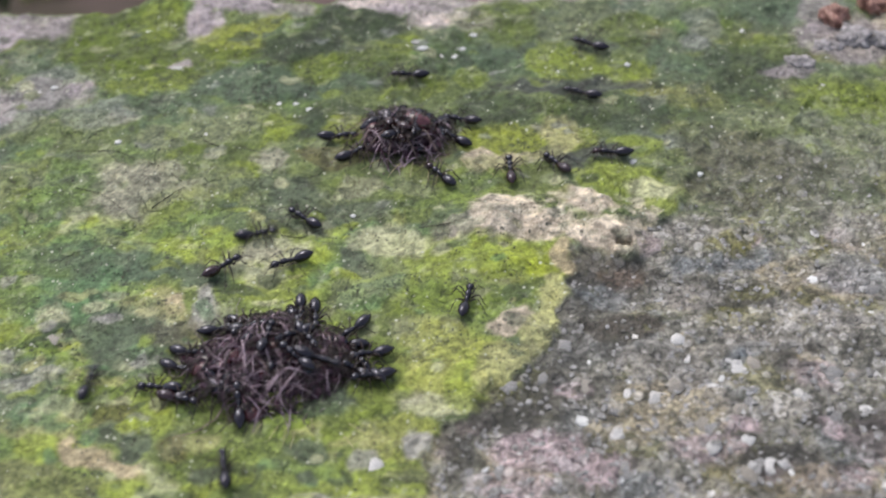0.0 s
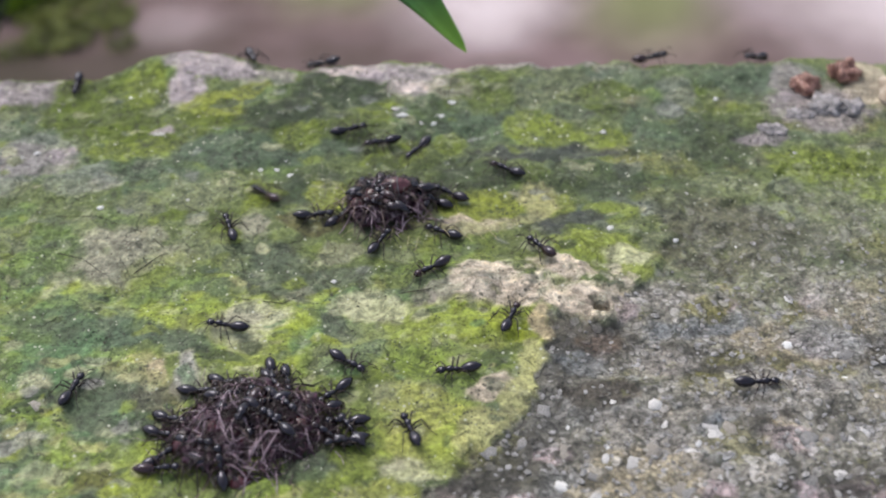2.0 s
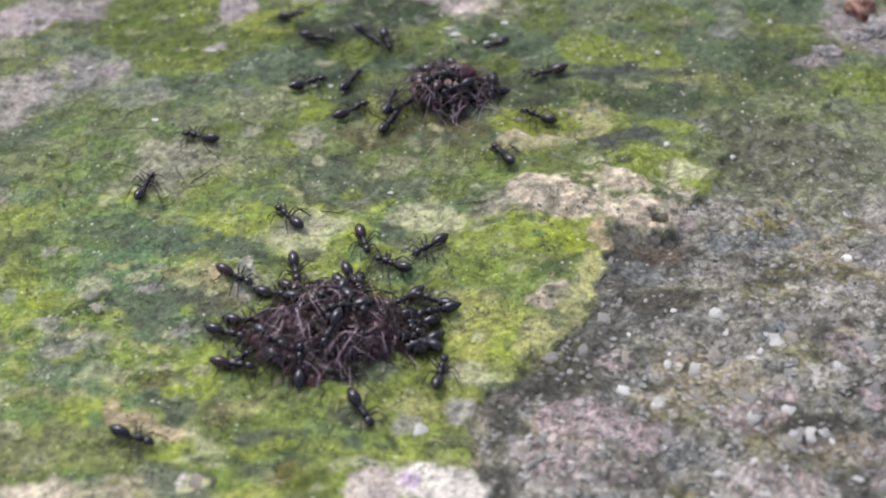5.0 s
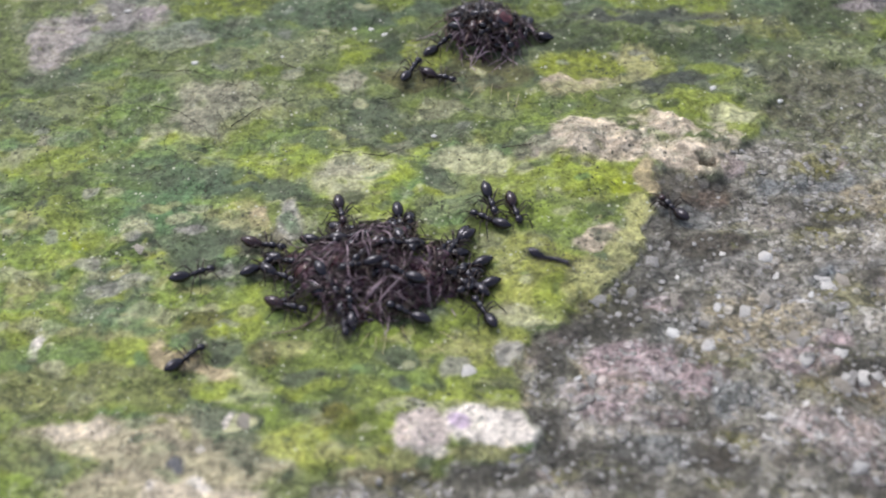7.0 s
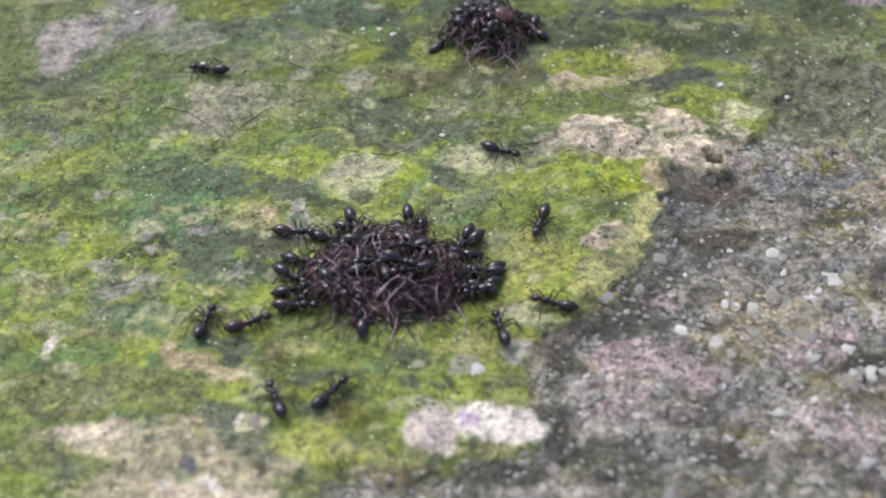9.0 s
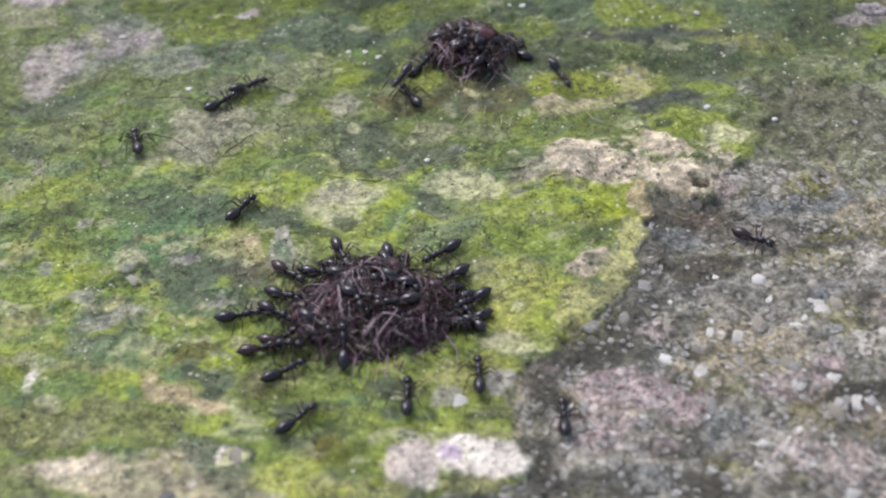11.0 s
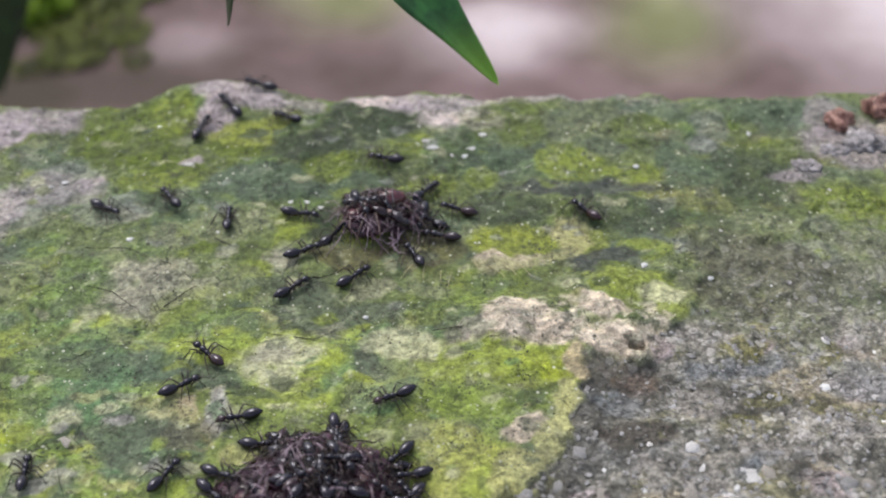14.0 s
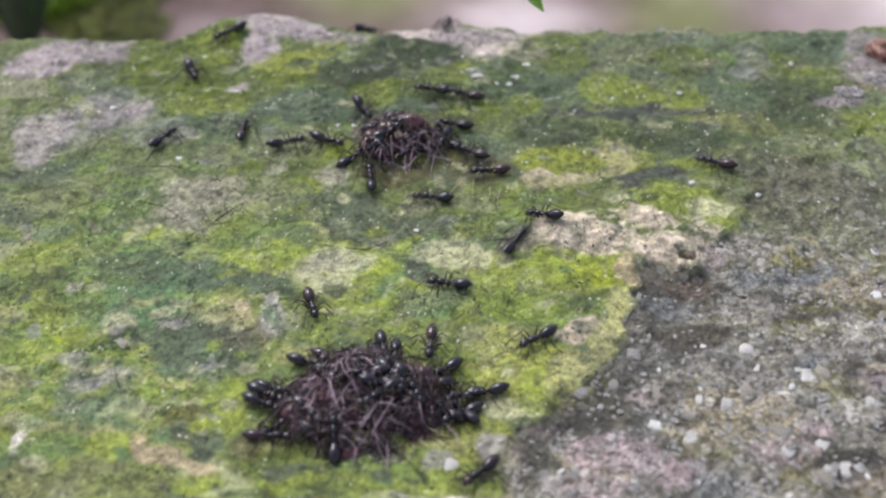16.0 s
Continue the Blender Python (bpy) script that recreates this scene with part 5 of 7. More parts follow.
def segments(heap, count, radius, top, seed):
    """Glossy body segments that bulge out of the heap."""
    rng = random.Random(seed)
    for k in range(count):
        a, r = rng.uniform(0, 2 * math.pi), radius * math.sqrt(rng.random())
        x, y, size = r * math.cos(a), 0.8 * r * math.sin(a), rng.uniform(0.07, 0.125)
        bm = bmesh.new()
        egg(bm, (0, 0, 0), (size * rng.uniform(1.2, 1.7) * CM, size * CM, size * 0.9 * CM), 9, 11, lambda u: 1 - 0.3 * max(0, -u) ** 2 + 0.02 * math.sin(12 * u))
        part("segment", bm, rng.choice((SHELL, CARCASS, CARCASS, CHESTNUT)), heap, at=pose(x * CM, y * CM, (dome(x, y, radius * 1.1, top) - 0.02) * CM, rng.gauss(0, 20), rng.gauss(0, 30), rng.uniform(0, 360)))


def heap_body(radius, flat, seed, wide=0.8):
    bm = bmesh.new()
    bmesh.ops.create_icosphere(bm, subdivisions=5, radius=1.0)
    for v in bm.verts:
        d = v.co.copy()
        r = (0.82 + 0.2 * math.cos(2 * math.atan2(d.y, d.x) + 0.3)) * (1 + 0.34 * noise.noise(d * 1.5 + Vector((seed, 0, 0))) + 0.30 * noise.noise(d * 3.6 + Vector((0, seed, 0))) + 0.14 * noise.noise(d * 9 + Vector((0, 0, seed))))
        v.co = Vector((d.x * r * radius, d.y * r * radius * wide, max(-0.05, d.z) * r * flat)) * CM
    return bm


near_heap = thing("insect_carcass", pose(-0.045, -0.0226, 0), "dark purple-brown insect carcass buried under feeding ants", "carcass", "carcasses on the ledge")
part("body", heap_body(0.95, 0.26, 1.7), CARCASS, near_heap)
segments(near_heap, 46, 0.95, 0.3, 21)
tangles(near_heap, ((300, 1.0, 0.33, 0.45, 6, 0.0095, CARCASS, "dark purple-brown shreds and legs"), (150, 1.05, 0.34, 0.55, 11, 0.0085, LIMB, "thin black legs"), (110, 1.0, 0.34, 0.6, 5, 0.0065, BRISTLE, "dusty grey-brown bristles")))
limbs(near_heap, 44, 0.95, 0.34, 0.75, 7)

far_heap = thing("insect_carcass", pose(-0.032, 0.023, 0), "chestnut winged insect carcass with a grey banded abdomen, dragged by ants", "carcass", "carcasses on the ledge")
part("body", heap_body(0.52, 0.24, 3.1), CARCASS, far_heap)
segments(far_heap, 22, 0.56, 0.32, 23)
bm = bmesh.new()
egg(bm, (0, 0, 0), (0.27 * CM, 0.17 * CM, 0.16 * CM), 14, 18, lambda u: 1 + 0.03 * math.sin(10 * u) - 0.2 * max(0, u) ** 2)
abdomen = part("abdomen", bm, CHESTNUT, far_heap, "glossy chestnut abdomen", pose(0.20 * CM, 0.06 * CM, 0.39 * CM, 0, -8, -20))
for k, u in enumerate((-0.45, -0.1, 0.25)):
    girth = math.sqrt(1 - u * u)
    bm = bmesh.new()
    egg(bm, (0, 0, 0), (0.035 * CM, 0.178 * girth * CM, 0.168 * girth * CM), 8, 18)
    part("band", bm, BAND, abdomen, "pale grey membrane band", pose(u * 0.27 * CM, 0, 0))
bm = bmesh.new()
egg(bm, (0, 0, 0), (0.2 * CM, 0.15 * CM, 0.15 * CM), 10, 14)
part("thorax", bm, CHESTNUT, far_heap, at=pose(-0.16 * CM, 0.04 * CM, 0.34 * CM, 0, 0, 20))
bm = bmesh.new()
egg(bm, (0, 0, 0), (0.13 * CM, 0.14 * CM, 0.11 * CM), 8, 12)
part("head", bm, CHESTNUT, far_heap, at=pose(-0.42 * CM, -0.02 * CM, 0.30 * CM))
for x, y, z, size in ((-0.1, 0.0, 0.44, 0.06), (-0.02, -0.2, 0.40, 0.065), (-0.3, 0.12, 0.36, 0.045), (0.1, -0.22, 0.37, 0.05)):
    part("bead", lump(size * CM, 0.9, size * 90, 0.2, 2), FLESH, far_heap, "pale pink lump of flesh", pose(x * CM, y * CM, z * CM))
for k, a in enumerate((20, 62, 110, 150, 188, 228, 262, 300, 335)):
    bm = bmesh.new()
    c, q = math.cos(radians(a)), math.sin(radians(a))
    tube(bm, [(0, 0, 0), (0.24 * c * CM, 0.22 * q * CM, 0.17 * CM), (0.52 * c * CM, 0.46 * q * CM, 0.06 * CM), (0.8 * c * CM, 0.7 * q * CM, -0.19 * CM)], [0.015 * CM, 0.015 * CM, 0.012 * CM, 0.006 * CM], 5)
    part("leg", bm, STRAW, far_heap, "straw-coloured leg", pose(-0.1 * CM, 0, 0.24 * CM))
for k, (dx, dy, turn) in enumerate(((-0.05, 0.12, 160), (0.12, -0.1, 200), (-0.2, -0.18, 250))):
    bm = lump(0.2 * CM, 0.05, 40 + k, 0.4, 3)
    bm.transform(Matrix.Diagonal((1.3, 0.45, 1, 1)))
    part("wing", bm, WING, far_heap, "crumpled grey wing", pose(dx * CM, dy * CM, 0.3 * CM, 25 - 20 * k, 18, turn))
tangles(far_heap, ((80, 0.66, 0.34, 0.38, 9, 0.0095, CARCASS, "dark shreds and legs"), (60, 0.74, 0.36, 0.5, 8, 0.007, BRISTLE, "dusty grey-brown bristles")))
limbs(far_heap, 24, 0.6, 0.36, 0.7, 17)


# ---- straw-coloured hairs on the moss in front of the carcasses ----
def hair(x, y, lean, length):
    bm = bmesh.new()
    c, q = math.cos(radians(lean)), math.sin(radians(lean))
    z = float(height_cm(x, y))
    tube(bm, [((x + c * length * u) * CM, (y + q * length * u) * CM, (z + 0.02 + 0.5 * length * u * (1 - 0.45 * u)) * CM) for u in (0, 0.25, 0.5, 0.75, 1)], [w * CM for w in (0.007, 0.007, 0.006, 0.005, 0.003)], 5)
    return tagged(part("dry_hair", bm, HAIR), "thin straw-coloured hair standing out of the moss", "hair", "hairs in the moss")


hair_rng = random.Random(3)
for k in range(9):
    hair(-3.5 + 0.24 * k + hair_rng.gauss(0, 0.06), 1.75 + hair_rng.gauss(0, 0.1), -120 + 9 * k + hair_rng.gauss(0, 8), hair_rng.uniform(0.3, 0.6))
for k in range(7):
    hair(-4.9 + 0.2 * k + hair_rng.gauss(0, 0.06), -3.25 + hair_rng.gauss(0, 0.08), -110 + 8 * k + hair_rng.gauss(0, 8), hair_rng.uniform(0.2, 0.4))


# each heap: its centre as it is dragged (seconds, x, y in cm), its half-width and height
NEAR_WAY = [(0, -4.80, -2.28), (2.5, -4.86, -2.27), (4, -4.78, -2.26), (5, -4.64, -2.25), (8, -4.60, -2.25), (11, -4.57, -2.4), (13, -4.44, -2.5), (14.5, -4.46, -2.62), (16, -4.54, -2.9)]
FAR_WAY = [(0, -3.21, 2.3), (2, -3.17, 2.27), (3, -2.92, 2.6), (4, -2.92, 2.75), (5, -3.05, 3.05), (11, -3.3, 3.15), (12.5, -3.38, 2.92), (14, -3.76, 2.75), (15, -4.08, 2.52), (16, -4.22, 2.66)]


def drawn(way, t):
    ts = [row[0] for row in way]
    return float(np.interp(t, ts, [row[1] for row in way])), float(np.interp(t, ts, [row[2] for row in way]))


def heap_rise(x, y, t):
    """How high the heaps lift an ant at that place, in centimetres."""
    rise = 0.0
    for way, radius, top in ((NEAR_WAY, 1.05, 0.32), (FAR_WAY, 0.68, 0.34)):
        cx, cy = drawn(way, t)
        rise = max(rise, top * (1 - ((x - cx) / radius) ** 2 - ((y - cy) / (0.8 * radius)) ** 2))
    return rise


random.seed(12)
heap_ants = []
for way, outer, count in ((NEAR_WAY, 1.12, 21), (FAR_WAY, 0.72, 8)):
    for k in range(count):
        a = radians((random.gauss(95, 48), random.gauss(5, 22), random.gauss(95, 40), random.gauss(205, 22), random.uniform(0, 360))[k % 5])
        r = outer * (random.uniform(0.72, 1.16) if k % 5 < 4 else random.uniform(0.2, 0.7))
        face = math.degrees(a) + 180 + random.gauss(0, 28 if k % 5 < 4 else 80)
        heap_ants.append((copy_thing(crouched, pose(0, 0, -0.05)), way, r * math.cos(a), 0.8 * r * math.sin(a), face))
for ob in (crouched, *crouched.children_recursive):
    bpy.data.objects.remove(ob)


def stand(x, y, face, t, sway=0.0):
    """An ant's pose on the ledge or on a heap, facing that way (degrees)."""
    rim = float(rim_cm(x))
    if rim - 0.05 < y < rim + 1.1:
        y = rim - 0.05
    px, py, pz = ground_at(x, y)
    c, s = math.cos(radians(face)), math.sin(radians(face))
    if py > y + 0.01 or y > float(rim_cm(x)):
        return pose(px * CM, py * CM, pz * CM, 80, 0, 0) @ Matrix.Rotation(radians(face), 4, "Z")
    rise = heap_rise(x, y, t)
    front = float(height_cm(x + 0.2 * c, y + 0.2 * s)) + heap_rise(x + 0.2 * c, y + 0.2 * s, t)
    back = float(height_cm(x - 0.2 * c, y - 0.2 * s)) + heap_rise(x - 0.2 * c, y - 0.2 * s, t)
    tilt = math.degrees(math.atan2(front - back, 0.4))
    return pose(x * CM, y * CM, (pz + rise) * CM, 0, 0, face) @ pose(0, 0, 0, sway, -tilt, 0)


def trail(*rows):
    """Rows for walk() from seconds, millimetres and degrees."""
    return [(t, stand(x / 10, y / 10, face, t)) for t, x, y, face in rows]


def motions():
    # the heaps creep as the ants drag them
    for heap, way, swing in ((near_heap, NEAR_WAY, 9), (far_heap, FAR_WAY, 24)):
        rows = []
        for k in range(17):
            x, y = drawn(way, k)
            rows.append((float(k), pose(x * CM, y * CM, float(height_cm(x, y)) * CM, 2 * math.sin(k * 1.3), 2 * math.cos(k * 0.9), swing * math.sin(k * 0.55))))
        walk(heap, rows)
    rng = random.Random(31)
    for ob, way, dx, dy, face in heap_ants:
        rows, t = [], 0.0
        while t < 16.0:
            x, y = drawn(way, t)
            rows.append((t, stand(x + dx + rng.gauss(0, 0.035), y + dy + rng.gauss(0, 0.035), face + rng.gauss(0, 9), t, rng.gauss(0, 6))))
            t += rng.uniform(0.5, 1.1)
        rows.append((16.0, stand(*(p + d for p, d in zip(drawn(way, 16.0), (dx, dy))), face, 16.0)))
        walk(ob, rows)
    # legs swing in two sets of three
    for k, ob in enumerate(walkers):
        legs = [c for c in ob.children if c.name.startswith("leg")]
        for i, leg in enumerate(legs):
            rest, sign = leg.matrix_basis.copy(), (1 if i % 2 == (0 if i < 3 else 1) else -1)
            walk(leg, [(0.2 * m, rest @ pose(0, 0, 0, 0, 0, 13 * sign * (1 if (m + k) % 2 else -1))) for m in range(81)])
    # where the ants walk: seconds, x, y, heading
    walk(walkers[0], trail((0.00, -15.6, 15.3, 93), (0.50, -17.6, 15.0, 121), (1.00, -17.3, 15.2, 110), (1.50, -17.1, 17.6, 95), (1.85, -34.6, 21.1, 160), (2.25, -33.8, 22.2, 108), (2.65, -33.0, 23.3, 55), (2.83, -28.8, 29.3, -25), (3.00, -24.5, 35.4, -104), (3.50, -24.2, 36.6, -97), (4.00, -24.2, 36.9, -104), (4.50, -18.8, 34.4, -170), (5.00, -14.2, 35.3, -161), (5.35, -28.5, 31.1, -165), (7.28, -29.3, 31.4, -165), (9.22, -30.1, 31.7, -165), (10.18, -30.6, 31.7, -100), (11.15, -31.0, 31.8, -35), (11.50, -18.4, 23.5, -37), (11.75, -19.2, 23.4, 39), (12.00, -20.1, 23.4, 116), (12.50, -19.2, 27.3, 139), (13.00, -21.2, 28.8, 162), (13.50, -23.6, 30.5, 164), (14.00, -25.4, 30.7, 161), (14.50, -28.3, 30.5, 171), (15.00, -24.7, 30.2, 205), (15.50, -28.8, 36.0, 168), (16.00, -31.7, 40.2, 172)))
    walk(walkers[1], trail((0.00, -8.7, 16.5, 126), (0.50, -12.1, 16.4, 119), (1.00, -11.4, 11.7, 174), (1.50, -12.8, 12.6, 147), (2.00, -8.1, 11.6, 129), (2.52, -30.6, 22.4, 147), (3.25, -30.0, 23.9, 198), (3.98, -29.3, 25.4, 250), (4.50, -38.9, -0.4, 189), (4.75, -40.6, -2.5, 238), (5.00, -42.3, -4.5, 286), (7.50, -25.7, -10.7, 281), (8.00, -26.0, -11.9, 255), (8.50, -28.8, -12.9, 249), (11.00, 6.3, -11.0, 327), (11.35, -6.4, 1.9, 384), (11.71, -19.2, 14.7, 442), (12.06, -31.9, 27.6, 499), (13.00, -33.9, 26.4, 427), (13.94, -35.8, 25.2, 354), (14.47, -25.4, 25.5, 280), (15.00, -14.9, 25.7, 205), (15.50, -9.0, 32.6, 177), (16.00, -43.0, 27.0, 189)))
    walk(walkers[2], trail((0.00, -0.5, 18.4, -177), (0.50, -1.6, 15.1, -153), (0.75, -4.3, 10.1, -81), (1.00, -7.1, 5.1, -8), (1.50, -11.6, 4.9, 40), (2.25, -13.3, -9.4, 83), (3.00, -15.1, -23.6, 126), (3.50, -17.1, -27.4, 146), (3.98, -45.9, -22.0, 169), (4.16, -45.9, -22.0, 110), (4.34, -45.9, -22.0, 51), (4.52, -45.9, -22.0, -8), (4.68, -42.4, -22.4, 48), (4.84, -38.9, -22.9, 104), (5.00, -35.4, -23.4, 160), (7.50, -35.1, -21.2, 193), (8.00, -30.0, -19.8, 193), (8.50, -32.4, -21.7, 170), (11.00, -34.9, -21.8, 204), (11.50, -34.8, -22.1, 187), (12.00, -34.9, -22.7, 213), (12.50, -34.6, -22.9, 195), (12.75, -31.0, -18.2, 152), (13.00, -27.5, -13.4, 109), (13.50, -30.8, -9.8, 166), (14.00, -34.4, -10.1, 204), (14.50, -40.0, -11.0, 197), (15.00, -38.5, -15.6, 194), (15.25, -32.9, -18.8, 240), (15.50, -27.2, -21.9, 286), (15.70, -36.1, -24.3, 241), (15.90, -45.0, -26.7, 195), (16.00, -45.0, -26.7, 195)))
    walk(walkers[3], trail((0.00, -22.3, -11.2, 77), (0.50, -21.5, -11.2, 70), (0.75, -23.5, -12.9, 114), (1.00, -25.6, -14.6, 158), (1.43, -46.7, -21.7, 198), (1.48, -46.7, -21.7, 139), (1.52, -46.7, -21.7, 80), (1.57, -46.7, -21.7, 20), (1.72, -38.2, -18.5, 76), (1.86, -29.6, -15.4, 131), (2.00, -21.0, -12.2, 187), (2.25, -24.7, -12.9, 250), (2.50, -28.3, -13.5, 314), (2.67, -36.2, -18.6, 263), (2.85, -44.0, -23.8, 213), (3.50, -44.0, -23.8, 142), (4.15, -44.0, -23.7, 70), (4.33, -41.8, -17.7, 119), (4.50, -39.6, -11.7, 168), (5.00, -38.2, -9.5, 150), (7.50, -30.5, -14.5, 153), (7.67, -31.2, -18.2, 94), (7.83, -31.8, -22.0, 35), (8.00, -32.4, -25.7, -25), (8.25, -33.6, -25.6, -95), (8.50, -34.8, -25.4, -165), (11.00, -34.7, -25.2, -177), (11.50, -35.0, -25.5, -174), (12.00, -28.2, -36.3, -251), (12.35, -48.2, -21.8, -216), (14.15, -47.1, -22.7, -265), (14.50, -49.1, -10.3, -332), (15.00, -49.1, -11.9, -391), (15.40, -39.5, -27.2, -417), (16.00, -39.2, -27.5, -417)))
    walk(walkers[4], trail((0.00, -47.2, -3.4, -160), (0.50, -53.0, -4.9, -124), (0.75, -51.2, -1.5, -57), (1.00, -49.4, 2.0, 10), (1.20, -48.0, -10.9, -37), (1.40, -46.6, -23.7, -84), (1.47, -46.6, -23.7, -139), (1.53, -46.6, -23.7, -195), (1.60, -46.6, -23.7, -251), (2.00, -53.8, -3.2, -189), (2.50, -59.6, -3.4, -117), (2.88, -42.6, -22.0, -48), (2.96, -42.6, -22.0, 7), (3.04, -42.6, -22.0, 61), (3.12, -42.6, -22.0, 116), (3.31, -47.8, -11.4, 53), (3.50, -52.9, -0.8, -10), (3.67, -53.4, -0.6, 49), (3.83, -53.9, -0.4, 107), (4.00, -54.5, -0.3, 166), (4.50, -53.2, 1.4, 125), (5.00, -53.5, 0.7, 133), (6.25, -58.1, -11.8, 78), (7.50, -62.7, -24.3, 23), (8.00, -64.1, -25.4, 82), (8.50, -56.4, -25.3, 7), (11.00, -62.4, -24.1, 8), (11.50, -61.8, -23.9, 5), (12.00, -61.2, -23.7, -8), (12.50, -60.9, -24.1, -14), (13.00, -61.7, -24.2, -0), (13.35, -44.2, -23.5, -1), (13.95, -43.9, -23.8, -58), (14.55, -43.6, -24.1, -115), (15.15, -43.3, -24.4, -173), (15.32, -50.6, -24.9, -98), (15.50, -58.0, -25.3, -23), (16.00, -57.2, -27.4, -33)))
    walk(walkers[5], trail((0.00, -56.3, -4.4, 36), (0.50, -57.6, -5.3, 38), (0.75, -57.9, -9.1, -16), (1.00, -58.3, -12.9, -71), (1.35, -48.5, -21.3, -41), (2.00, -48.6, -21.3, -115), (2.65, -48.6, -21.3, -189), (2.83, -56.2, -20.1, -114), (3.00, -63.9, -18.9, -38), (3.35, -46.3, -25.0, -19), (3.45, -46.3, -25.0, -74), (3.55, -46.3, -25.0, -128), (3.65, -46.3, -25.0, -183), (3.83, -53.9, -24.6, -105), (4.00, -61.4, -24.3, -27), (4.50, -65.2, -22.6, -40), (5.00, -59.6, -11.7, -33), (7.50, -62.1, -17.6, 4), (8.00, -64.4, -15.1, 57), (8.50, -59.9, -14.1, 19), (11.00, -56.6, -17.0, -41), (11.50, -57.3, -16.5, -33), (12.00, -57.5, -17.2, -46), (12.49, -43.5, -22.2, -20), (13.00, -43.1, -22.4, 55), (13.51, -42.8, -22.7, 130), (14.00, -61.0, -1.4, 137), (14.50, -55.9, -3.7, 137), (15.00, -56.5, -0.4, 65), (15.25, -52.1, -1.7, 107), (15.50, -47.6, -3.0, 149), (15.75, -50.3, -6.8, 218), (16.00, -52.9, -10.6, 286)))
    walk(walkers[6], trail((0.00, -52.2, 2.6, 8), (0.21, -49.4, -9.3, -35), (0.42, -46.5, -21.1, -77), (0.50, -46.6, -21.1, -5), (0.58, -46.6, -21.1, 66), (0.79, -44.2, -15.7, 10), (1.00, -41.8, -10.3, -46), (1.50, -40.1, -10.6, -39), (2.00, -35.8, -10.9, -37), (2.50, -32.8, -7.9, -115), (3.00, -35.4, -8.3, -137), (3.25, -34.3, -7.3, -178), (3.50, -33.3, -6.4, -219), (3.75, -35.6, -7.2, -179), (4.00, -38.0, -8.0, -139), (4.50, -35.8, -6.1, -75), (5.00, -33.1, -6.1, -141), (7.50, -30.8, -10.7, -68), (7.89, -43.8, -24.4, -134), (7.96, -43.8, -24.4, -193), (8.04, -43.8, -24.4, -252), (8.11, -43.8, -24.4, -311), (8.30, -35.8, -15.1, -364), (8.50, -27.8, -5.7, -417), (9.33, -32.4, 2.9, -358), (10.17, -37.1, 11.6, -299), (11.00, -41.7, 20.2, -240), (11.50, -41.9, 19.3, -240), (12.00, -44.4, 20.3, -317), (12.50, -46.1, 20.0, -338), (13.00, -47.1, 20.1, -332), (13.50, -47.1, 20.2, -328), (14.00, -48.6, 20.1, -335), (14.50, -49.2, 18.0, -301), (15.00, -51.2, 15.5, -262), (15.25, -51.1, 17.7, -304), (15.50, -51.1, 19.9, -345), (15.90, -42.9, 25.6, -324), (16.00, -43.0, 25.7, -324)))
    walk(walkers[7], trail((0.00, -46.1, 5.8, 143), (0.50, -54.5, 12.9, 137), (1.00, -56.7, 19.0, 98), (1.50, -55.4, 18.7, 96), (2.00, -55.3, 17.9, 109), (2.50, -48.0, 23.3, 37), (3.00, -48.4, 23.1, 25), (3.50, -51.9, 25.6, 29), (4.50, -58.0, 40.8, 3), (5.00, -51.9, 44.5, -17), (5.41, -28.4, 31.5, -29), (7.30, -29.2, 31.8, -29), (9.20, -29.9, 32.1, -29), (9.83, -30.2, 32.2, 28), (10.46, -30.5, 32.3, 86), (11.09, -30.7, 32.3, 144), (11.50, -48.2, 45.7, 141), (12.00, -48.1, 46.2, 109), (12.50, -48.9, 46.2, 118), (13.00, -47.9, 44.7, 104), (14.00, -60.0, 63.6, 163), (14.50, -62.2, 61.0, 216), (15.00, -63.6, 61.9, 220), (15.50, -73.0, 57.8, 205), (16.00, -72.3, 59.2, 205)))
    walk(walkers[8], trail((0.00, -71.7, -25.0, 79), (0.49, -43.9, -20.7, 9), (1.00, -43.9, -20.7, 88), (1.51, -44.0, -20.6, 168), (1.76, -58.7, -17.5, 119), (2.00, -73.4, -14.3, 70), (2.28, -59.6, -17.7, 28), (2.55, -45.8, -21.0, -14), (3.00, -45.9, -21.0, 44), (3.45, -45.9, -20.9, 102), (3.72, -49.1, -5.8, 45), (4.00, -52.4, 9.3, -11), (4.25, -55.6, 9.7, 49), (4.50, -58.8, 10.1, 110), (5.00, -68.6, 18.8, 160), (5.42, -55.7, -3.0, 230), (5.85, -42.7, -24.9, 301), (6.50, -42.7, -24.9, 227), (7.15, -42.7, -24.9, 154), (8.00, -83.9, -4.9, 154), (8.31, -70.3, -11.2, 94), (8.61, -56.6, -17.5, 34), (8.92, -43.0, -23.7, -25), (9.31, -43.1, -23.9, 29), (9.69, -43.1, -24.1, 84), (10.08, -43.1, -24.2, 138), (11.00, -82.3, 11.4, 107), (13.00, -62.1, 36.4, 126), (13.25, -61.3, 33.8, 201), (13.50, -60.5, 31.1, 275), (13.67, -60.7, 30.1, 334), (13.83, -61.0, 29.1, 393), (14.00, -61.3, 28.2, 452), (14.50, -61.2, 28.5, 452), (15.00, -60.8, 26.6, 434), (15.50, -55.3, 23.6, 394), (16.00, -59.4, 26.8, 376)))
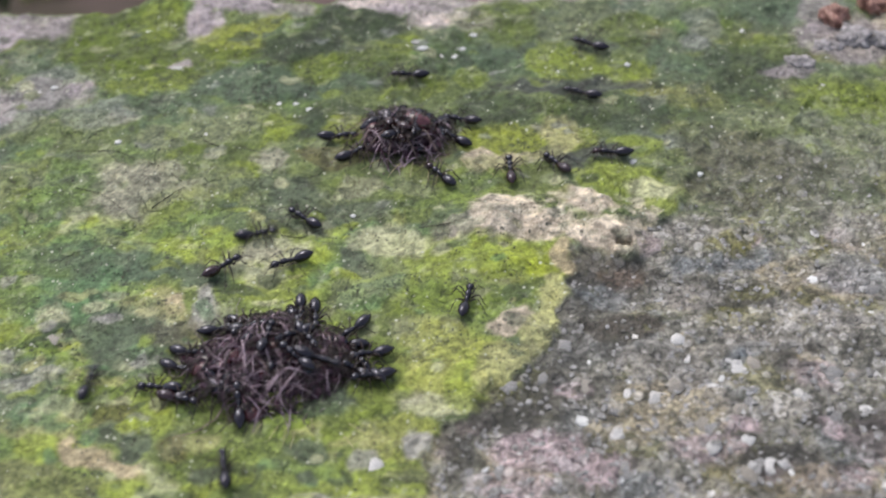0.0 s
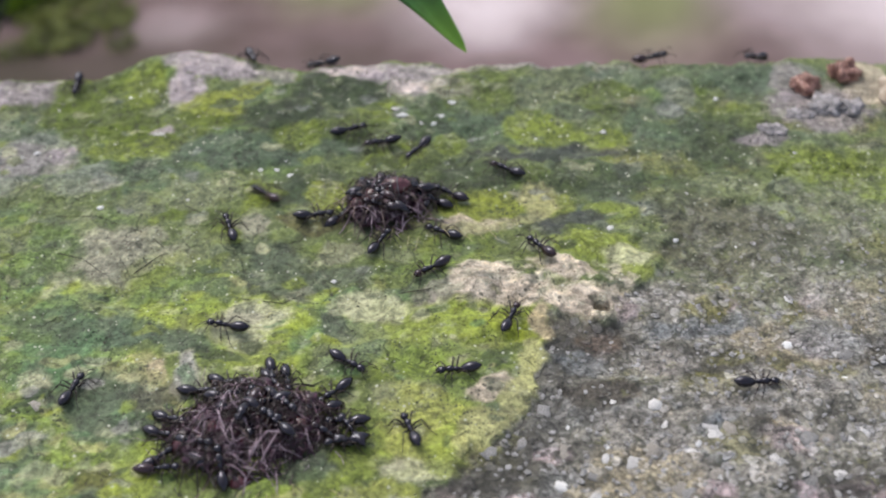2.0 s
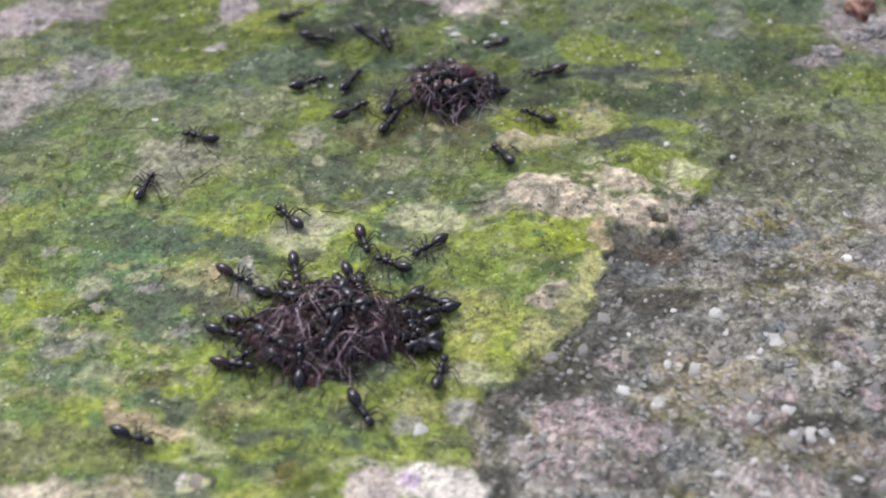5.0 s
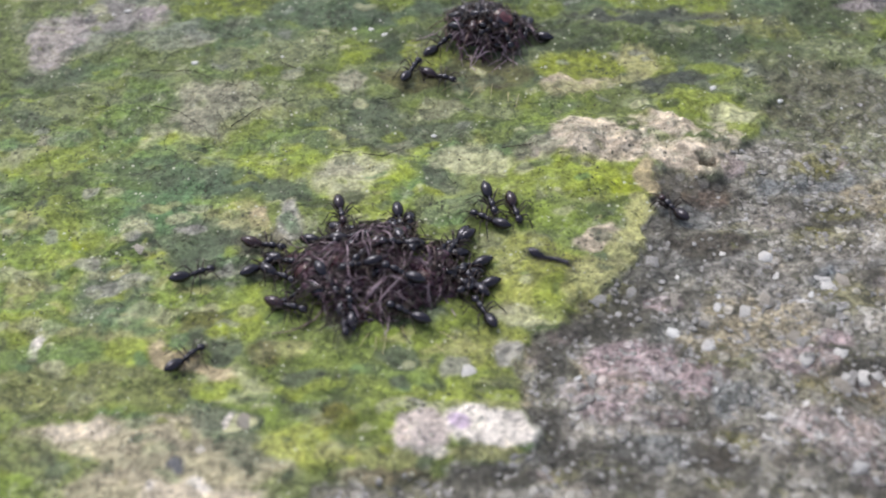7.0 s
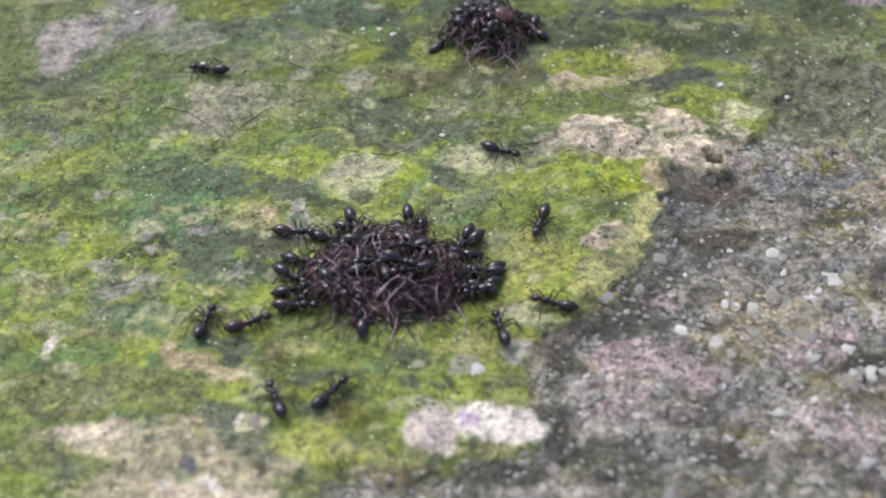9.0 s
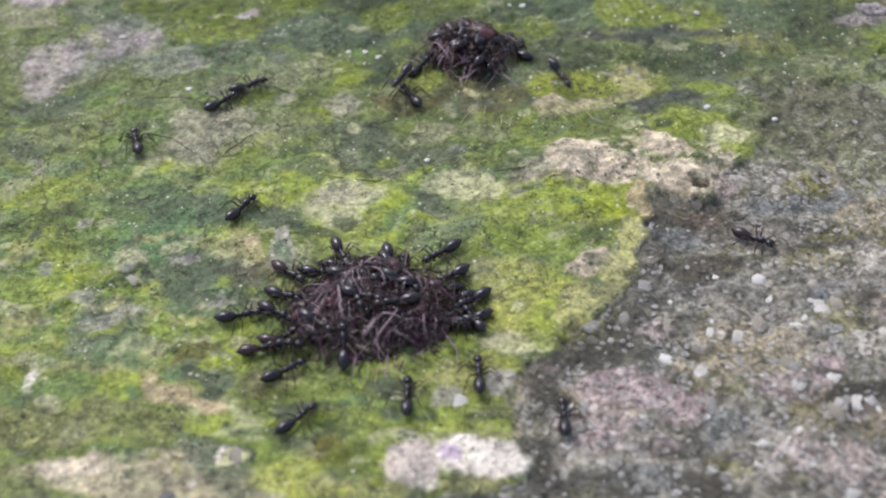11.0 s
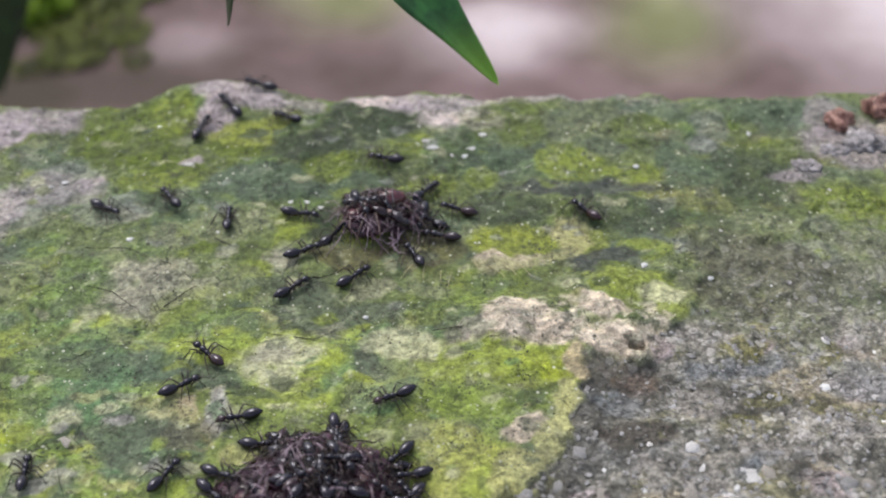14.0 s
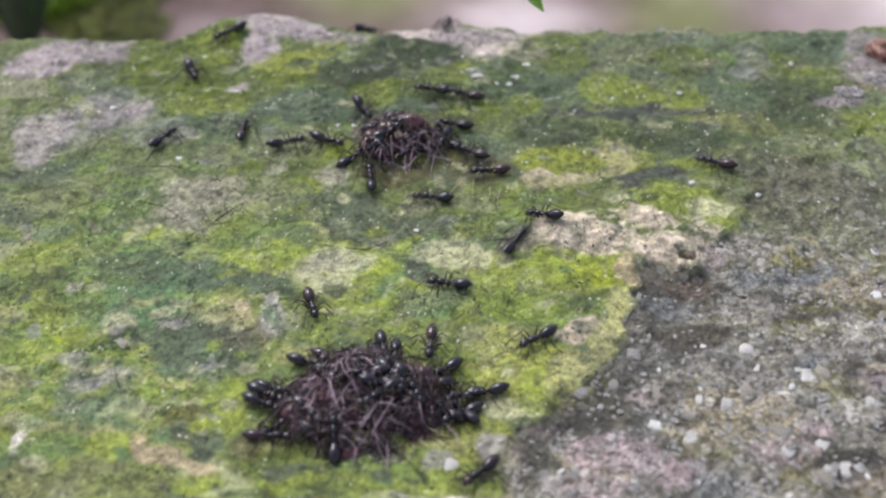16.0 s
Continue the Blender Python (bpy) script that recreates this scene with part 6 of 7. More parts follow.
    walk(walkers[9], trail((0.00, -52.3, -39.5, 101), (0.35, -45.3, -24.7, 65), (1.65, -45.4, -24.7, 6), (1.82, -36.3, -23.7, 58), (2.00, -27.3, -22.8, 111), (2.50, -26.4, -19.3, 143), (3.00, -33.2, -14.8, 168), (3.50, -34.1, -15.4, 189), (4.00, -28.9, -13.8, 142), (4.50, -29.7, -15.2, 204), (5.00, -32.0, -18.5, 196), (7.50, -35.5, -16.6, 247), (8.00, -35.1, -16.7, 247), (8.50, -35.5, -17.1, 249), (11.00, -36.6, -13.4, 215), (11.50, -38.5, -13.6, 255), (12.00, -39.1, -12.4, 197), (12.50, -39.5, -13.4, 169), (13.00, -38.5, -14.8, 233), (13.50, -40.7, -15.9, 207), (13.85, -42.4, -26.7, 264), (14.12, -42.2, -26.8, 319), (14.38, -42.1, -26.9, 374), (14.65, -41.9, -27.1, 429), (14.82, -38.4, -16.9, 386), (15.00, -34.8, -6.7, 343), (15.25, -32.8, -9.4, 384), (15.50, -30.8, -12.1, 426), (15.75, -32.5, -9.1, 478), (16.00, -34.3, -6.2, 530)))
    walk(walkers[10], trail((0.00, -31.6, 38.8, -172), (0.25, -33.9, 38.8, -213), (0.50, -36.2, 38.7, -254), (1.00, -36.0, 38.8, -237), (1.50, -36.1, 40.8, -174), (2.00, -32.7, 38.4, -163), (2.50, -30.0, 46.8, -199), (3.00, -43.0, 48.1, -189), (3.21, -34.8, 36.7, -121), (3.42, -26.6, 25.3, -54), (3.47, -26.6, 25.4, 6), (3.53, -26.6, 25.4, 66), (3.58, -26.6, 25.5, 126), (4.00, -42.7, 47.6, 111), (4.50, -34.2, 45.6, 160), (4.75, -37.4, 45.0, 222), (5.00, -40.6, 44.3, 284), (5.35, -30.2, 30.0, 304), (6.92, -30.9, 30.2, 304), (8.50, -31.5, 30.5, 304), (10.07, -32.2, 30.7, 304), (10.86, -32.5, 30.3, 372), (11.65, -32.9, 29.9, 439), (12.00, -30.5, 39.7, 459), (12.25, -33.1, 44.3, 507), (12.50, -35.8, 48.9, 554), (12.75, -34.8, 44.8, 602), (13.00, -33.8, 40.6, 650), (13.50, -32.8, 40.3, 650), (13.75, -35.0, 41.6, 586), (14.00, -37.2, 43.0, 522), (14.50, -38.4, 42.1, 463), (15.00, -38.3, 40.7, 387), (15.50, -36.7, 39.8, 387), (15.75, -36.7, 40.7, 456), (16.00, -36.8, 41.6, 526)))
    walk(walkers[11], trail((0.00, -3.9, 33.4, 165), (1.00, -30.0, 34.5, 199), (1.25, -30.0, 34.5, 154), (1.50, -29.9, 34.5, 108), (1.75, -33.7, 38.4, 62), (2.00, -37.6, 42.2, 16), (2.50, -35.5, 42.3, -27), (3.00, -33.6, 40.8, -27), (3.50, -32.4, 40.8, -34), (4.00, -38.2, 34.1, -32), (4.50, -40.8, 35.8, -42), (5.00, -52.7, 33.0, 26), (5.59, -32.9, 28.7, -12), (7.20, -33.5, 28.9, -12), (8.80, -34.2, 29.2, -12), (9.61, -34.5, 29.3, -91), (10.41, -34.9, 29.5, -170), (10.71, -50.7, 26.6, -250), (11.00, -66.6, 23.7, -330), (11.59, -31.6, 32.1, -347), (11.70, -31.6, 31.9, -406), (11.80, -31.7, 31.8, -464), (11.91, -31.8, 31.6, -523), (12.50, -59.8, 23.5, -589), (13.00, -57.6, 23.2, -626), (13.50, -60.5, 25.3, -624), (14.50, -78.3, 46.7, -567), (15.29, -77.1, 86.0, -632), (16.00, -77.1, 86.0, -632)))
    walk(walkers[12], trail((0.00, -26.3, 14.5, 134), (0.50, -26.5, 14.2, 142), (1.00, -18.2, 21.2, 143), (1.50, -17.4, 22.6, 149), (2.00, -12.4, 31.2, 149), (2.50, -16.1, 25.8, 154), (3.00, -14.8, 26.5, 153), (3.50, -8.5, 32.0, 83), (4.00, -13.1, 41.2, 118), (4.47, -21.5, 37.0, 161), (4.95, -30.0, 32.9, 203), (7.55, -31.1, 33.5, 275), (8.03, -28.3, 6.2, 232), (8.50, -25.6, -21.0, 189), (9.75, -23.4, -30.8, 141), (11.00, -21.2, -40.6, 92), (11.49, -47.4, -22.1, 145), (13.01, -46.3, -22.9, 98), (13.25, -47.9, -15.0, 144), (13.50, -49.5, -7.1, 189), (14.00, -55.4, -13.3, 190), (14.25, -55.1, -10.6, 269), (14.50, -54.8, -8.0, 348), (15.00, -46.9, 2.1, 408), (15.50, -42.3, 4.4, 407), (15.75, -39.5, 8.8, 469), (16.00, -36.7, 13.2, 531)))
    walk(walkers[13], trail((0.00, -23.1, 27.6, 166), (0.50, -15.7, 27.8, 171), (1.00, -20.1, 28.2, 165), (1.50, -23.5, 25.8, 189), (2.00, -21.6, 25.7, 150), (2.50, -22.1, 26.5, 135), (3.00, -19.6, 19.1, 78), (3.50, -19.7, 24.3, 106), (4.00, -21.3, 29.1, 129), (4.50, -22.7, 27.6, 134), (5.00, -16.5, 24.1, 151), (5.35, -33.0, 33.3, 151), (6.50, -33.4, 33.5, 223), (7.65, -33.9, 33.7, 295), (7.83, -28.2, 22.3, 234), (8.00, -22.5, 11.0, 173), (8.53, -31.1, 31.7, 114), (9.34, -31.4, 31.9, 56), (10.16, -31.8, 32.0, -3), (10.97, -32.1, 32.1, -62), (11.23, -24.3, 18.0, 3), (11.50, -16.4, 3.9, 68), (12.18, -30.3, 31.4, 117), (12.23, -30.4, 31.3, 173), (12.27, -30.4, 31.3, 228), (12.32, -30.4, 31.2, 284), (12.66, -25.5, 11.8, 224), (13.00, -20.6, -7.6, 165), (13.61, -41.8, -28.0, 224), (13.75, -41.8, -28.1, 153), (13.89, -41.7, -28.1, 82), (14.20, -39.1, -9.6, 136), (14.50, -36.5, 9.0, 191), (14.85, -41.2, 23.1, 111), (15.15, -41.9, 22.9, 161), (15.27, -45.4, 24.2, 216), (15.38, -48.8, 25.5, 271), (15.50, -52.2, 26.8, 326), (16.00, -53.0, 27.4, 330)))
    walk(walkers[14], trail((0.00, -41.6, 23.4, 6), (0.50, -41.5, 21.5, -12), (0.85, -34.1, 21.2, -3), (1.00, -34.0, 21.1, -82), (1.15, -34.0, 21.1, -160), (1.32, -38.2, 19.6, -81), (1.50, -42.4, 18.1, -1), (2.00, -42.1, 20.3, 5), (2.50, -40.4, 21.1, 7), (3.00, -38.1, 19.9, 33), (3.50, -37.6, 20.6, 45), (4.00, -37.7, 21.2, 43), (4.50, -38.3, 21.0, 65), (5.00, -39.4, 22.2, 65), (7.50, -42.5, 20.7, 65), (8.00, -40.2, 21.7, 32), (8.35, -29.4, 28.8, 36), (10.00, -30.1, 29.1, 36), (10.55, -30.3, 28.8, -19), (11.10, -30.6, 28.5, -75), (11.65, -30.8, 28.3, -131), (12.00, -44.0, 12.8, -131), (12.12, -41.1, 18.3, -186), (12.23, -38.1, 23.9, -242), (12.35, -35.1, 29.4, -297), (12.50, -35.4, 29.2, -371), (12.65, -35.6, 29.0, -445), (12.82, -34.7, 21.2, -500), (13.00, -33.8, 13.4, -554), (13.50, -32.9, 15.3, -626), (14.00, -32.0, 19.3, -604), (14.50, -34.3, 21.9, -548), (15.00, -35.0, 31.3, -527), (15.35, -38.8, 28.5, -527), (15.50, -39.1, 28.7, -606), (15.65, -39.3, 28.9, -685), (15.82, -36.4, 30.6, -616), (16.00, -33.6, 32.2, -548)))
    walk(walkers[15], trail((0.00, -1.8, 46.7, 159), (1.50, -15.1, 65.1, 222), (2.31, -29.5, 22.0, 253), (2.60, -28.9, 22.9, 307), (2.90, -28.3, 23.7, 362), (3.19, -27.7, 24.6, 416), (4.00, -4.6, 59.0, 419), (4.17, -4.2, 60.8, 475), (4.33, -3.9, 62.6, 531), (4.50, -3.5, 64.3, 587), (5.28, -30.3, 31.8, 590), (7.02, -31.0, 32.1, 590), (8.75, -31.7, 32.4, 590), (10.48, -32.5, 32.6, 590), (12.22, -33.3, 30.9, 590), (13.00, -30.9, 34.7, 565), (13.50, -30.2, 35.0, 580), (13.67, -30.2, 35.0, 523), (13.83, -30.1, 35.0, 465), (14.00, -30.1, 35.0, 408), (14.12, -34.0, 32.6, 462), (14.23, -37.9, 30.2, 517), (14.35, -41.9, 27.8, 571), (14.75, -43.0, 27.1, 635), (15.15, -44.1, 26.5, 699), (15.32, -33.3, 23.3, 628), (15.50, -22.4, 20.1, 558), (16.00, -20.0, 7.2, 511)))
    walk(walkers[16], trail((0.00, -62.6, -26.0, 173), (0.25, -62.3, -25.6, 102), (0.50, -61.9, -25.1, 31), (0.85, -46.1, -22.0, 11), (2.15, -46.2, -22.0, -35), (2.50, -29.8, -33.3, -35), (2.62, -34.6, -29.4, 24), (2.75, -39.4, -25.4, 82), (2.87, -44.2, -21.5, 140), (2.96, -44.2, -21.5, 86), (3.04, -44.2, -21.5, 32), (3.13, -44.2, -21.5, -23), (3.50, -23.3, -30.2, -23), (3.62, -30.6, -27.5, -82), (3.75, -37.9, -24.9, -141), (3.87, -45.2, -22.2, -200), (4.12, -45.2, -22.2, -142), (4.38, -45.2, -22.2, -85), (4.63, -45.2, -22.2, -27), (4.82, -38.3, -25.7, 26), (5.00, -31.3, -29.2, 78), (7.50, -32.0, -28.7, 118), (8.00, -30.0, -30.2, 104), (8.50, -30.5, -31.2, 105), (11.00, -31.5, -34.5, 93), (11.50, -36.4, -34.7, 93), (12.00, -35.3, -31.3, 105), (12.35, -46.8, -24.7, 151), (13.25, -46.3, -25.2, 88), (14.15, -45.7, -25.6, 25), (14.32, -40.8, -22.6, -39), (14.50, -35.9, -19.5, -104), (15.00, -35.0, -23.2, -146), (15.50, -35.0, -23.5, -164), (16.00, -29.6, -26.7, -166)))
    walk(walkers[17], trail((0.00, -33.1, 23.1, -43), (0.10, -33.1, 23.1, -100), (0.30, -34.6, 14.5, -42), (0.50, -36.1, 5.9, 15), (0.87, -31.7, 24.5, 77), (0.96, -31.7, 24.5, 21), (1.04, -31.6, 24.5, -35), (1.13, -31.6, 24.5, -90), (1.32, -31.7, 11.9, -49), (1.50, -31.9, -0.7, -7), (1.69, -32.2, 9.6, 42), (1.88, -32.5, 19.8, 91), (2.00, -32.3, 20.0, 166), (2.12, -32.2, 20.2, 242), (2.24, -35.3, 14.4, 296), (2.37, -38.4, 8.6, 350), (2.50, -41.5, 2.9, 405), (2.75, -43.7, -0.3, 451), (3.00, -45.8, -3.5, 498), (3.50, -35.4, -1.9, 524), (3.68, -40.3, -13.1, 565), (3.86, -45.2, -24.3, 606), (4.25, -45.2, -24.3, 541), (4.64, -45.2, -24.3, 475), (4.76, -47.3, -19.7, 530), (4.88, -49.4, -15.1, 586), (5.00, -51.5, -10.5, 641), (7.50, -51.0, -10.9, 643), (8.00, -50.1, -11.9, 667), (8.50, -50.6, -13.1, 648), (11.00, -49.9, -13.7, 653), (11.50, -50.2, -13.4, 652), (12.00, -49.9, -13.8, 662), (12.50, -50.1, -13.9, 654), (12.75, -53.6, -14.5, 710), (13.00, -57.1, -15.1, 765), (13.88, -35.6, 27.0, 783), (14.00, -36.0, 26.8, 849), (14.12, -36.3, 26.6, 915), (15.00, -65.9, 18.6, 862), (15.50, -66.7, 28.3, 891), (15.75, -66.8, 29.5, 849), (16.00, -67.0, 30.8, 807)))
    walk(walkers[18], trail((0.00, -34.4, 24.8, 23), (0.05, -34.4, 24.8, -31), (0.10, -34.4, 24.8, -85), (0.30, -33.7, 18.0, -9), (0.50, -33.1, 11.3, 67), (1.00, -33.1, 13.2, 82), (1.50, -33.1, 14.1, 92), (2.00, -32.0, 14.1, 60), (2.50, -32.6, 14.8, 90), (3.00, -31.0, 15.0, 99), (3.35, -38.3, -5.0, 174), (3.70, -45.5, -24.9, 250), (5.25, -45.5, -24.9, 250), (6.80, -45.5, -24.9, 237), (7.03, -50.5, -32.6, 292), (7.27, -55.6, -40.3, 347), (7.50, -60.7, -48.0, 401), (8.00, -50.1, -44.7, 395), (8.50, -50.7, -43.2, 412), (11.00, -53.3, -41.7, 403), (11.35, -45.1, -21.6, 424), (12.25, -44.5, -22.1, 479), (13.15, -43.8, -22.5, 533), (13.50, -63.5, -19.5, 475), (14.00, -63.7, -22.8, 417), (14.50, -60.9, -23.1, 392), (15.00, -56.9, -23.3, 364), (15.25, -54.4, -22.8, 438), (15.50, -51.8, -22.4, 511), (15.63, -49.2, -23.2, 456), (15.77, -46.6, -23.9, 400), (15.90, -43.9, -24.6, 344), (16.00, -43.9, -24.7, 344)))
    walk(walkers[19], trail((0.00, -41.7, -23.8, -10), (0.25, -19.1, -27.9, 62), (0.50, 3.5, -31.9, 134), (1.00, 13.9, -24.3, 59), (1.50, 24.3, -16.7, -16), (2.75, 5.3, -15.0, 61), (4.00, -13.7, -13.2, 139), (4.50, -16.2, -10.4, 101), (4.95, -29.7, -15.5, 151), (5.40, -43.2, -20.6, 201), (6.00, -43.1, -20.6, 279), (6.60, -43.1, -20.6, 357), (7.50, 4.8, -22.8, 291), (7.95, -21.2, -22.9, 236), (8.41, -47.1, -23.0, 181), (10.00, -47.3, -23.7, 181), (10.53, -47.2, -23.9, 239), (11.06, -47.1, -24.2, 297), (11.59, -47.0, -24.4, 354), (12.50, 5.7, -28.8, 354), (12.80, -11.2, -28.1, 296), (13.11, -28.2, -27.4, 237), (13.41, -45.1, -26.6, 178), (13.75, -44.9, -26.8, 115), (14.09, -44.7, -27.0, 52), (14.55, -36.3, -15.7, 105), (15.00, -27.9, -4.4, 158), (15.50, -24.8, -12.9, 184), (15.90, -42.8, -30.4, 224), (16.00, -42.8, -30.4, 224)))
    walk(walkers[20], trail((0.00, -6.2, 86.0, 30), (0.05, -6.2, 86.0, -31), (0.10, -6.2, 86.0, -92), (0.50, -6.9, 66.9, -155), (0.67, -3.6, 67.6, -211), (0.83, -0.3, 68.4, -267), (1.00, 3.0, 69.1, -322), (3.00, 17.2, 64.5, -386), (3.25, 14.4, 64.7, -450), (3.50, 11.5, 64.9, -513), (4.52, -31.1, 29.8, -503), (6.26, -32.3, 31.4, -503), (8.00, -33.0, 31.7, -503), (9.74, -33.8, 32.0, -503), (10.61, -34.1, 31.7, -439), (11.48, -34.5, 31.5, -375), (11.99, -15.9, 27.0, -306), (12.50, 2.8, 22.5, -238), (13.00, 4.3, 24.5, -256), (13.50, -2.6, 23.6, -180), (14.00, -5.2, 29.4, -227), (14.50, -4.8, 29.0, -234), (14.75, -2.3, 24.3, -313), (15.00, 0.2, 19.7, -393), (15.33, 2.5, 20.3, -449), (15.67, 4.7, 20.8, -504), (16.00, 7.0, 21.3, -560)))
    walk(walkers[21], trail((0.00, 21.4, 86.0, -81), (0.50, 25.4, 62.1, -71), (0.75, 27.1, 63.4, -27), (1.00, 28.9, 64.6, 17), (1.50, 30.0, 63.9, 17), (1.67, 31.0, 63.6, -37), (1.83, 32.0, 63.4, -91), (2.00, 33.0, 63.1, -145), (3.43, -27.8, 24.2, -151), (5.21, -29.1, 28.1, -151), (7.00, -29.9, 28.4, -151), (8.79, -30.6, 28.7, -151), (9.68, -31.0, 28.8, -88), (10.57, -31.4, 29.0, -26), (11.29, -1.2, 14.1, -101), (12.00, 28.9, -0.7, -175), (13.29, -38.1, 28.4, -202), (13.60, -38.9, 28.0, -145), (13.90, -39.8, 27.5, -89), (14.21, -40.6, 27.1, -32), (14.85, -14.1, 11.9, -110), (15.50, 12.4, -3.2, -188), (16.00, -44.6, -24.9, -159)))
    walk(walkers[22], trail((0.00, -33.0, 21.5, -58), (0.60, -32.8, 21.5, -63), (0.80, -27.5, 11.1, -6), (1.00, -22.3, 0.8, 51), (1.50, -26.2, 1.3, 110), (1.75, -25.3, 4.6, 160), (2.00, -24.4, 8.0, 209), (2.25, -21.4, 7.9, 132), (2.50, -18.4, 7.9, 54), (2.85, -30.7, 23.7, 123), (3.45, -30.9, 25.0, 66), (4.05, -31.1, 26.3, 10), (4.65, -31.2, 27.6, -47), (4.77, -28.2, 23.3, 9), (4.88, -25.2, 19.0, 65), (5.00, -22.2, 14.7, 121), (7.50, -5.7, -14.8, 125), (8.21, -42.4, -24.3, 196), (10.00, -42.6, -25.1, 196), (11.79, -42.1, -25.9, 193), (12.50, -80.5, -33.6, 193), (12.71, -69.2, -31.2, 252), (12.93, -57.9, -28.8, 311), (13.14, -46.6, -26.4, 370), (15.36, -45.4, -27.5, 319), (15.68, -37.9, -33.9, 273), (16.00, -30.4, -40.3, 227)))
    walk(walkers[23], trail((0.00, -61.0, 86.0, 138), (0.55, -61.0, 86.0, 209), (1.10, -61.0, 86.0, 279), (1.50, -58.3, 69.5, 287), (2.00, -56.2, 69.6, 287), (2.50, -60.4, 66.6, 287), (2.75, -57.8, 67.2, 224), (3.00, -55.2, 67.8, 161), (3.50, -46.0, 66.9, 163), (3.75, -45.6, 66.6, 233), (4.00, -45.2, 66.3, 303), (4.50, -43.2, 62.7, 295), (5.12, -27.5, 28.3, 294), (6.69, -28.1, 28.5, 294), (8.25, -28.8, 28.8, 294), (9.81, -29.4, 29.1, 294), (10.59, -29.8, 28.9, 369), (11.38, -30.1, 28.7, 444), (12.00, -27.2, 49.8, 382), (12.18, -30.8, 40.1, 316), (12.35, -34.3, 30.4, 249), (12.50, -34.5, 30.2, 184), (12.65, -34.8, 30.0, 119), (13.00, -43.6, 47.3, 173), (13.50, -48.2, 50.1, 146), (15.00, -77.0, 69.6, 151), (15.50, -84.0, 69.8, 112), (15.90, -83.6, 86.0, 89), (16.00, -83.6, 86.0, 89)))
    walk(walkers[24], trail((0.00, -30.1, 25.5, -117), (1.10, -29.9, 25.3, -46), (1.23, -27.5, 22.7, -100), (1.37, -25.0, 20.1, -154), (1.50, -22.5, 17.5, -209), (2.00, -22.8, 16.8, -207), (2.35, -30.6, 26.1, -236), (2.50, -30.2, 26.6, -184), (2.65, -29.8, 27.1, -133), (2.83, -35.4, 21.0, -188), (3.00, -41.0, 14.8, -243), (3.50, -49.7, 20.5, -253), (4.00, -55.8, 14.3, -197), (4.50, -50.8, 17.8, -215), (4.90, -42.3, 24.5, -268), (5.30, -33.8, 31.1, -320), (6.50, -34.3, 31.3, -244), (7.70, -34.8, 31.5, -169), (8.50, -76.1, 22.8, -169), (9.75, -73.2, 21.4, -244), (11.00, -70.3, 19.9, -318), (11.25, -70.4, 23.9, -272), (11.50, -70.5, 27.9, -225), (12.00, -75.8, 39.9, -275), (12.50, -75.2, 41.2, -283), (13.00, -74.4, 40.2, -328), (13.50, -69.5, 48.4, -348), (14.00, -68.5, 52.7, -289), (14.50, -67.2, 49.9, -312), (15.00, -59.6, 44.4, -251), (15.50, -52.0, 38.8, -190), (15.75, -50.0, 37.6, -126), (16.00, -48.0, 36.4, -62)))
    walk(walkers[25], trail((0.00, -40.7, 86.0, -177), (1.57, -40.7, 86.0, -97), (1.79, -42.1, 75.4, -141), (2.00, -43.4, 64.8, -185), (2.25, -47.9, 60.1, -254), (2.50, -52.4, 55.3, -323), (3.00, -58.5, 63.9, -268), (3.50, -64.6, 72.4, -213), (3.83, -65.1, 69.7, -158), (4.17, -65.5, 66.9, -103), (4.50, -66.0, 64.2, -48), (5.41, -27.6, 30.8, -41), (6.95, -28.3, 31.1, -41), (8.50, -28.9, 31.3, -41), (10.05, -29.5, 31.6, -41), (10.82, -29.9, 31.2, 36), (11.59, -30.3, 30.8, 113), (12.50, -42.9, 62.4, 146), (13.50, -65.1, 54.7, 135), (14.00, -64.6, 58.1, 132), (14.50, -65.1, 55.5, 151), (14.75, -60.3, 54.9, 86), (15.00, -55.5, 54.3, 20), (15.50, -50.0, 61.0, 26), (16.00, -49.0, 64.6, 53)))
    walk(walkers[26], trail((0.00, -90.4, 86.0, -95), (1.41, -90.4, 86.0, -81), (2.00, -86.0, 57.0, -89), (2.50, -87.9, 56.6, -14), (3.00, -89.7, 56.3, 60), (3.50, -80.2, 67.0, 34), (4.50, -77.6, 64.5, -35), (5.59, -31.3, 32.7, -35), (7.53, -32.1, 33.0, -35), (9.47, -33.0, 33.3, -35), (10.44, -33.4, 33.1, -110), (11.41, -33.8, 33.0, -184), (12.50, -92.8, 37.9, -177), (13.25, -86.8, 34.1, -106), (14.00, -80.8, 30.4, -34), (14.50, -76.8, 27.3, -114), (15.00, -72.9, 24.2, -194), (15.50, -70.9, 19.3, -195), (15.75, -75.1, 23.8, -249), (16.00, -79.2, 28.3, -303)))
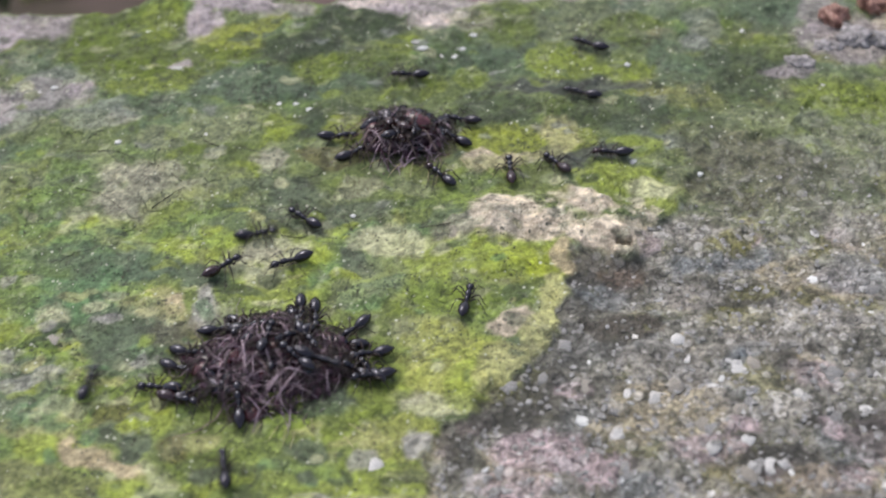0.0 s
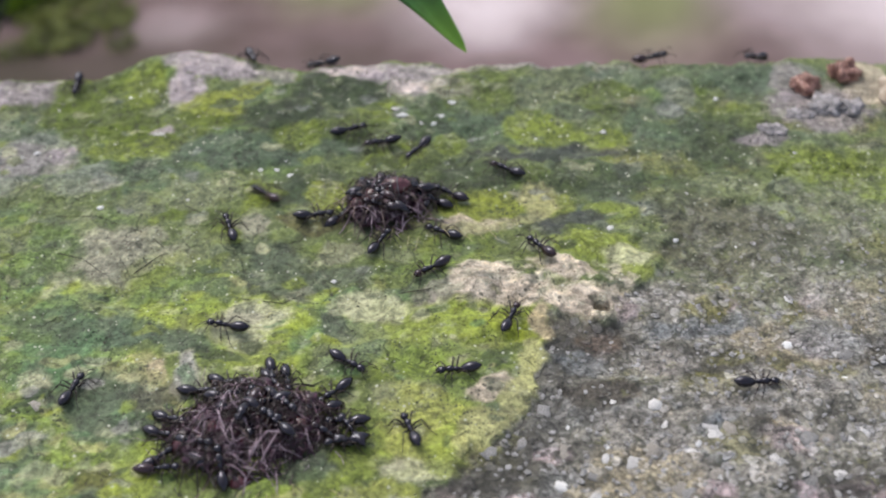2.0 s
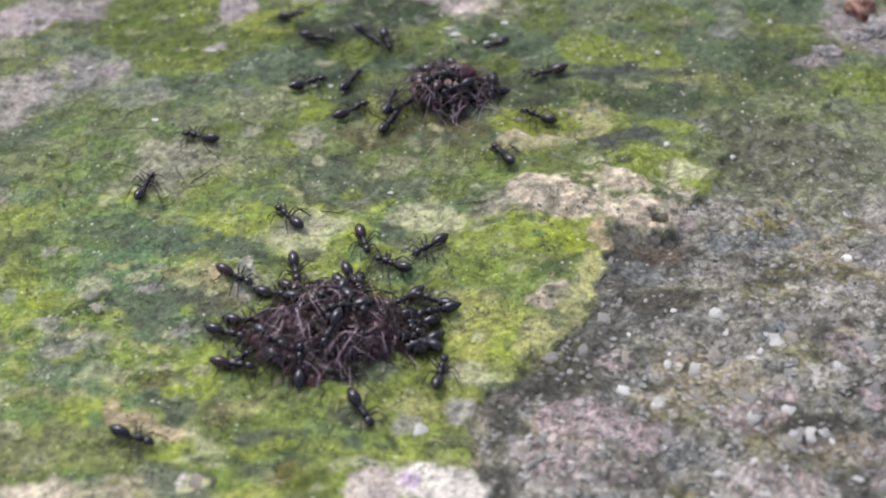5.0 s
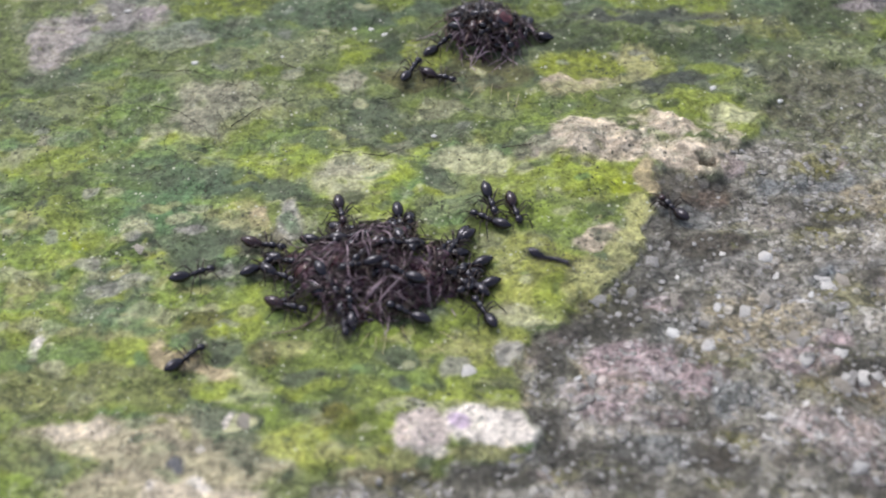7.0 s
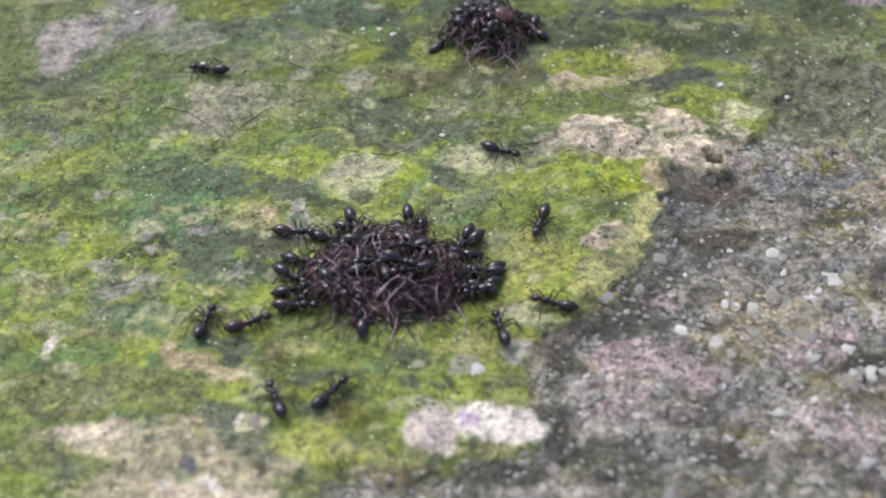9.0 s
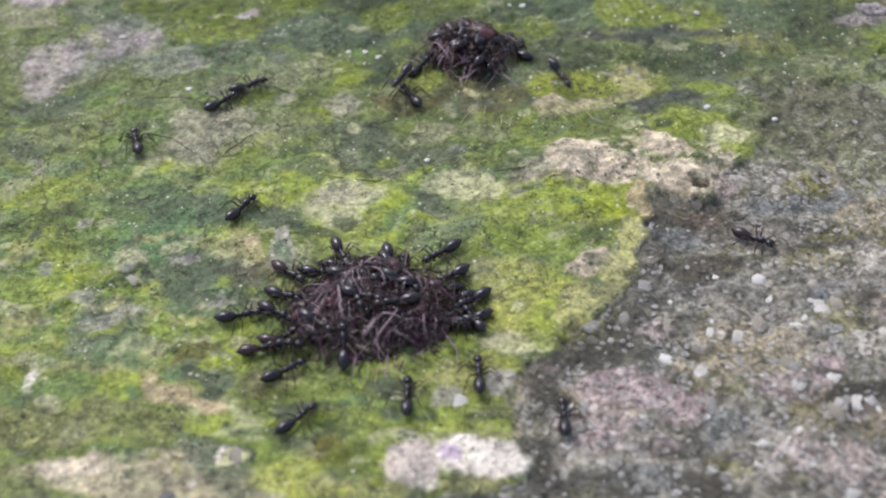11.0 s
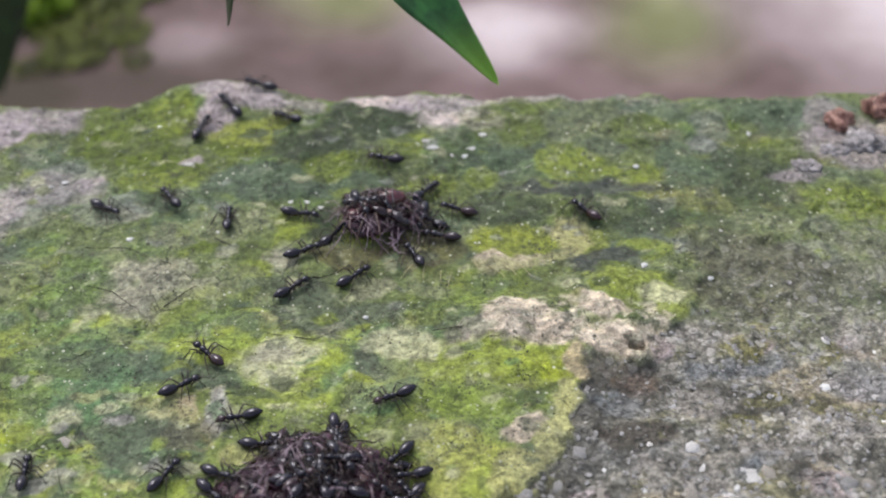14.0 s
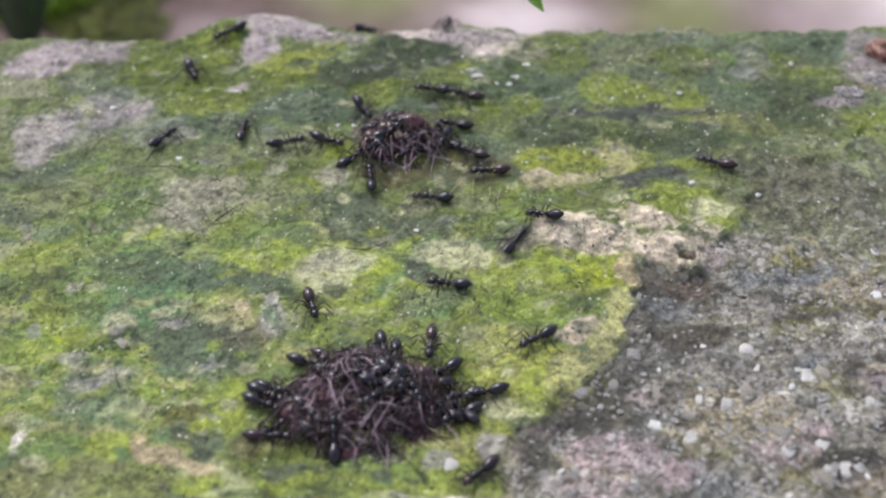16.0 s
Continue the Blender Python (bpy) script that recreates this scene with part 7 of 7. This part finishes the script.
    walk(walkers[27], trail((0.00, -34.0, 24.3, 96), (1.66, -33.7, 24.1, 174), (2.08, -55.9, 26.4, 128), (2.50, -78.0, 28.7, 82), (3.50, -78.0, 19.9, 159), (4.00, -70.0, 10.0, 205), (4.50, -61.9, 0.1, 251), (4.96, -47.0, -21.3, 305), (7.04, -47.0, -21.3, 231), (7.27, -51.7, -27.1, 311), (7.50, -56.4, -33.0, 390), (8.00, -55.8, -33.1, 397), (8.50, -63.0, -31.8, 388), (11.00, -58.7, -30.1, 374), (11.50, -58.1, -30.2, 384), (12.00, -60.2, -30.8, 364), (12.25, -64.3, -29.0, 406), (12.50, -68.4, -27.3, 449), (12.69, -57.0, -26.5, 405), (12.88, -45.6, -25.7, 362), (14.62, -44.7, -26.6, 426), (15.00, -38.6, -10.3, 391), (15.50, -41.7, -12.9, 331), (16.00, -36.5, -18.2, 266)))
    walk(walkers[28], trail((0.00, -31.7, 21.1, 23), (1.05, -31.4, 21.1, 85), (2.10, -31.1, 21.2, 147), (2.30, -40.1, 26.9, 75), (2.50, -49.2, 32.6, 3), (2.75, -51.8, 33.2, 72), (3.00, -54.3, 33.8, 141), (3.25, -54.8, 33.1, 75), (3.50, -55.3, 32.4, 8), (4.00, -49.0, 34.6, 5), (4.25, -48.2, 34.6, 45), (4.50, -47.3, 34.6, 85), (5.00, -45.9, 33.7, 61), (5.35, -31.0, 32.8, -3), (6.92, -31.7, 33.1, -3), (8.50, -32.4, 33.3, -3), (10.07, -33.0, 33.6, -3), (10.60, -33.3, 33.3, -59), (11.12, -33.5, 33.0, -114), (11.65, -33.7, 32.7, -170), (11.77, -37.9, 32.3, -116), (11.88, -42.0, 31.8, -62), (12.00, -46.2, 31.3, -8), (12.50, -46.5, 29.7, -24), (13.00, -46.9, 28.9, -2), (13.50, -48.8, 30.3, -20), (14.00, -49.8, 29.3, -10), (14.50, -50.3, 27.1, -16), (14.75, -54.7, 29.9, 61), (15.00, -59.1, 32.6, 138), (15.25, -61.0, 35.2, 62), (15.50, -62.9, 37.8, -14), (15.90, -41.0, 28.1, -24), (16.00, -41.1, 28.3, -24)))
    walk(walkers[29], trail((0.00, -29.0, 23.0, 66), (1.30, -28.1, 23.9, 137), (2.60, -27.1, 24.7, 208), (2.80, -36.6, 19.4, 161), (3.00, -46.1, 14.1, 115), (3.50, -44.9, 10.0, 186), (4.00, -46.9, 7.8, 155), (4.50, -50.4, 10.7, 126), (4.82, -47.2, -5.7, 203), (5.15, -44.1, -22.1, 281), (6.85, -44.0, -22.1, 208), (7.50, -78.2, -40.0, 160), (8.50, -66.5, -44.4, 120), (11.00, -40.3, -38.0, 90), (11.50, -46.3, -41.1, 67), (12.17, -43.7, -22.3, 79), (12.75, -43.3, -22.6, 130), (13.33, -42.9, -22.9, 180), (13.66, -62.5, -22.8, 136), (14.00, -82.2, -22.6, 92), (14.33, -62.6, -25.3, 42), (14.65, -43.1, -28.0, -9), (16.00, -42.3, -28.7, -9)))
    walk(walkers[30], trail((0.00, -92.4, 86.0, -7), (1.29, -92.4, 86.0, -49), (2.58, -92.4, 86.0, -91), (3.00, -92.9, 64.9, -101), (3.50, -96.3, 66.3, -29), (4.96, -31.7, 31.4, -28), (6.82, -32.5, 31.8, -28), (8.68, -33.3, 32.1, -28), (9.61, -33.7, 32.3, -77), (10.54, -34.0, 32.4, -126), (12.00, -70.6, -18.6, -49), (12.67, -43.6, -23.1, -10), (13.00, -43.4, -23.3, 45), (13.33, -43.2, -23.5, 100), (14.00, -49.7, 12.4, 39), (14.25, -53.7, 9.2, 87), (14.50, -57.8, 6.0, 136), (15.00, -60.9, 9.5, 96), (15.50, -58.8, 13.3, 86), (15.90, -43.1, 24.7, 37), (16.00, -43.2, 24.8, 37)))
    walk(walkers[31], trail((0.00, -32.8, 22.8, -52), (1.55, -32.5, 22.6, -52), (2.33, -31.2, 24.3, -123), (3.10, -29.9, 26.0, -194), (3.23, -35.4, 26.0, -136), (3.37, -41.0, 26.0, -78), (3.50, -46.5, 26.0, -21), (3.85, -26.7, 28.1, 8), (4.00, -26.8, 28.5, -72), (4.15, -26.9, 28.8, -152), (4.50, -43.6, 19.0, -169), (4.75, -44.4, 22.1, -249), (5.00, -45.2, 25.3, -328), (7.50, -35.6, 18.6, -387), (7.75, -34.7, 19.0, -339), (8.00, -33.7, 19.5, -292), (8.35, -30.9, 30.4, -280), (10.25, -31.7, 30.7, -280), (11.20, -32.1, 29.9, -348), (12.15, -32.6, 29.1, -416), (12.27, -29.8, 26.0, -356), (12.38, -27.0, 22.9, -297), (12.50, -24.2, 19.8, -237), (13.00, -26.4, 24.6, -203), (13.50, -26.9, 24.4, -198), (14.00, -28.0, 24.0, -198), (14.50, -28.4, 24.8, -198), (15.00, -31.0, 24.8, -199), (15.50, -31.0, 24.9, -203), (16.00, -31.0, 25.1, -205)))
    walk(walkers[32], trail((0.00, -29.9, 24.2, -138), (1.64, -29.6, 23.9, -138), (3.27, -27.0, 27.6, -194), (4.00, -71.0, 34.2, -158), (4.50, -73.1, 21.0, -221), (5.00, -75.2, 7.9, -285), (7.50, -69.1, -26.4, -336), (8.00, -69.9, -29.0, -285), (8.50, -70.1, -29.8, -279), (11.00, -55.6, -33.9, -328), (11.50, -56.3, -34.2, -326), (12.00, -56.6, -35.6, -334), (12.48, -41.4, -26.9, -334), (13.25, -40.9, -27.3, -266), (14.02, -40.4, -27.7, -198), (14.50, -71.1, -17.1, -198), (14.65, -60.8, -21.0, -139), (14.81, -50.5, -24.9, -80), (14.96, -40.3, -28.8, -21), (16.00, -39.7, -29.3, -21)))
    walk(walkers[33], trail((0.00, -48.5, -20.2, 79), (1.51, -48.6, -20.1, 79), (3.02, -48.7, -20.1, 79), (3.77, -48.7, -20.1, 152), (4.53, -48.7, -20.1, 225), (4.76, -58.8, -30.2, 281), (5.00, -68.9, -40.4, 336), (6.25, -68.7, -37.9, 377), (7.50, -68.5, -35.3, 418), (8.00, -67.2, -22.2, 389), (8.46, -47.0, -23.6, 353), (9.50, -47.1, -24.1, 422), (10.54, -47.3, -24.5, 491), (11.00, -64.6, -3.7, 415), (11.23, -54.4, -15.0, 364), (11.46, -44.2, -26.3, 313), (11.82, -44.0, -26.4, 371), (12.18, -43.7, -26.6, 430), (12.54, -43.4, -26.8, 488), (13.00, -57.7, -9.2, 525), (13.50, -62.1, -7.4, 524), (13.75, -62.9, -7.4, 458), (14.00, -63.7, -7.5, 392), (14.59, -43.4, -24.8, 319), (15.00, -43.2, -25.0, 367), (15.41, -43.0, -25.2, 415), (16.00, -24.2, 2.9, 416)))
    walk(walkers[34], trail((0.00, -44.7, -23.6, 139), (1.53, -44.8, -23.5, 139), (3.07, -45.0, -23.5, 139), (3.83, -45.0, -23.5, 213), (4.60, -45.0, -23.5, 287), (5.00, -41.2, -36.0, 299), (5.83, -41.5, -33.5, 243), (6.67, -41.8, -31.1, 188), (7.50, -42.1, -28.6, 132), (8.00, -41.3, -29.9, 135), (8.35, -45.9, -23.2, 131), (9.75, -46.0, -23.9, 54), (11.15, -46.0, -24.5, -24), (11.32, -38.7, -27.0, 42), (11.50, -31.3, -29.6, 107), (12.00, -32.6, -26.5, 126), (12.50, -29.3, -30.3, 127), (13.00, -22.5, -27.7, 182), (13.35, -43.6, -26.5, 179), (13.95, -43.3, -26.8, 123), (14.55, -42.9, -27.1, 67), (15.15, -42.6, -27.4, 11), (15.32, -31.8, -24.7, -47), (15.50, -21.0, -22.0, -106), (16.00, -22.4, -17.5, -144)))
    walk(walkers[35], trail((0.00, -33.3, 22.7, 145), (1.57, -33.0, 22.4, 145), (3.15, -30.4, 25.9, 77), (4.72, -31.3, 29.4, 77), (6.30, -32.2, 30.4, 77), (7.88, -32.9, 30.7, 77), (9.45, -33.5, 30.9, 77), (11.03, -34.2, 31.1, 77), (12.60, -35.2, 28.8, 149), (12.73, -36.9, 30.8, 93), (12.87, -38.5, 32.7, 37), (13.00, -40.2, 34.7, -19), (13.35, -38.3, 28.9, -92), (14.15, -40.4, 27.9, -35), (14.50, -25.5, 20.1, -44), (14.75, -27.8, 19.0, 17), (15.00, -30.1, 18.0, 79), (15.50, -32.1, 17.8, 152), (16.00, -28.0, 19.9, 185)))
    walk(walkers[36], trail((0.00, -30.2, 25.1, -108), (1.64, -29.9, 24.9, -108), (2.18, -29.0, 26.1, -165), (2.73, -28.2, 27.3, -223), (3.27, -27.3, 28.6, -280), (4.91, -28.5, 32.4, -280), (6.55, -29.2, 32.9, -280), (8.19, -29.9, 33.2, -280), (9.82, -30.6, 33.4, -280), (11.46, -31.3, 32.9, -280), (12.01, -32.0, 32.2, -227), (12.55, -32.7, 31.4, -173), (13.10, -33.4, 30.7, -120), (13.30, -37.1, 23.5, -198), (13.50, -40.8, 16.3, -276), (14.00, -40.6, 14.6, -320), (14.50, -38.5, 13.7, -341), (14.85, -39.4, 27.9, -263), (15.00, -39.8, 27.8, -188), (15.15, -40.1, 27.8, -112), (15.27, -41.9, 23.1, -170), (15.38, -43.6, 18.4, -228), (15.50, -45.3, 13.8, -286), (16.00, -46.0, 17.7, -264)))
    walk(walkers[37], trail((0.00, -94.5, 86.0, 77), (1.56, -94.5, 86.0, 77), (3.12, -94.5, 86.0, 77), (4.68, -94.5, 86.0, 77), (6.24, -94.5, 86.0, 77), (7.80, -94.5, 86.0, 77), (9.36, -94.5, 86.0, 77), (10.92, -94.5, 86.0, 77), (12.48, -94.5, 86.0, 77), (13.00, -94.5, 86.0, 22), (13.52, -94.5, 86.0, -33), (14.04, -94.5, 86.0, -88), (14.50, -93.6, 62.8, -65), (15.50, -81.8, 58.8, -42), (16.00, -77.7, 48.5, -68)))
    walk(walkers[38], trail((0.00, -32.1, 86.0, -18), (1.55, -32.1, 86.0, -18), (3.11, -32.1, 86.0, -18), (4.66, -32.1, 86.0, -18), (6.21, -32.1, 86.0, -18), (7.76, -32.1, 86.0, -18), (9.32, -32.1, 86.0, -18), (10.87, -32.1, 86.0, -18), (12.42, -32.1, 86.0, -18), (13.97, -32.1, 86.0, -18), (15.53, -32.1, 86.0, -96), (16.00, -34.4, 62.5, -96)))


motions()
